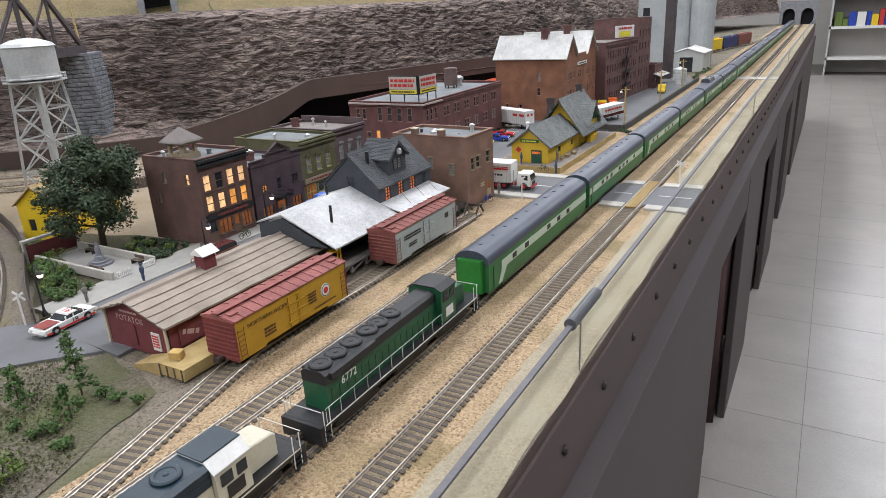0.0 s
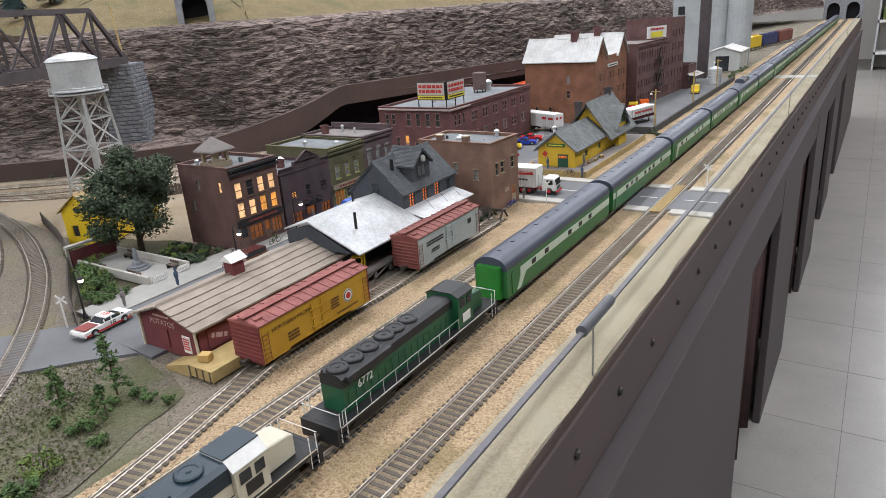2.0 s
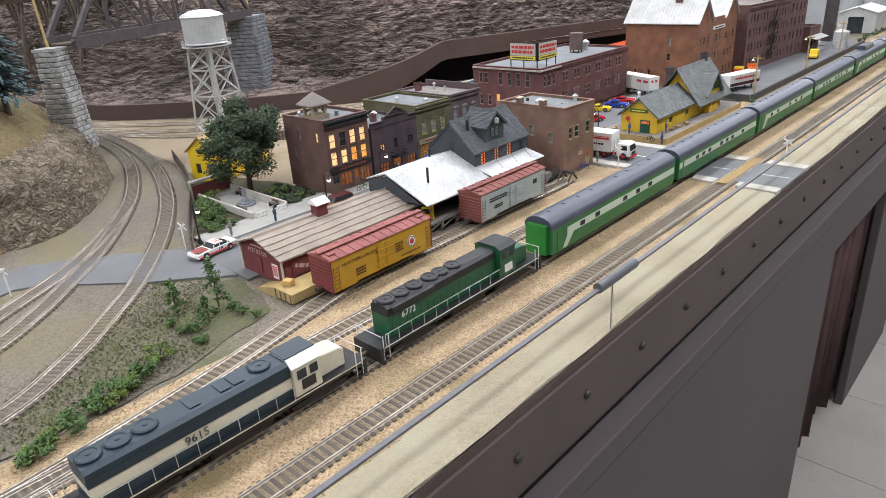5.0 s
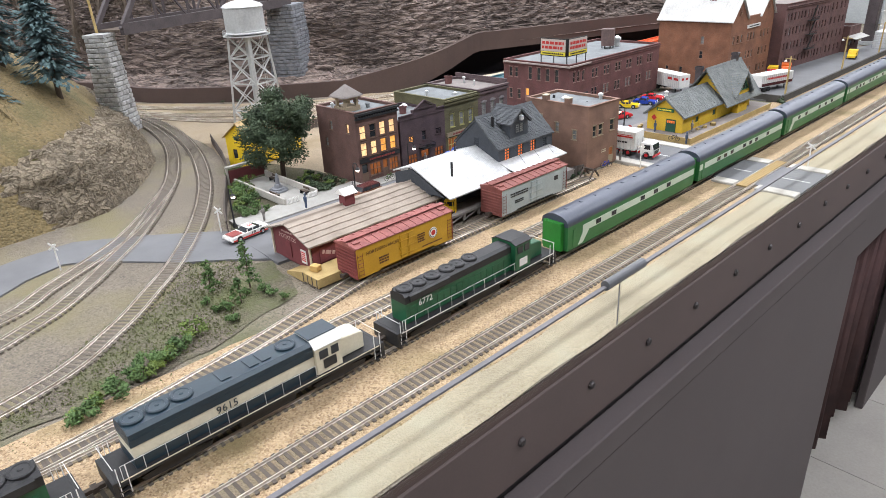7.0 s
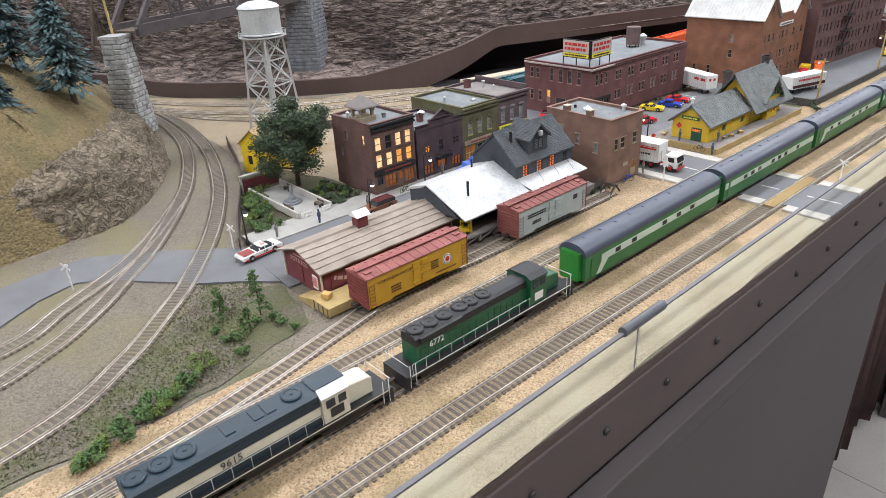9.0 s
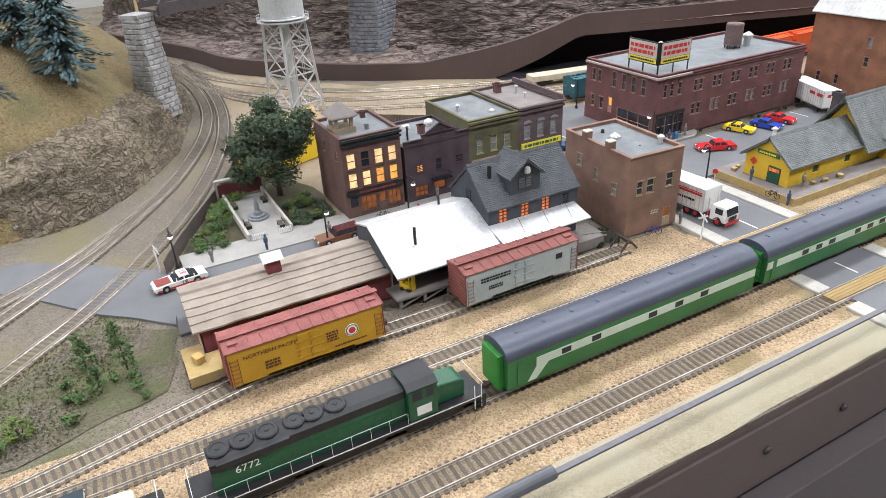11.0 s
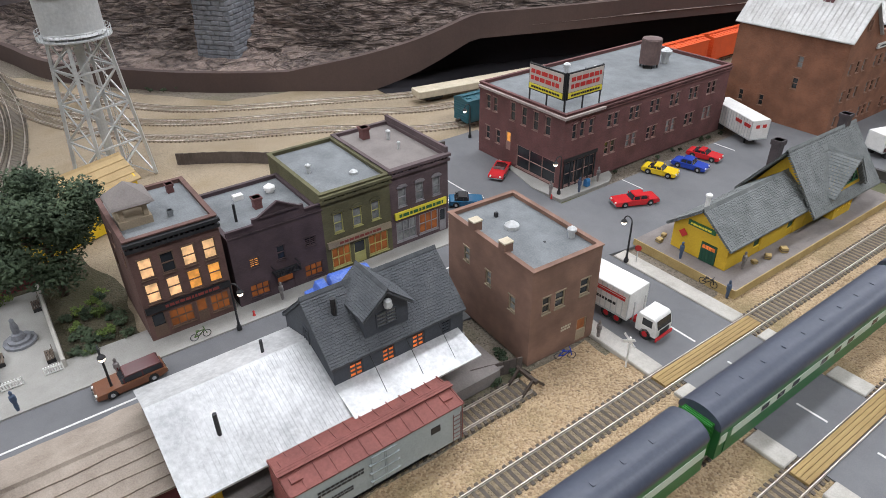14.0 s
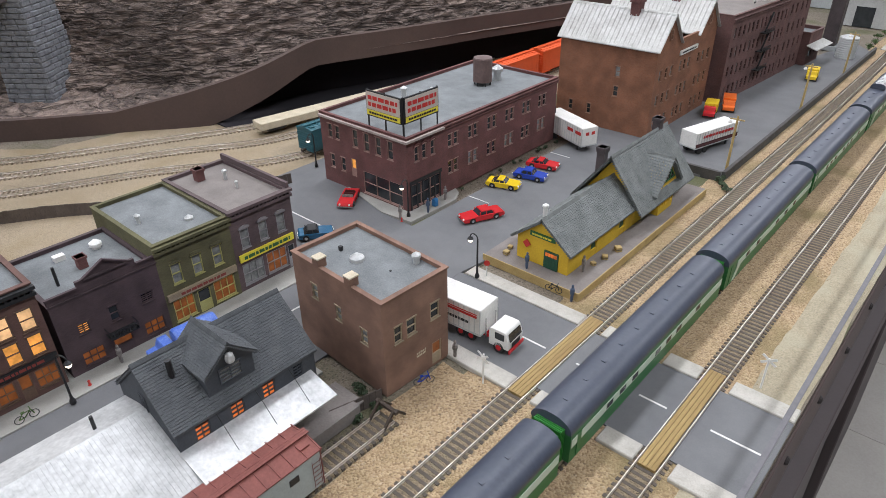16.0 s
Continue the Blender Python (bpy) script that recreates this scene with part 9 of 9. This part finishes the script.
for x, y, rz in ((-0.549, 0.636, 30), (-0.565, 1.064, -90), (-0.409, 1.010, 180), (-0.532, 0.521, 0), (-0.572, 0.355, 0), (-0.781, 1.09, -90), (-0.578, 1.42, 180), (-0.60, 0.90, 0)):
    street_lamp(x, y, rz=rz)
for x, y, h in ((-0.309, 1.458, 0.085), (-0.309, 1.80, 0.085), (-0.312, 2.1, 0.085)):
    th = thing("utility_pole", x, y, 0.001, 0, "tan wooden utility pole with a crossarm lamp", "pole", "utility poles")
    bm = bmesh.new()
    rod(bm, (0, 0, 0), (0, 0, h), 0.0022, 0.0015, 8)
    part("shaft", bm, BUFF, th)
    bm = bmesh.new()
    beam(bm, (-0.010, 0, h * 0.94), (0.010, 0, h * 0.94), 0.0014, 0.0016)
    part("crossarm", bm, BUFF, th)
    bm = bmesh.new()
    lathe(bm, [(0.0008, 0.004), (0.003, 0.001), (0.003, 0)], (-0.009, 0, h * 0.94 - 0.006), 10)
    part("lamp_head", bm, WHITE, th)


def crossbuck(x, y, rz):
    th = thing("crossbuck", x, y, 0, rz, "white crossbuck sign at the level crossing", "sign", "crossbuck signs")
    bm = bmesh.new()
    rod(bm, (0, 0, 0), (0, 0, 0.033), 0.0009, n=6)
    part("post", bm, WHITE, th)
    for sg in (-1, 1):
        bm = bmesh.new()
        beam(bm, (-0.006, -0.0012 * (1 + 0.4 * sg), 0.030 - 0.004 * sg), (0.006, -0.0012 * (1 + 0.4 * sg), 0.030 + 0.004 * sg), 0.0004, 0.0022)
        part("blade", bm, WHITE, th)


crossbuck(-0.617, 0.158, 30)
crossbuck(-0.573, 0.336, 200)
crossbuck(-0.301, 0.884, 0)
crossbuck(-0.115, 1.035, 180)
st = thing("stop_sign", -0.402, 1.018, 0.002, 30, "small red stop sign on a post", "sign")
bm = bmesh.new()
rod(bm, (0, 0, 0), (0, 0, 0.016), 0.0006, n=5)
part("post", bm, STEELGREY, st)
bm = bmesh.new()
rod(bm, (0, -0.0012, 0.018), (0, -0.0007, 0.018), 0.0036, n=8)
part("plate", bm, SIGNRED, st)
mb = thing("mail_box", -0.558, 1.107, 0.0024, 0, "blue street mail box on the corner sidewalk", "mail box")
bm = bmesh.new()
prism(bm, [(-0.003, 0.001), (0.003, 0.001), (0.003, 0.009), (0.0015, 0.0112), (-0.0015, 0.0112), (-0.003, 0.009)], "y", -0.003, 0.003)
part("body", bm, M("mail_blue", (0.03, 0.18, 0.42), rough=0.4), mb)
for i, (x, y) in enumerate(((-0.560, 0.655), (-0.5615, 1.048))):
    hy = thing("fire_hydrant", x, y, 0.0024, 0, "small red fire hydrant on the sidewalk", "hydrant", "fire hydrants")
    bm = bmesh.new()
    lathe(bm, [(0.0016, 0), (0.0016, 0.0006), (0.001, 0.001), (0.001, 0.004), (0.0014, 0.0044), (0.0003, 0.006)], n=8)
    part("body", bm, SIGNRED, hy)


def cycle(x, y, rz, label, mat):
    th = thing("bicycle", x, y, 0.0024, rz, label, "bicycle", "toy bicycles")
    for u in (-0.0058, 0.0058):
        bm = bmesh.new()
        for k in range(14):
            a, b = 6.2832 * k / 14, 6.2832 * (k + 1) / 14
            rod(bm, (u + 0.0036 * math.cos(a), 0, 0.0036 + 0.0036 * math.sin(a)), (u + 0.0036 * math.cos(b), 0, 0.0036 + 0.0036 * math.sin(b)), 0.0004, n=4)
        part("wheel", bm, BLACK, th)
    bm = bmesh.new()
    for a, b in (((-0.0058, 0, 0.0036), (-0.002, 0, 0.0085)), ((-0.002, 0, 0.0085), (0.004, 0, 0.0085)), ((0.004, 0, 0.0095), (0.0058, 0, 0.0036)), ((-0.0015, 0, 0.0036), (0.004, 0, 0.0085)), ((-0.0058, 0, 0.0036), (-0.0015, 0, 0.0036))):
        rod(bm, a, b, 0.0005, n=5)
    rod(bm, (0.004, -0.003, 0.0105), (0.004, 0.003, 0.0105), 0.0004, n=4)
    box(bm, -0.0035, -0.0005, -0.001, 0.001, 0.0088, 0.0096)
    part("frame", bm, mat, th)


cycle(-0.557, 0.603, 90, "small green bicycle at the kerb", LEAF)
cycle(-0.338, 0.848, 60, "small blue bicycle leaning by the brown wall", CARBLUE)
cycle(-0.330, 1.040, 10, "small dark bicycle before the platform", BLACK)


def figurine(x, y, z, mat, rz=0):
    bm = bmesh.new()
    lathe(bm, [(0.0012, 0), (0.0018, 0.004), (0.0016, 0.008), (0.0026, 0.011), (0.0024, 0.0155), (0.0010, 0.0168), (0.0013, 0.018), (0.0014, 0.0194), (0.0004, 0.0208)], n=8)
    o = part("figurine", bm, mat, None)
    o.matrix_basis = pose(x, y, z, 0, 0, rz)
    tagged(o, "tiny painted plastic railway figurine standing still", "figurine", "figurines")


for i, (x, y, z) in enumerate(((-0.568, 0.688, 0.0024), (-0.557, 0.454, 0.0024), (-0.562, 0.392, 0.0024), (-0.3225, 1.086, 0.0083), (-0.308, 1.0405, 0.0), (-0.341, 0.893, 0.001), (-0.568, 1.052, 0.0024), (-0.553, 1.088, 0.0024), (-0.56, 1.13, 0.0024), (-0.566, 0.915, 0.0024), (-0.373, 1.052, 0.0083), (-0.55, 0.53, 0.001))):
    figurine(x, y, z, (FIG, FIGBLUE, FIG)[i % 3])
for i, (x, y, s) in enumerate(((-0.408, 1.062, 0.006), (-0.412, 1.075, 0.005), (-0.318, 1.125, 0.006), (-0.315, 1.150, 0.007), (-0.321, 1.105, 0.005), (-0.40, 1.09, 0.005))):
    th = thing("crate", x, y, 0.0083, 17 * i, "small wooden freight crate on the platform", "crate", "platform crates")
    bm = bmesh.new()
    box(bm, -s / 2, s / 2, -s / 2, s / 2, 0, s * 0.8)
    part("body", bm, BUFF, th, bevel=0.0003)
    bm = bmesh.new()
    box(bm, -s / 2 - 0.0003, s / 2 + 0.0003, -s / 2 - 0.0003, s / 2 + 0.0003, s * 0.35, s * 0.45)
    part("strap", bm, TIMBER, th)
dk = thing("loading_platform", -0.374, 0.776, 0, 0, "small weathered plank platform beyond the house", "platform")
for k in range(6):
    bm = bmesh.new()
    box(bm, -0.018, 0.018, -0.018 + 0.006 * k, -0.0124 + 0.006 * k, 0.009, 0.0105)
    part("plank", bm, ROOFTAUPE, dk)
for sx in (-0.015, 0.013):
    for sy in (-0.015, 0.013):
        bm = bmesh.new()
        box(bm, sx, sx + 0.002, sy, sy + 0.002, 0, 0.0089)
        part("post", bm, TIMBER, dk)

# far crossing, stones
sheet("far_crossing", [(-0.30, 2.37), (-0.0795, 2.37), (-0.0795, 2.44), (-0.30, 2.44)], 0.0012, 0.004, KERB, "pale concrete farm crossing over the main tracks", "road")
rnd = random.Random(4)
vs, fs = [], []
for k in range(5200):
    y = rnd.uniform(0.0, 1.5)
    x = rnd.uniform(-0.318, -0.112)
    if 0.88 < y < 1.03:
        continue
    if min(abs(x - q) for q in (X2, X3, X4)) < 0.016 and rnd.random() < 0.8:
        continue
    s = rnd.uniform(0.0005, 0.0011)
    n0 = len(vs)
    for dx, dy, dz in ((-1, -0.7, -0.4), (1, -0.8, -0.4), (0.1, 1, -0.4), (0.1, 0, 1)):
        vs.append((x + dx * s * rnd.uniform(0.7, 1.2), y + dy * s * rnd.uniform(0.7, 1.2), -0.0008 + dz * s * 0.8))
    fs += [(n0, n0 + 1, n0 + 3), (n0 + 1, n0 + 2, n0 + 3), (n0 + 2, n0, n0 + 3)]
me = bpy.data.meshes.new("ballast_stones")
me.from_pydata(vs, [], fs)
me.materials.append(TAN)
tagged(new("gravel", me), "loose tan ballast stones between the tracks", "gravel", "", "stuff")

# ---- far end of the hall ----
sh = thing("store_shelf", 0.55, 9.6, FLOOR_Z, 0, "grey metal shelf with small boxed goods", "shelf")
for k in range(4):
    bm = bmesh.new()
    box(bm, -0.55, 0.55, 0, 0.4, 0.18 + 0.36 * k, 0.21 + 0.36 * k)
    part("board", bm, WHITE, sh)
for u in (-0.55, 0.53):
    bm = bmesh.new()
    box(bm, u, u + 0.02, 0, 0.4, 0, 1.5)
    part("upright", bm, STEELGREY, sh)
bm = bmesh.new()
box(bm, -0.53, 0.53, 0.401, 0.41, 0, 1.5)
part("back_panel", bm, PLASTER, sh)
rnd = random.Random(12)
for k in range(1, 4):
    u = -0.5
    while u < 0.45:
        w = rnd.uniform(0.05, 0.12)
        bm = bmesh.new()
        box(bm, u, u + w * 0.9, 0.05, 0.25, 0.0, rnd.uniform(0.08, 0.2))
        o = part("goods_box", bm, rnd.choice([SIGNRED, YELLOWB, LEAFY, CARBLUE, WHITE]), None)
        o.matrix_basis = pose(0.55, 9.6, FLOOR_Z + 0.2105 + 0.36 * k)
        tagged(o, "small bright cardboard box on the shelf", "box", "boxed goods")
        u += w
disp = thing("brick_display", 0.98, 7.6, FLOOR_Z, 0, "tan brick-patterned display stand", "display")
bm = bmesh.new()
for r in range(16):
    for c in range(5):
        x0 = -0.25 + 0.1 * c + (0.03 if r % 2 else 0)
        box(bm, x0, x0 + 0.094, 0, 0.3, 0.06 * r + 0.002, 0.06 * r + 0.056)
o = part("brickwork", bm, M("display_tan", (0.52, 0.33, 0.17), (0.36, 0.21, 0.10), 0.8, fine=60, coarse=9), disp)
o["kind"] = "stuff"

# ---- floor tiles ----
tb = bmesh.new()
box(tb, 0.0008, 0.3042, 0.0008, 0.3042, -0.003, 0)
tm = part("tile", tb, TILE)
tile_me = tm.data
bpy.data.objects.remove(tm)
for i in range(-1, 5):
    for j in range(-3, 29):
        o = share("tile", tile_me, floor, (0.111 + 0.305 * i, 1.675 - 0.915 + 0.305 * j, FLOOR_Z))
